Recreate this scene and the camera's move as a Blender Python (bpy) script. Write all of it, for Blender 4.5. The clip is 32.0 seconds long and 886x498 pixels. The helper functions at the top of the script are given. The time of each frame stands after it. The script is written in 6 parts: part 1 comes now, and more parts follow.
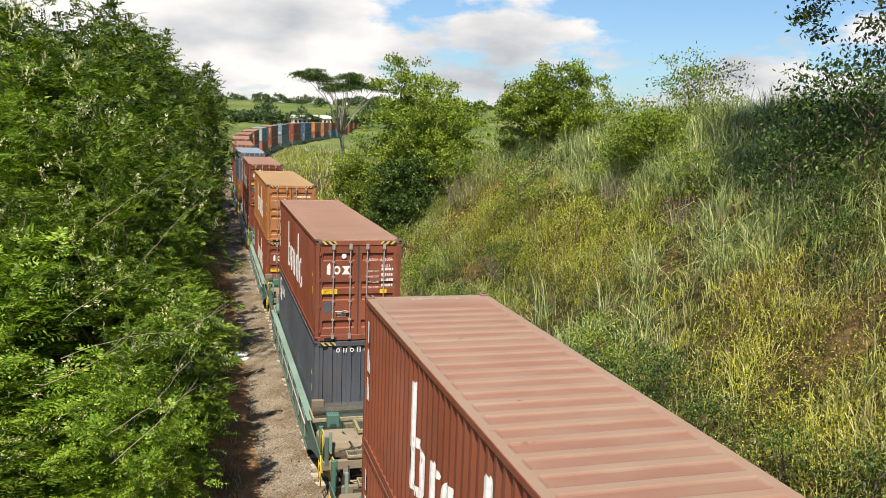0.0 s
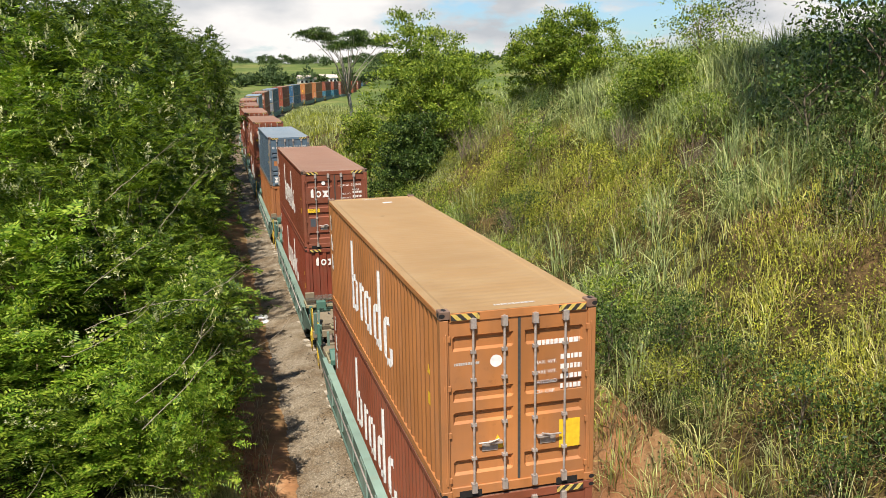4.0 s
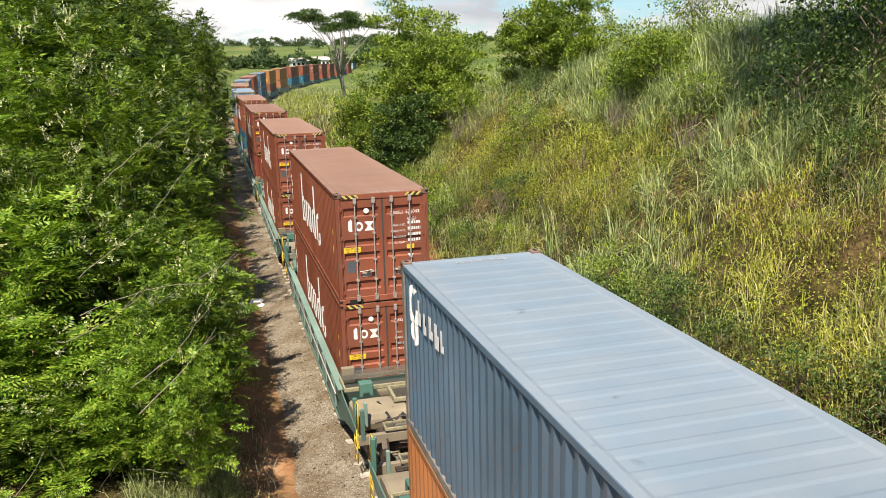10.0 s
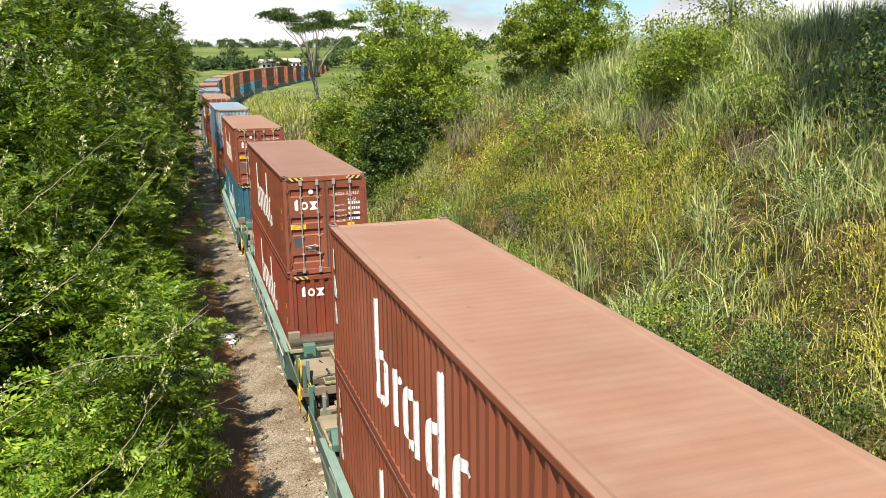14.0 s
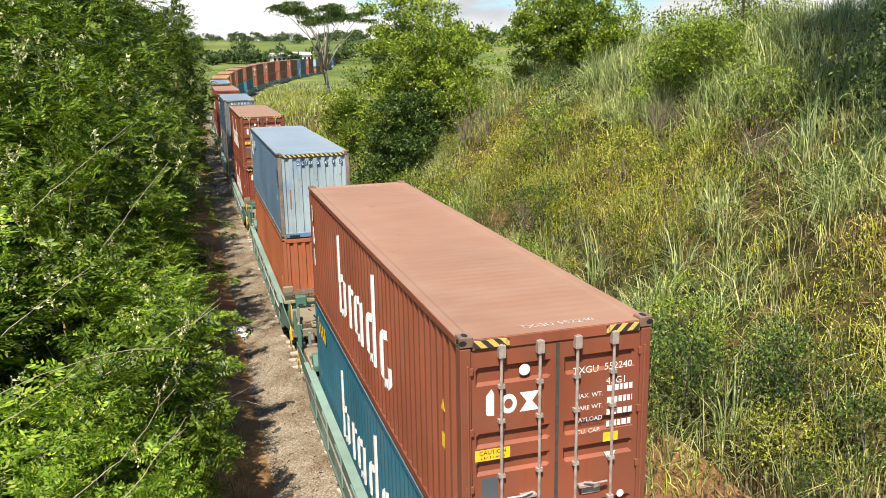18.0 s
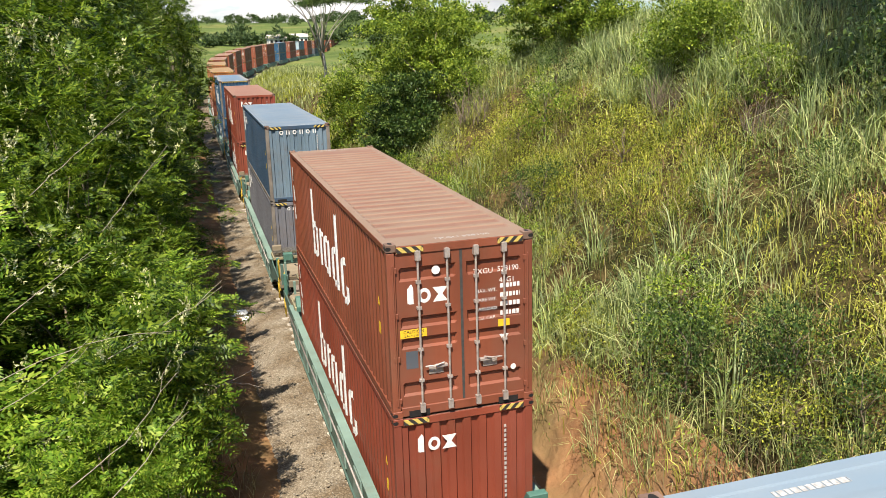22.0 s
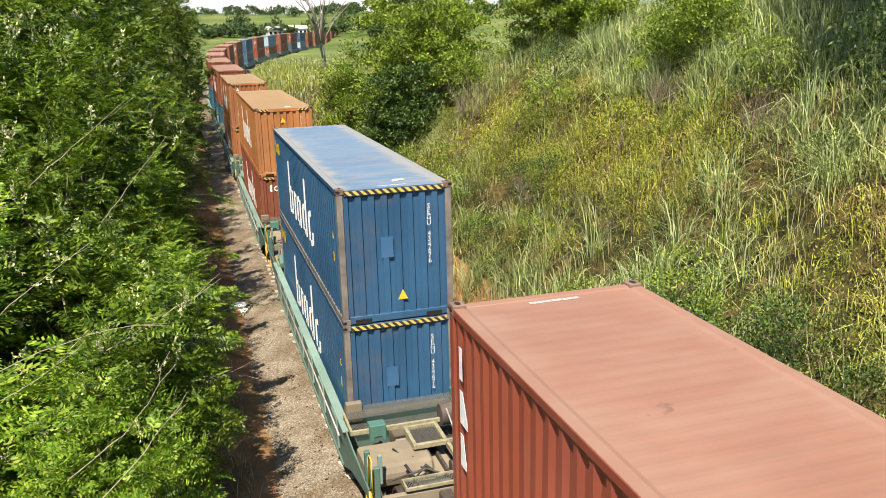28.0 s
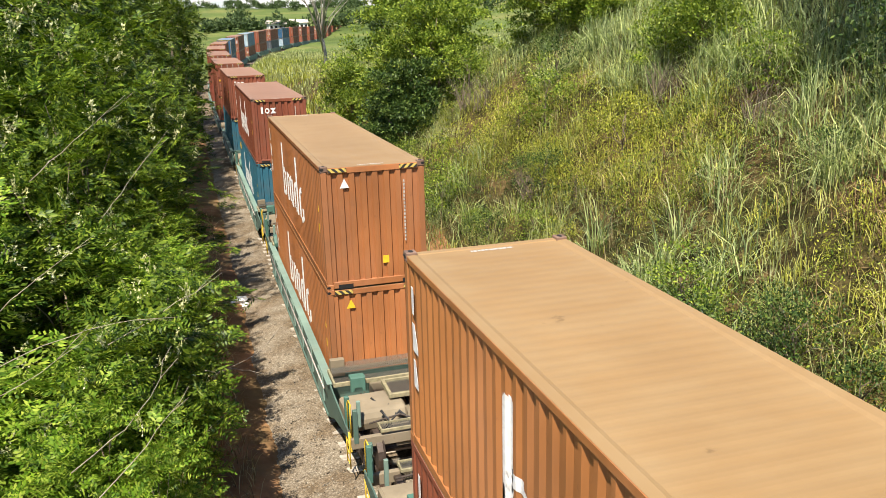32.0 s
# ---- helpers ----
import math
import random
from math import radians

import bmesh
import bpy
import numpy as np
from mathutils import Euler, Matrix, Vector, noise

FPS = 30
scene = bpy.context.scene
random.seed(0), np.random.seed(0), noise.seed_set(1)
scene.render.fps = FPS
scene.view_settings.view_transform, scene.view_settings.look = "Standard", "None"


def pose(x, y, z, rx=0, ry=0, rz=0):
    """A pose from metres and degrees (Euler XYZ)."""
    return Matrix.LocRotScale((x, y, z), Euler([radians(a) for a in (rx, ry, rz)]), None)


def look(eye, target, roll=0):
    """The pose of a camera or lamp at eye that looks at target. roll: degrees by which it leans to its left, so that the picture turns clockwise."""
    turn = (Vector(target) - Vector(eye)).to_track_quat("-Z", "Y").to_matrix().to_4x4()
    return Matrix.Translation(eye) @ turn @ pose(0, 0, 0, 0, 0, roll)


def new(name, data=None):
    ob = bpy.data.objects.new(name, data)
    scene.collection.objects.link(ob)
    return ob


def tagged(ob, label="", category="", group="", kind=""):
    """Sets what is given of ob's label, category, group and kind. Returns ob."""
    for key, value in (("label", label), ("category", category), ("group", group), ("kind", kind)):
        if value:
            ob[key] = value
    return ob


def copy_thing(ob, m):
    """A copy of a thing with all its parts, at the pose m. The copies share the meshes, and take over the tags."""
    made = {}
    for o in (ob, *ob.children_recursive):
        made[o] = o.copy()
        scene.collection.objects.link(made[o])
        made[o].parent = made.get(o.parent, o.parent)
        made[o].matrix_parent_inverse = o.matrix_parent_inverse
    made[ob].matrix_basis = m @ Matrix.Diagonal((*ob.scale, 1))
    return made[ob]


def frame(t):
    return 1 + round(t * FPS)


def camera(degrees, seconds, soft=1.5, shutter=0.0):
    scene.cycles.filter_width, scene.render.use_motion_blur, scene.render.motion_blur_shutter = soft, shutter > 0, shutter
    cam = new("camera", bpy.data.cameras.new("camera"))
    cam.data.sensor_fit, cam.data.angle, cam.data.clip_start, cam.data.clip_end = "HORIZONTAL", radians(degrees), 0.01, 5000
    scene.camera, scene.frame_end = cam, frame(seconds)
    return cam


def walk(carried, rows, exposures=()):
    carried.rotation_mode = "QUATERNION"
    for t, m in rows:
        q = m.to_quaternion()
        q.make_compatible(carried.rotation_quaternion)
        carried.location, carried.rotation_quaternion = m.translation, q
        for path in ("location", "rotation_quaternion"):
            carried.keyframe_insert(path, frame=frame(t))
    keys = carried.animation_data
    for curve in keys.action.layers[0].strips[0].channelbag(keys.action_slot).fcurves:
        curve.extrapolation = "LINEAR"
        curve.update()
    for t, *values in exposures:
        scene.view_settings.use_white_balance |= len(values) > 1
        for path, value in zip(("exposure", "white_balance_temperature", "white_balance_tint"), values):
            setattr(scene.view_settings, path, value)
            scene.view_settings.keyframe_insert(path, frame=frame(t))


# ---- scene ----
F_DEG = 56.0
cam = camera(F_DEG, 32.0, soft=0.25, shutter=0.0)
PATH = [
    (0.0, -0.17, -3.83, 9.42, -15.89, -8.45, 1.98),
    (0.5, -0.17, -3.83, 9.42, -16.11, -8.41, 2.17),
    (1.0, -0.17, -3.83, 9.42, -15.91, -8.99, 1.51),
    (1.5, -0.17, -3.83, 9.42, -15.91, -9.33, 1.26),
    (2.0, -0.17, -3.83, 9.42, -15.78, -9.19, 2.13),
    (2.5, -0.17, -3.83, 9.42, -15.71, -9.83, 0.40),
    (3.0, -0.17, -3.83, 9.42, -15.47, -10.38, -0.77),
    (3.5, -0.17, -3.83, 9.42, -14.88, -10.90, -0.88),
    (5.5, -0.17, -3.83, 9.42, -15.49, -13.58, -1.47),
    (6.0, -0.17, -3.83, 9.42, -15.24, -13.93, -1.74),
    (6.5, -0.17, -3.83, 9.42, -15.35, -14.16, -1.71),
    (7.0, -0.17, -3.83, 9.42, -15.21, -14.22, -1.62),
    (7.5, -0.17, -3.83, 9.42, -15.19, -14.54, -1.63),
    (8.0, -0.17, -3.83, 9.42, -15.07, -14.40, -1.78),
    (8.5, -0.17, -3.83, 9.42, -14.75, -13.44, -2.05),
    (9.0, -0.17, -3.83, 9.42, -14.69, -13.30, -1.75),
    (9.5, -0.17, -3.83, 9.42, -14.89, -12.85, -0.74),
    (10.0, -0.17, -3.83, 9.42, -15.26, -12.82, -1.45),
    (10.5, -0.17, -3.83, 9.42, -15.04, -12.46, -1.06),
    (11.0, -0.08, -1.28, 9.33, -16.65, -14.05, -0.96),
    (11.5, -0.00, 0.99, 9.26, -18.13, -14.86, -0.77),
    (12.0, -0.00, 0.99, 9.26, -17.60, -13.39, -0.79),
    (12.5, -0.00, 0.99, 9.26, -17.54, -12.84, -0.84),
    (13.0, -0.00, 0.99, 9.26, -17.45, -12.60, -1.08),
    (13.5, -0.00, 0.99, 9.26, -17.43, -12.50, -1.04),
    (14.0, -0.00, 0.99, 9.26, -17.40, -12.61, -0.82),
    (14.5, -0.00, 0.99, 9.26, -17.35, -12.58, -0.68),
    (16.5, -0.00, 0.99, 9.26, -16.89, -12.74, -0.93),
    (17.0, -0.00, 0.99, 9.26, -16.79, -12.77, -0.96),
    (17.5, -0.00, 0.99, 9.26, -16.72, -12.89, -1.04),
    (18.0, -0.00, 0.99, 9.26, -16.62, -13.07, -1.07),
    (18.5, -0.00, 0.99, 9.26, -16.64, -13.23, -1.17),
    (19.0, -0.00, 0.99, 9.26, -16.61, -13.43, -1.34),
    (19.5, -0.00, 0.99, 9.26, -16.54, -13.57, -1.39),
    (20.0, -0.00, 0.99, 9.26, -16.52, -13.69, -1.34),
    (20.5, -0.00, 0.99, 9.26, -16.62, -13.88, -1.44),
    (21.0, -0.00, 0.99, 9.26, -16.59, -13.98, -1.57),
    (21.5, -0.00, 0.99, 9.26, -16.54, -14.13, -1.71),
    (22.0, -0.00, 0.99, 9.26, -16.60, -14.36, -1.69),
    (22.5, -0.00, 0.99, 9.26, -16.66, -14.57, -1.63),
    (23.0, -0.00, 0.99, 9.26, -16.69, -14.66, -1.54),
    (23.5, -0.00, 0.99, 9.26, -16.69, -14.71, -1.56),
    (24.0, -0.00, 0.99, 9.26, -16.69, -14.74, -1.63),
    (24.5, -0.00, 0.99, 9.26, -16.69, -14.85, -1.59),
    (25.0, -0.00, 0.99, 9.26, -16.72, -14.82, -1.50),
    (25.5, -0.00, 0.99, 9.26, -16.66, -14.72, -1.47),
    (27.5, -0.00, 0.99, 9.26, -16.66, -14.83, -1.64),
    (28.0, -0.00, 0.99, 9.26, -16.67, -14.86, -1.48),
    (28.5, -0.00, 0.99, 9.26, -16.80, -14.99, -1.37),
    (29.0, -0.00, 0.99, 9.26, -16.73, -15.06, -1.50),
    (29.5, -0.00, 0.99, 9.26, -16.68, -15.08, -1.61),
    (30.0, -0.00, 0.99, 9.26, -16.54, -15.05, -1.63),
    (30.5, -0.00, 0.99, 9.26, -16.73, -15.25, -1.57),
    (31.0, -0.00, 0.99, 9.26, -16.69, -15.30, -1.61),
    (31.5, -0.00, 0.99, 9.26, -16.61, -15.27, -1.63),
    (32.0, -0.00, 0.99, 9.26, -16.58, -15.25, -1.53),
]


def stand(x, y, z, yaw, pitch, roll):
    return pose(x, y, z, 0, 0, yaw) @ pose(0, 0, 0, 90 + pitch) @ pose(0, 0, 0, 0, 0, roll)


EXPOSURES = [(0, 0.52), (3.5, 0.52), (6, 0.46), (6.8, 0.88), (8, 0.86), (9, 0.82), (10, 0.66), (11, 0.68), (12, 0.84), (14, 0.80), (17, 0.80), (20, 0.80),
             (21, 0.68), (22, 0.72), (23, 0.86), (25, 0.84), (30, 0.86), (31, 0.92), (32, 0.78)]
walk(cam, [(r[0], stand(*r[1:])) for r in PATH], [(t, e + 0.13, 6850, 11) for t, e in EXPOSURES])

# ---- world and sun ----
SUN_EL, SUN_AZ = 58.0, 208.0          # degrees above the horizon; compass from +y over +x
world = bpy.data.worlds.new("world")
scene.world = world
world.use_nodes = True
wn, wl = world.node_tree.nodes, world.node_tree.links
wn.clear()
sky = wn.new("ShaderNodeTexSky")
sky.sky_type = "NISHITA"
sky.sun_disc = False
sky.sun_elevation = radians(SUN_EL)
sky.sun_rotation = radians(SUN_AZ)
sky.air_density, sky.dust_density, sky.ozone_density = 1.0, 0.8, 1.2
tc = wn.new("ShaderNodeTexCoord")
mp = wn.new("ShaderNodeMapping")
mp.inputs["Scale"].default_value = (1.0, 1.0, 2.6)
mp.inputs["Location"].default_value = (1.75, 0.4, 0.0)
wl.new(tc.outputs["Generated"], mp.inputs["Vector"])
cn = wn.new("ShaderNodeTexNoise")
cn.inputs["Scale"].default_value, cn.inputs["Detail"].default_value, cn.inputs["Roughness"].default_value = 3.4, 9.0, 0.55
wl.new(mp.outputs["Vector"], cn.inputs["Vector"])
cr = wn.new("ShaderNodeValToRGB")
cr.color_ramp.elements[0].position, cr.color_ramp.elements[1].position = 0.485, 0.535
sx = wn.new("ShaderNodeSeparateXYZ")
wl.new(tc.outputs["Generated"], sx.inputs["Vector"])
mr = wn.new("ShaderNodeMapRange")
for key, val in (("From Min", 0.28), ("From Max", 0.50), ("To Min", 0.05), ("To Max", -0.065)):
    mr.inputs[key].default_value = val
wl.new(sx.outputs["X"], mr.inputs["Value"])
ad = wn.new("ShaderNodeMath")
ad.operation = "ADD"
wl.new(cn.outputs["Fac"], ad.inputs[0])
wl.new(mr.outputs["Result"], ad.inputs[1])
mz = wn.new("ShaderNodeMapRange")
for key, val in (("From Min", 0.20), ("From Max", 0.42), ("To Min", 0.0), ("To Max", -0.22)):
    mz.inputs[key].default_value = val
wl.new(sx.outputs["Z"], mz.inputs["Value"])
az = wn.new("ShaderNodeMath")
az.operation = "ADD"
wl.new(ad.outputs["Value"], az.inputs[0])
wl.new(mz.outputs["Result"], az.inputs[1])
wl.new(az.outputs["Value"], cr.inputs["Fac"])
tint = wn.new("ShaderNodeMix")
tint.data_type, tint.blend_type = "RGBA", "MULTIPLY"
tint.inputs["Factor"].default_value, tint.inputs["B"].default_value = 1.0, (1.15, 1.52, 1.9, 1)
wl.new(sky.outputs["Color"], tint.inputs["A"])
cn2 = wn.new("ShaderNodeTexNoise")
cn2.inputs["Scale"].default_value, cn2.inputs["Detail"].default_value = 5.0, 6.0
wl.new(mp.outputs["Vector"], cn2.inputs["Vector"])
cr2 = wn.new("ShaderNodeValToRGB")
cr2.color_ramp.elements[0].position, cr2.color_ramp.elements[1].position = 0.35, 0.58
cr2.color_ramp.elements[0].color, cr2.color_ramp.elements[1].color = (6.8, 7.4, 8.2, 1), (12.6, 12.6, 12.7, 1)
wl.new(cn2.outputs["Fac"], cr2.inputs["Fac"])
mx = wn.new("ShaderNodeMix")
mx.data_type = "RGBA"
wl.new(cr.outputs["Color"], mx.inputs["Factor"])
wl.new(tint.outputs["Result"], mx.inputs["A"])
wl.new(cr2.outputs["Color"], mx.inputs["B"])
bg = wn.new("ShaderNodeBackground")
bg.inputs["Strength"].default_value = 0.051
wl.new(mx.outputs["Result"], bg.inputs["Color"])
wo = wn.new("ShaderNodeOutputWorld")
wl.new(bg.outputs["Background"], wo.inputs["Surface"])

sun_data = bpy.data.lights.new("sun", "SUN")
sun_data.energy, sun_data.angle, sun_data.color = 5.0, radians(0.55), (1.0, 0.95, 0.86)
sun = new("sun", sun_data)
sd = Vector((math.sin(radians(SUN_AZ)) * math.cos(radians(SUN_EL)), math.cos(radians(SUN_AZ)) * math.cos(radians(SUN_EL)), math.sin(radians(SUN_EL))))
sun.matrix_world = look(sd * 100, (0, 0, 0))


# ---- materials ----
class Nodes:
    """A node material under way: m, and short ways to add nodes."""

    def __init__(self, name, rough=0.7, metal=0.0, spec=0.4):
        self.m = bpy.data.materials.new(name)
        self.m.use_nodes = True
        self.t = self.m.node_tree
        self.b = self.t.nodes["Principled BSDF"]
        self.b.inputs["Roughness"].default_value = rough
        self.b.inputs["Metallic"].default_value = metal
        self.b.inputs["Specular IOR Level"].default_value = spec
        self.tc = self.t.nodes.new("ShaderNodeTexCoord")

    def link(self, a, b):
        self.t.links.new(a, b)

    def noise(self, scale, detail=4.0, stretch=(1, 1, 1), coord="Object", rough=0.55):
        mpn = self.t.nodes.new("ShaderNodeMapping")
        mpn.inputs["Scale"].default_value = stretch
        self.link(self.tc.outputs[coord], mpn.inputs["Vector"])
        n = self.t.nodes.new("ShaderNodeTexNoise")
        n.inputs["Scale"].default_value, n.inputs["Detail"].default_value = scale, detail
        n.inputs["Roughness"].default_value = rough
        self.link(mpn.outputs["Vector"], n.inputs["Vector"])
        return n.outputs["Fac"]

    def ramp(self, fac, *stops):
        r = self.t.nodes.new("ShaderNodeValToRGB")
        e = r.color_ramp.elements
        while len(e) < len(stops):
            e.new(0.5)
        for k, (pos, col) in enumerate(stops):
            e[k].position = pos
            e[k].color = (*col, 1) if len(col) == 3 else col
        self.link(fac, r.inputs["Fac"])
        return r.outputs["Color"]

    def mix(self, fac, a, b, kind="MIX"):
        n = self.t.nodes.new("ShaderNodeMix")
        n.data_type, n.blend_type = "RGBA", kind
        for sock, v in (("Factor", fac), ("A", a), ("B", b)):
            if isinstance(v, (int, float)):
                n.inputs[sock].default_value = v
            elif isinstance(v, tuple):
                n.inputs[sock].default_value = (*v, 1)
            else:
                self.link(v, n.inputs[sock])
        return n.outputs["Result"]

    def edge_fade(self, value, lo, hi, most):
        r = self.t.nodes.new("ShaderNodeMapRange")
        for key, val in (("From Min", lo), ("From Max", hi), ("To Min", 0.0), ("To Max", most)):
            r.inputs[key].default_value = val
        self.link(value, r.inputs["Value"])
        return r.outputs["Result"]

    def pebbles(self, scale):
        """Cells of stones: the tint of each, and the distance from its middle."""
        v = self.t.nodes.new("ShaderNodeTexVoronoi")
        v.inputs["Scale"].default_value = scale
        self.link(self.tc.outputs["Object"], v.inputs["Vector"])
        return v.outputs["Color"], v.outputs["Distance"]

    def random(self, island=False):
        n = self.t.nodes.new("ShaderNodeNewGeometry" if island else "ShaderNodeObjectInfo")
        return n.outputs["Random Per Island" if island else "Random"]

    def bump(self, fac, strength, dist=0.02):
        n = self.t.nodes.new("ShaderNodeBump")
        n.inputs["Strength"].default_value, n.inputs["Distance"].default_value = strength, dist
        self.link(fac, n.inputs["Height"])
        self.link(n.outputs["Normal"], self.b.inputs["Normal"])

    def base(self, col):
        self.link(col, self.b.inputs["Base Color"])
        return self.m


def dim(c, k):
    return tuple(min(v * k, 1.0) for v in c)


def plain(name, c, rough=0.6, metal=0.0, grain=12.0, vary=0.25):
    n = Nodes(name, rough, metal)
    col = n.ramp(n.noise(grain), (0.3, dim(c, 1 - vary)), (0.7, dim(c, 1 + vary)))
    n.bump(n.noise(grain * 6), 0.15, 0.004)
    return n.base(col)


def paint(name, c, rough=0.5, dirt=(0.16, 0.10, 0.06), rust=0.5, fade=0.2, smear=None):
    """Weathered container paint: faded in patches, streaked downwards, with rust specks."""
    n = Nodes(name, rough)
    big = n.ramp(n.noise(0.55, 3), (0.3, dim(c, 1 - fade)), (0.72, dim(c, 1 + fade)))
    streak = n.ramp(n.noise(3.2, 5, (1, 1, 0.09)), (0.50, (0, 0, 0)), (0.78, (0.45, 0.45, 0.45)))
    col = n.mix(streak, big, dim(c, 0.62))
    dust = n.ramp(n.noise(1.4, 6), (0.55, (0, 0, 0)), (0.85, (0.35, 0.35, 0.35)))
    col = n.mix(dust, col, dirt)
    spots = n.ramp(n.noise(7.0, 6), (0.66 - 0.04 * rust, (0, 0, 0)), (0.74, (rust, rust, rust)))
    col = n.mix(spots, col, (0.14, 0.055, 0.025))
    shade = n.ramp(n.random(), (0.0, (0.86, 0.86, 0.86)), (1.0, (1.12, 1.12, 1.12)))
    col = n.mix(1.0, col, shade, "MULTIPLY")
    chalk = n.ramp(n.noise(0.9, 5, (1, 1, 0.35)), (0.45, (0, 0, 0)), (0.8, (0.20, 0.20, 0.20)))
    grey = (sum(c) / 3 * 1.3 + 0.02,) * 3
    col = n.mix(chalk, col, tuple(0.5 * a + 0.5 * b for a, b in zip(grey, dim(c, 1.5))))
    if smear:
        rub = n.ramp(n.noise(1.7, 5, (1.3, 1, 0.8)), (0.56, (0, 0, 0)), (0.66, (0.55, 0.55, 0.55)))
        col = n.mix(rub, col, smear)
    n.bump(n.noise(5.0, 3), 0.12, 0.02)
    return n.base(col)


def roof_paint(name, c, dust=(0.46, 0.36, 0.28), edge=0.0, ridge=0.0):
    """Paint of a roof, chalked by the sun, with dust in patches, along the edges or on the ridges."""
    n = Nodes(name, 0.62, spec=0.4)
    big = n.ramp(n.noise(0.35, 4, (1, 0.5, 1)), (0.3, dim(c, 0.86)), (0.75, dim(c, 1.14)))
    d = n.ramp(n.noise(1.1, 7, (0.7, 1.6, 1)), (0.42, (0, 0, 0)), (0.8, (0.5, 0.5, 0.5)))
    col = n.mix(d, big, dust)
    if edge:
        sp = n.t.nodes.new("ShaderNodeSeparateXYZ")
        n.link(n.tc.outputs["Object"], sp.inputs["Vector"])
        ab = n.t.nodes.new("ShaderNodeMath")
        ab.operation = "ABSOLUTE"
        n.link(sp.outputs["X"], ab.inputs[0])
        wob = n.t.nodes.new("ShaderNodeMath")
        wob.operation = "MULTIPLY_ADD"
        n.link(n.noise(2.2, 2, (0.15, 1, 1)), wob.inputs[0])
        wob.inputs[1].default_value = 0.9
        n.link(ab.outputs["Value"], wob.inputs[2])
        col = n.mix(n.edge_fade(wob.outputs["Value"], 1.22, 1.42, edge), col, dust)
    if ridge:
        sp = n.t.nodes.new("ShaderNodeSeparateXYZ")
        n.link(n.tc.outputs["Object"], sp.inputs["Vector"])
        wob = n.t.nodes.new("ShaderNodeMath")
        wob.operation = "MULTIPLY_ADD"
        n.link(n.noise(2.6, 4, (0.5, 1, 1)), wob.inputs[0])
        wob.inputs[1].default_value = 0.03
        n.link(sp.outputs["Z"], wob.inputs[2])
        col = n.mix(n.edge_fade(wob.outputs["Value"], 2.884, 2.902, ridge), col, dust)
    s = n.ramp(n.noise(2.6, 4), (0.70, (0, 0, 0)), (0.76, (0.6, 0.6, 0.6)))
    col = n.mix(s, col, dim(c, 0.5))
    shade = n.ramp(n.random(), (0.0, (0.88, 0.88, 0.88)), (1.0, (1.1, 1.1, 1.1)))
    col = n.mix(1.0, col, shade, "MULTIPLY")
    n.bump(n.noise(2.0, 4), 0.2, 0.03)
    return n.base(col)


def leaf_mat(name, dark, mid, light, through_share=0.35, rough=0.45):
    """Leaves or blades: each its own tint, light coming through them."""
    n = Nodes(name, rough, spec=0.2)
    col = n.ramp(n.random(island=True), (0.0, dark), (0.5, mid), (1.0, light))
    patch = n.ramp(n.noise(0.35, 3), (0.3, (0.72, 0.76, 0.72)), (0.7, (1.2, 1.15, 1.05)))
    col = n.mix(1.0, col, patch, "MULTIPLY")
    tuft = n.ramp(n.noise(1.5, 3), (0.34, (0.70, 0.70, 0.74)), (0.66, (1.24, 1.22, 1.12)))
    col = n.mix(1.0, col, tuft, "MULTIPLY")
    n.base(col)
    tr = n.t.nodes.new("ShaderNodeBsdfTranslucent")
    bright = n.mix(1.0, col, (1.25, 1.3, 0.75), "MULTIPLY")
    n.link(bright, tr.inputs["Color"])
    ms = n.t.nodes.new("ShaderNodeMixShader")
    ms.inputs["Fac"].default_value = through_share * 0.72
    n.link(n.b.outputs["BSDF"], ms.inputs[1])
    n.link(tr.outputs["BSDF"], ms.inputs[2])
    n.link(ms.outputs["Shader"], n.t.nodes["Material Output"].inputs["Surface"])
    return n.m


def stripes(name, a, b, step=0.11):
    """Slanting warning stripes."""
    n = Nodes(name, 0.5)
    w = n.t.nodes.new("ShaderNodeTexWave")
    w.bands_direction = "DIAGONAL"
    w.inputs["Scale"].default_value = 0.3 / step
    n.link(n.tc.outputs["Object"], w.inputs["Vector"])
    col = n.ramp(w.outputs["Fac"], (0.49, a), (0.51, b))
    col = n.mix(n.ramp(n.noise(9.0), (0.6, (0, 0, 0)), (0.75, (0.7, 0.7, 0.7))), col, (0.12, 0.06, 0.04))
    return n.base(col)


BROWN, RED, ORANGE = (0.215, 0.062, 0.031), (0.225, 0.051, 0.027), (0.385, 0.152, 0.048)
RUST_ORANGE, BLUE, PALE = (0.35, 0.132, 0.046), (0.027, 0.082, 0.152), (0.115, 0.192, 0.275)
GREY_BLUE, TEAL, SLATE, STEEL_BLUE = (0.085, 0.132, 0.178), (0.025, 0.115, 0.16), (0.075, 0.085, 0.098), (0.048, 0.085, 0.132)
GREY = (0.15, 0.15, 0.165)
PAINT = {k: paint("paint_" + k, c, 0.36 if "blue" in k else 0.5, rust=r) for k, c, r in (
    ("brown", BROWN, 0.25), ("red_orange", (0.345, 0.105, 0.045), 0.3), ("red", RED, 0.2), ("orange", ORANGE, 0.3), ("rust_orange", RUST_ORANGE, 0.3), ("blue", BLUE, 0.2),
    ("pale_blue", PALE, 0.75), ("grey_blue", GREY_BLUE, 0.6), ("teal", TEAL, 0.3), ("slate", SLATE, 0.4), ("steel_blue", STEEL_BLUE, 0.55), ("grey", GREY, 0.5))}
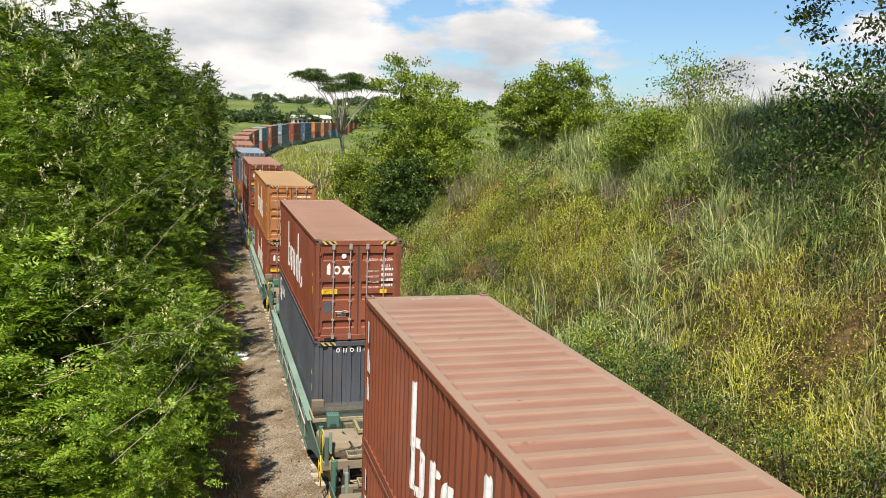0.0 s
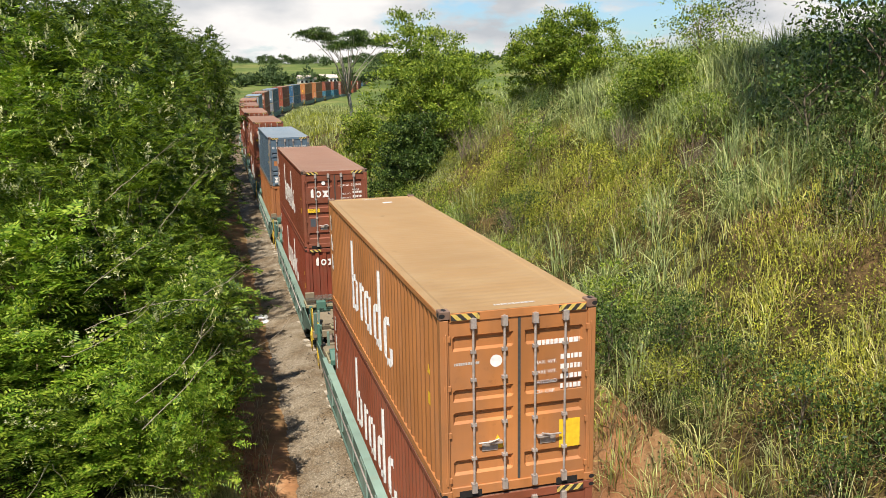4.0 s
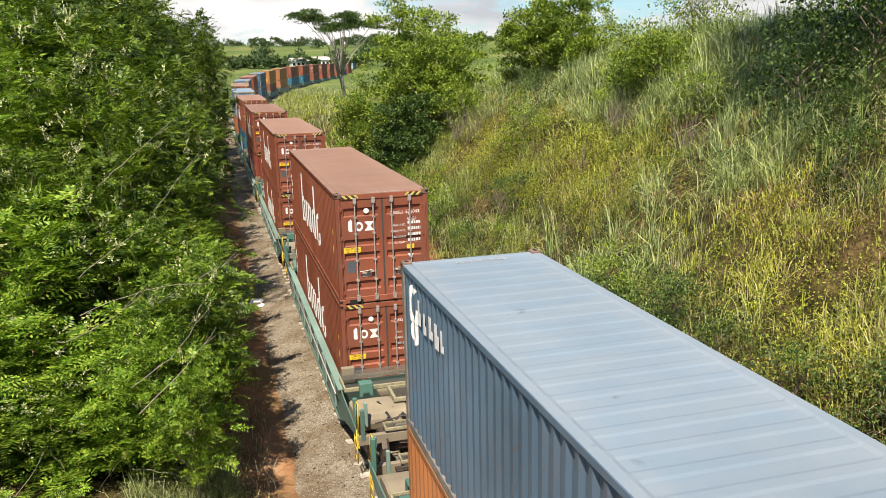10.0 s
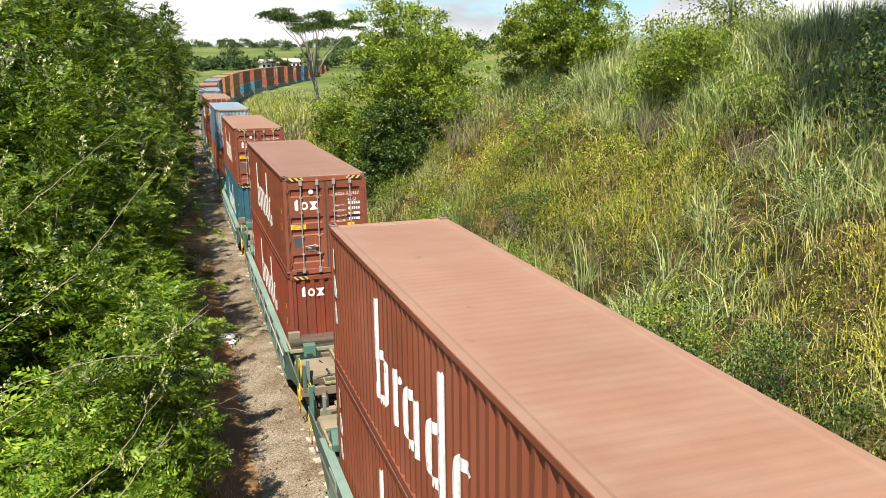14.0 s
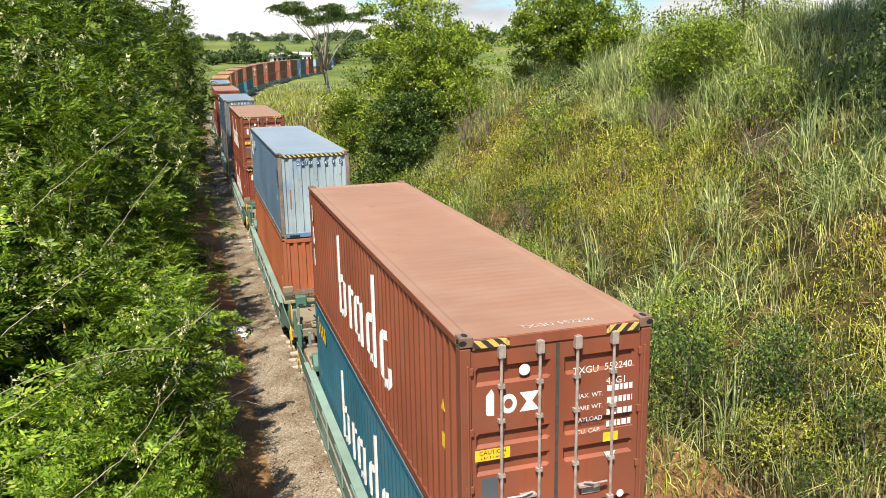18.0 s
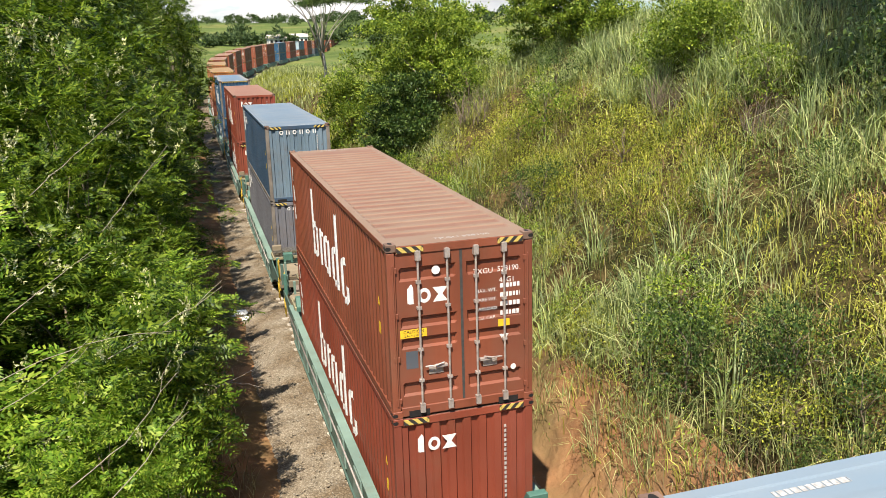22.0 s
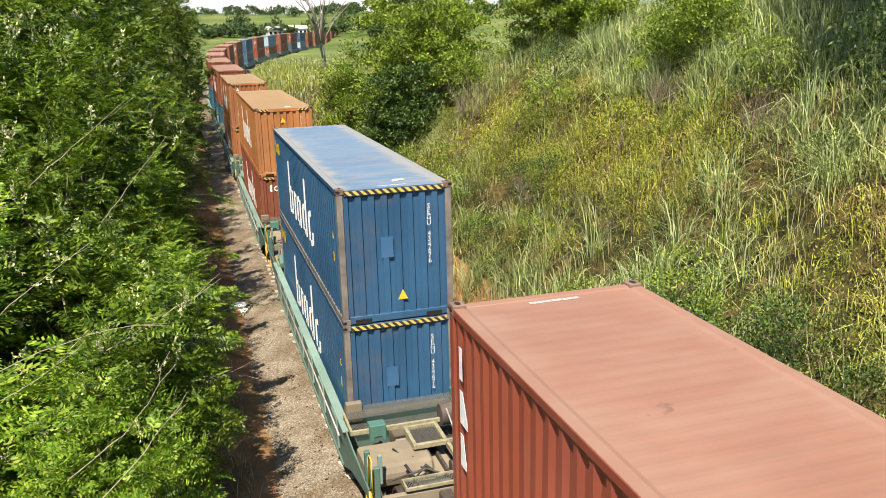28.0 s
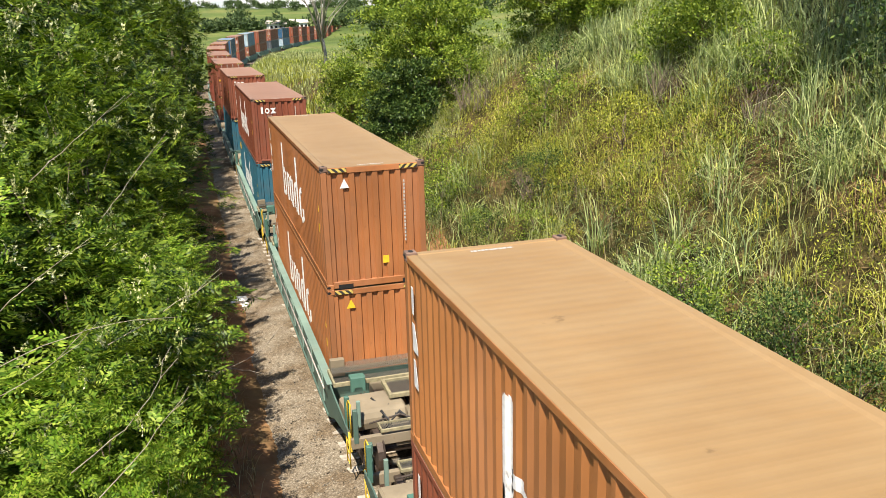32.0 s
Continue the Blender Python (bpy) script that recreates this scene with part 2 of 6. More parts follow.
ROOF = {k: roof_paint("roof_" + k, c, d, 0.75 if k == "blue" else 0.2) for k, c, d in (
    ("brown", (0.248, 0.130, 0.080), (0.278, 0.178, 0.120)), ("red", (0.235, 0.115, 0.074), (0.275, 0.178, 0.122)), ("orange", (0.295, 0.178, 0.074), (0.335, 0.23, 0.115)),
    ("rust_orange", (0.30, 0.184, 0.082), (0.35, 0.24, 0.125)), ("red_orange", (0.30, 0.16, 0.09), (0.35, 0.235, 0.145)), ("blue", (0.125, 0.195, 0.275), (0.285, 0.268, 0.232)), ("pale_blue", (0.195, 0.262, 0.318), (0.285, 0.30, 0.295)),
    ("grey_blue", (0.17, 0.215, 0.25), (0.235, 0.24, 0.235)), ("teal", (0.16, 0.28, 0.33), (0.34, 0.34, 0.32)), ("slate", (0.21, 0.23, 0.25), (0.32, 0.305, 0.28)),
    ("grey", (0.21, 0.22, 0.24), (0.29, 0.28, 0.26)), ("steel_blue", (0.142, 0.195, 0.245), (0.245, 0.25, 0.24)))}
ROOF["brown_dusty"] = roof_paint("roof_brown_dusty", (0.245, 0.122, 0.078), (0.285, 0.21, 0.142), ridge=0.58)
M_WHITE = plain("white_lettering", (0.72, 0.70, 0.66), 0.55, vary=0.15)
# pale_blue lightened as the sunlit end, with real rust and rubbed blue smears
PAINT["pale_end"] = paint("paint_pale_end", (0.32, 0.40, 0.435), rust=0.55, smear=(0.13, 0.24, 0.40))
PAINT["patch_blue"] = paint("paint_patch_blue", (0.036, 0.105, 0.20), rust=0.1)
PAINT["rust_streak"] = paint("paint_rust_streak", (0.21, 0.12, 0.075), rust=0.8)
PAINT["bright_blue"] = paint("paint_bright_blue", (0.02, 0.07, 0.30), rust=0.2)
# lighter copy of steel_blue: sunlight on the end wall is put into the colour
PAINT["steel_end"] = paint("paint_steel_end", (0.145, 0.205, 0.25), rust=0.4)
M_CASTING = plain("dusty_corner_steel", (0.165, 0.10, 0.07), 0.7, vary=0.35, grain=5)
M_FADED = plain("faded_print", (0.42, 0.40, 0.37), 0.6, vary=0.4, grain=20)
M_YELLOW = plain("yellow_sticker", (0.75, 0.47, 0.03), 0.5, vary=0.15)
M_BLACK = plain("black_print", (0.02, 0.02, 0.02), 0.6)
M_HOLE = plain("dark_hollow", (0.012, 0.010, 0.009), 0.9)
M_GALV = plain("galvanised_steel", (0.40, 0.345, 0.305), 0.45, 0.35, vary=0.3)
M_GASKET = plain("rubber_gasket", (0.05, 0.05, 0.045), 0.8)
M_SEAL = plain("aged_steel", (0.16, 0.12, 0.09), 0.6, 0.4)
M_STRIPE = stripes("warning_stripes", (0.55, 0.41, 0.10), (0.035, 0.032, 0.028), 0.075)
M_WORN = plain("worn_frame_steel", (0.17, 0.145, 0.12), 0.65, vary=0.4, grain=3)
M_GREEN = paint("wagon_green", (0.085, 0.145, 0.115), 0.6, rust=0.4)
M_GREEN_LIGHT = paint("wagon_green_faded", (0.17, 0.25, 0.205), 0.6, rust=0.35)
M_GREEN_FRESH = paint("wagon_green_fresh", (0.065, 0.155, 0.118), 0.55, rust=0.3)
M_TAN = paint("wagon_dusty_beige", (0.225, 0.18, 0.118), 0.8, rust=0.4, dirt=(0.20, 0.135, 0.08), fade=0.3)
M_GRIME = plain("brake_grime", (0.06, 0.045, 0.035), 0.75, vary=0.5)
M_TANK = plain("dusty_tank", (0.085, 0.062, 0.05), 0.65, vary=0.4, grain=4)
M_SAFETY = plain("safety_yellow", (0.62, 0.42, 0.05), 0.55, vary=0.3)
M_FRAME = plain("dirty_yellow_frame", (0.27, 0.235, 0.14), 0.65, vary=0.3)
M_WHEEL = plain("wheel_steel", (0.10, 0.075, 0.06), 0.5, 0.6)
M_RAIL = plain("rail_steel", (0.17, 0.11, 0.08), 0.4, 0.7)
M_MESH = plain("expanded_metal", (0.13, 0.122, 0.10), 0.6, 0.4, vary=0.35)


# ---- shapes ----
class Geo:
    """Collects vertices and faces of one mesh."""

    def __init__(self):
        self.v, self.f = [], []

    def box(self, x0, x1, y0, y1, z0, z1):
        n = len(self.v)
        self.v += [(x, y, z) for z in (z0, z1) for y in (y0, y1) for x in (x0, x1)]
        self.f += [tuple(n + i for i in q) for q in ((0, 2, 3, 1), (4, 5, 7, 6), (0, 1, 5, 4), (2, 6, 7, 3), (0, 4, 6, 2), (1, 3, 7, 5))]
        return self

    def strip(self, a, b):
        """Quads between two rows of as many points."""
        n, k = len(self.v), len(a)
        self.v += list(a) + list(b)
        self.f += [(n + i, n + i + 1, n + k + i + 1, n + k + i) for i in range(k - 1)]
        return self

    def slab(self, outline, axis, lo, hi):
        """A flat outline (2D, counter-clockwise) given thickness along an axis."""
        n, k = len(self.v), len(outline)
        for c in (lo, hi):
            for p, q in outline:
                self.v.append((c, p, q) if axis == "x" else (p, c, q) if axis == "y" else (p, q, c))
        self.f += [tuple(n + i for i in range(k))[::-1], tuple(n + k + i for i in range(k))]
        self.f += [(n + i, n + (i + 1) % k, n + k + (i + 1) % k, n + k + i) for i in range(k)]
        return self

    def tube(self, pts, r, sides=8, r_end=None, cap=True):
        pts = [Vector(p) for p in pts]
        n0 = len(self.v)
        for i, p in enumerate(pts):
            d = (pts[min(i + 1, len(pts) - 1)] - pts[max(i - 1, 0)]).normalized()
            a = d.orthogonal().normalized() if i == 0 else (a - d * a.dot(d)).normalized()
            b = d.cross(a)
            rr = r if r_end is None else r + (r_end - r) * i / (len(pts) - 1)
            self.v += [tuple(p + (a * math.cos(2 * math.pi * j / sides) + b * math.sin(2 * math.pi * j / sides)) * rr) for j in range(sides)]
        for i in range(len(pts) - 1):
            for j in range(sides):
                q, w = n0 + i * sides, (j + 1) % sides
                self.f.append((q + j, q + w, q + sides + w, q + sides + j))
        if cap:
            self.f.append(tuple(n0 + j for j in range(sides))[::-1])
            self.f.append(tuple(n0 + (len(pts) - 1) * sides + j for j in range(sides)))
        return self

    def mesh(self, name, bevel=0.0, smooth=False, mats=()):
        me = bpy.data.meshes.new(name)
        me.from_pydata(self.v, [], self.f)
        bm = bmesh.new()
        bm.from_mesh(me)
        bmesh.ops.remove_doubles(bm, verts=bm.verts, dist=0.0002)
        bmesh.ops.recalc_face_normals(bm, faces=bm.faces)
        if bevel:
            bmesh.ops.bevel(bm, geom=bm.edges[:], offset=bevel, segments=1, affect="EDGES", clamp_overlap=True)
        for f in bm.faces:
            f.smooth = smooth
        bm.to_mesh(me)
        bm.free()
        for m in mats or (None,):
            me.materials.append(m)
        return me


def part(name, mesh, material, parent, label="", at=None):
    """Links a mesh (shared where alike) as one part under a thing or part."""
    ob = new(name, mesh)
    ob.parent = parent
    if at is not None:
        ob.matrix_basis = at
    if material is not None:
        ob.material_slots[0].link = "OBJECT"
        ob.material_slots[0].material = material
    if label:
        ob["label"] = label
    if name in ("print_block", "name_mark", "lettering"):
        ob["kind"] = "stuff"
    return ob


def empty(name):
    ob = new(name)
    ob.empty_display_size = 0.5
    return ob


def quads_mesh(name, verts, quads, material, smooth=False):
    """A mesh from arrays: verts (n, 3), quads (m, 4)."""
    me = bpy.data.meshes.new(name)
    verts = np.ascontiguousarray(verts, dtype=np.float32)
    quads = np.ascontiguousarray(quads, dtype=np.int32)
    me.vertices.add(len(verts))
    me.vertices.foreach_set("co", verts.ravel())
    me.loops.add(quads.size)
    me.loops.foreach_set("vertex_index", quads.ravel())
    me.polygons.add(len(quads))
    me.polygons.foreach_set("loop_start", np.arange(0, quads.size, 4, dtype=np.int32))
    me.polygons.foreach_set("loop_total", np.full(len(quads), 4, dtype=np.int32))
    if smooth:
        me.polygons.foreach_set("use_smooth", np.ones(len(quads), dtype=bool))
    me.materials.append(material)
    me.update(calc_edges=True)
    return me


TEXTS = {}


def text_mesh(body, size):
    """Lettering in the built-in font, in the plane x-z, centred."""
    if (body, size) not in TEXTS:
        cu = bpy.data.curves.new("lettering", "FONT")
        cu.body, cu.size, cu.align_x, cu.align_y, cu.resolution_u = body, size, "CENTER", "CENTER", 2
        ob = bpy.data.objects.new("lettering", cu)
        scene.collection.objects.link(ob)
        dg = bpy.context.evaluated_depsgraph_get()
        me = bpy.data.meshes.new_from_object(ob.evaluated_get(dg))
        bpy.data.objects.remove(ob)
        me.transform(Matrix.Rotation(radians(90), 4, "X"))
        if not me.materials:
            me.materials.append(None)
        TEXTS[body, size] = me
    return TEXTS[body, size]


# ---- the lie of the land ----
TRACK_X, ARC_FROM, ARC_R, ARC_TURN = 3.92, 100.0, 520.0, 0.275
LAND_RNG = np.random.RandomState(7)
HASH = LAND_RNG.rand(256, 256)


def vnoise(x, y):
    """Smooth value noise, 0 to 1, with a cell of 1."""
    x, y = np.asarray(x, float), np.asarray(y, float)
    i, j = np.floor(x).astype(int), np.floor(y).astype(int)
    u, v = x - i, y - j
    u, v = u * u * (3 - 2 * u), v * v * (3 - 2 * v)
    a, b = HASH[i % 256, j % 256], HASH[(i + 1) % 256, j % 256]
    c, d = HASH[i % 256, (j + 1) % 256], HASH[(i + 1) % 256, (j + 1) % 256]
    return (a * (1 - u) + b * u) * (1 - v) + (c * (1 - u) + d * u) * v


def fnoise(x, y):
    return 0.55 * vnoise(x, y) + 0.3 * vnoise(2.1 * x + 7, 2.1 * y + 3) + 0.15 * vnoise(4.3 * x + 1, 4.3 * y + 9)


def step(v, lo, hi):
    t = np.clip((np.asarray(v, float) - lo) / (hi - lo), 0, 1)
    return t * t * (3 - 2 * t)


def grade(y):
    """Height of the rails: level, then a gentle climb."""
    return 2.8 * step(y, 60, 300)


def track(s):
    """Place and heading (radians, to the right of +y) of the line s metres along it."""
    if s <= ARC_FROM:
        return TRACK_X, s, 0.0
    a = min((s - ARC_FROM) / ARC_R, ARC_TURN)
    x, y = TRACK_X + ARC_R * (1 - math.cos(a)), ARC_FROM + ARC_R * math.sin(a)
    rest = s - ARC_FROM - ARC_R * a
    return x + rest * math.sin(a), y + rest * math.cos(a), a


def line_x(y):
    y = np.asarray(y, float)
    ya, xa = ARC_FROM + ARC_R * math.sin(ARC_TURN), TRACK_X + ARC_R * (1 - math.cos(ARC_TURN))
    arc = TRACK_X + ARC_R - np.sqrt(np.maximum(ARC_R ** 2 - np.clip(y - ARC_FROM, 0, ya - ARC_FROM) ** 2, 1.0))
    return np.where(y < ya, arc, xa + (y - ya) * math.tan(ARC_TURN))


def ridge(y):
    return np.interp(y, [-30, 15, 30, 45, 70, 110, 200], [10.8, 10.8, 10.2, 8.6, 5.6, 3.0, 1.6])


def land(x, y):
    """Height of the ground."""
    x, y = np.asarray(x, float), np.asarray(y, float)
    u = x - line_x(y)
    rough = fnoise(x * 0.5, y * 0.5) - 0.5
    bank = 1.1 * step(-u, 3.5, 7.5) + 0.05 * np.clip(-u - 7.5, 0, 30)
    left = -0.45 + 0.22 * step(-u, 2.45, 3.3) + 0.12 * (fnoise(x * 1.3, y * 1.3) - 0.5) * step(-u, 2.3, 2.9) + bank + rough * 0.7 * step(-u, 3.4, 5.0)
    cut = (0.9 + 1.7 * fnoise(y * 0.23, 3.0)) * np.interp(y, [0, 35, 60, 100], [1, 1, 0.55, 0.3])
    face = cut * step(u + 0.7 * (fnoise(y * 0.6, 8.0) - 0.5), 2.9, 4.3)
    slope = face + 0.80 * np.clip(u - 4.0, 0, None) + rough * 0.9 * step(u, 4, 7)
    top = ridge(y) + 0.02 * np.clip(u - 16, 0, 60) + rough * 0.8
    k = 0.7
    right = -0.45 - k * np.log(np.exp(-slope / k) + np.exp(-top / k))
    right = np.where(u > 2.5, np.maximum(right, -0.45), -0.45)
    near = np.where(u < 0, left, right) + grade(y)
    d = np.hypot(x, y)
    far = np.interp(d, [0, 300, 345, 430, 660, 1200, 4000], [2, 3.0, 4.0, 8.0, 22.5, 30, 76]) + 8 * (fnoise(x / 130 + 5, y / 130) - 0.5) * step(d, 330, 700)
    w = np.maximum(step(d, 300, 420), step(np.abs(u), 45, 120) * step(d, 60, 200))
    return near * (1 - w) + far * w


def grid_lines(a, b, fine, lo, hi, growth=1.16):
    """Coordinates: even between a and b, ever wider out to lo and hi."""
    mid = list(np.arange(a, b + fine / 2, fine))
    out, s = [], fine
    v = mid[-1]
    while v < hi:
        s *= growth
        v += s
        out.append(v)
    low, s, v = [], fine, mid[0]
    while v > lo:
        s *= growth
        v -= s
        low.append(v)
    return np.array(low[::-1] + mid + out)


def soil_material():
    n = Nodes("red_soil_and_litter", 0.95, spec=0.1)
    a = n.ramp(n.noise(0.9, 6), (0.3, (0.16, 0.072, 0.036)), (0.55, (0.34, 0.17, 0.08)), (0.75, (0.43, 0.26, 0.14)))
    b = n.ramp(n.noise(0.35, 5), (0.42, (0, 0, 0)), (0.62, (0.8, 0.8, 0.8)))
    col = n.mix(b, a, (0.13, 0.10, 0.045))
    n.bump(n.noise(3.0, 8), 0.9, 0.12)
    return n.base(col)


def field_material():
    n = Nodes("pasture", 0.95, spec=0.1)
    a = n.ramp(n.noise(0.012, 3), (0.35, (0.068, 0.10, 0.027)), (0.52, (0.12, 0.158, 0.043)), (0.66, (0.20, 0.198, 0.07)))
    b = n.ramp(n.noise(0.25, 6), (0.35, (0.7, 0.75, 0.7)), (0.7, (1.15, 1.1, 1.0)))
    n.bump(n.noise(0.8, 5), 0.6, 0.4)
    return n.base(n.mix(1.0, a, b, "MULTIPLY"))


def ballast_material():
    n = Nodes("ballast_gravel", 0.9, spec=0.2)
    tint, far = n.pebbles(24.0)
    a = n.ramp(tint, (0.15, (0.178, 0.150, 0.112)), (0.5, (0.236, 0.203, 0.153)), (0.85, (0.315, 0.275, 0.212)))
    # shade between the stones, painted as a darker tone at the cell edges
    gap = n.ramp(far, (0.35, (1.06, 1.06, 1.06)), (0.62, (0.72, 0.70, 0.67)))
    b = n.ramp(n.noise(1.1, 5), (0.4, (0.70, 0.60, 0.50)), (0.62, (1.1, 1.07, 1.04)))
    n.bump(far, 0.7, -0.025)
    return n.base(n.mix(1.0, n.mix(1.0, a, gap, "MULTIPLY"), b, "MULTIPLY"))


def stone_material():
    n = Nodes("loose_stone", 0.9, spec=0.2)
    a = n.ramp(n.random(island=True), (0.0, (0.15, 0.125, 0.094)), (0.5, (0.215, 0.183, 0.138)), (1.0, (0.31, 0.27, 0.207)))
    n.bump(n.noise(40.0, 3), 0.4, 0.01)
    return n.base(a)


def litter_material():
    n = Nodes("dry_plant_litter", 0.95, spec=0.1)
    a = n.ramp(n.noise(2.2, 7), (0.3, (0.025, 0.019, 0.009)), (0.5, (0.075, 0.055, 0.025)), (0.72, (0.18, 0.12, 0.06)))
    b = n.ramp(n.noise(0.5, 4), (0.4, (0.6, 0.75, 0.5)), (0.65, (1.15, 1.05, 0.95)))
    n.bump(n.noise(4.0, 8), 1.0, 0.2)
    return n.base(n.mix(1.0, a, b, "MULTIPLY"))


M_LITTER = litter_material()
M_SOIL, M_FIELD, M_BALLAST, M_STONE = soil_material(), field_material(), ballast_material(), stone_material()


def build_ground():
    xs, ys = grid_lines(-16, 34, 0.5, -3600, 3600), grid_lines(-14, 100, 0.5, -900, 4200)
    gx, gy = np.meshgrid(xs, ys, indexing="xy")
    gz = land(gx, gy)
    nx, ny = len(xs), len(ys)
    idx = np.arange(nx * ny).reshape(ny, nx)
    q = np.stack([idx[:-1, :-1], idx[:-1, 1:], idx[1:, 1:], idx[1:, :-1]], -1).reshape(-1, 4)
    me = quads_mesh("ground", np.stack([gx, gy, gz], -1).reshape(-1, 3), q, M_SOIL, smooth=True)
    me.materials.append(M_FIELD)
    cx, cy = gx[:-1, :-1].ravel(), gy[:-1, :-1].ravel()
    far = (np.hypot(cx, cy) > 130) | (np.abs(cx - line_x(cy)) > 30)
    cu = cx - line_x(cy)
    me.materials.append(M_LITTER)
    kind = np.where(far, 1, np.where((cu > 4.4) | (cu < -5.5), 2, 0))
    me.polygons.foreach_set("material_index", kind.astype(np.int32))
    ob = new("ground", me)
    return tagged(ob, "orange-red soil of a railway cutting with green pasture beyond", "ground", kind="structure")


build_ground()


def build_ballast():
    us = np.concatenate([np.linspace(-3.5, -1.2, 24), np.linspace(-1.0, 1.0, 6), np.linspace(1.2, 2.9, 12)])
    zs = np.interp(us, [-3.5, -2.9, -2.3, -1.6, 1.6, 2.4, 2.9], [-0.50, -0.38, -0.27, -0.16, -0.16, -0.33, -0.5])
    ss = np.concatenate([np.arange(-16, 90, 0.11), np.arange(90, 420, 2.0)])
    rows = []
    for s in ss:
        x, y, a = track(float(s))
        z = float(grade(y))
        rows.append(np.stack([x + us * math.cos(a), y - us * math.sin(a), zs + z], -1))
    v = np.array(rows)
    fade = np.interp(v[..., 1], [60, 90], [1, 0.3])
    v[..., 2] += ((vnoise(v[..., 0] * 9, v[..., 1] * 9) - 0.5) * 0.03 + (fnoise(v[..., 0] * 1.2, v[..., 1] * 1.2) - 0.5) * 0.12) * fade
    n, k = v.shape[:2]
    idx = np.arange(n * k).reshape(n, k)
    q = np.stack([idx[:-1, :-1], idx[:-1, 1:], idx[1:, 1:], idx[1:, :-1]], -1).reshape(-1, 4)
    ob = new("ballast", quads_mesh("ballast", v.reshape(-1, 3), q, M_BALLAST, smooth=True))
    tagged(ob, "grey-brown crushed stone ballast under the track", "ballast", kind="structure")


build_ballast()


def build_stones():
    rng = np.random.RandomState(3)
    n = 9000
    y = 9 + 46 * rng.rand(n) ** 1.5
    u = rng.uniform(-3.0, -1.35, n)
    z = np.interp(u, [-3.5, -2.9, -2.3, -1.6, 1.6], [-0.50, -0.38, -0.27, -0.16, -0.16])
    x = line_x(y) + u
    z = z + (fnoise(x * 1.2, y * 1.2) - 0.5) * 0.12 - 0.004
    c = np.stack([x, y, z], -1)
    r = (0.014 + 0.020 * rng.rand(n) ** 2)[:, None, None]
    base = np.array([(1, 0, 0), (0, 1, 0), (-1, 0, 0), (0, -1, 0), (0.3, 0.2, 0.8), (-0.2, 0.1, -0.6)], float)
    v = c[:, None, :] + (base[None] * (0.7 + 0.6 * rng.rand(n, 6, 1)) + 0.25 * rng.randn(n, 6, 3)) * r
    f = np.array([(0, 1, 2, 4), (2, 3, 0, 4), (1, 0, 5, 2), (3, 2, 5, 0)])
    q = (np.arange(n)[:, None, None] * 6 + f[None]).reshape(-1, 4)
    ob = new("loose_stones", quads_mesh("loose_stones", v.reshape(-1, 3), q, M_STONE))
    tagged(ob, "loose grey-brown ballast stones beside the track", "stones", kind="stuff")


build_stones()


def build_track():
    """Rails and sleepers."""
    line = tagged(empty("railway_track"), "rusty broad-gauge rails on pale weathered sleepers", "railway track", kind="structure")
    for side in (-0.8, 0.8):
        g = Geo()
        pts = []
        for s in list(range(-16, 100, 8)) + list(range(100, 420, 6)):
            x, y, a = track(s)
            pts.append((x + side * math.cos(a), y - side * math.sin(a), float(grade(y))))
        prof = [(-0.036, 0.0), (0.036, 0.0), (0.036, -0.035), (0.009, -0.05), (0.009, -0.14), (0.065, -0.16), (-0.065, -0.16), (-0.009, -0.14), (-0.009, -0.05), (-0.036, -0.035)]
        n0 = 0
        for p in pts:
            g.v += [(p[0] + a, p[1], p[2] + b) for a, b in prof]
        k = len(prof)
        for i in range(len(pts) - 1):
            for j in range(k):
                g.f.append((i * k + j, i * k + (j + 1) % k, (i + 1) * k + (j + 1) % k, (i + 1) * k + j))
        part("rail", g.mesh("rail"), M_RAIL, line)
    m_sl = plain("weathered_sleeper", (0.40, 0.35, 0.28), 0.85, vary=0.35, grain=5)
    meshes = []
    rng = random.Random(5)
    for k in range(4):
        e = [rng.uniform(-0.03, 0.03) for _ in range(4)]
        meshes.append(Geo().slab([(-1.42 + e[0], -0.12), (1.42 + e[1], -0.12), (1.42 + e[2], 0.12), (-1.42 + e[3], 0.12)], "z", -0.36, -0.15).mesh("sleeper", 0.015))
    for i in range(125):
        x, y, a = track(-10 + i * 0.62)
        part("sleeper", meshes[rng.randrange(4)], m_sl, line, at=pose(x + rng.uniform(-0.06, 0.06), y + rng.uniform(-0.04, 0.04), float(grade(y)) + rng.uniform(-0.01, 0.02), 0, 0, rng.uniform(-2, 2)))


build_track()

# ---- containers ----
CL, CH = 12.192, 2.896


def corrugated_side():
    g = Geo()
    y, outs = -5.97, []
    while y < 5.90:
        outs += [(y, 0.0), (y + 0.072, 0.0), (y + 0.140, 0.038), (y + 0.212, 0.038)]
        y += 0.2802
    outs.append((y, 0.0))
    g.strip([(-(1.205 - d), p, 0.15) for p, d in outs], [(-(1.205 - d), p, 2.80) for p, d in outs])
    return g.mesh("side_wall")


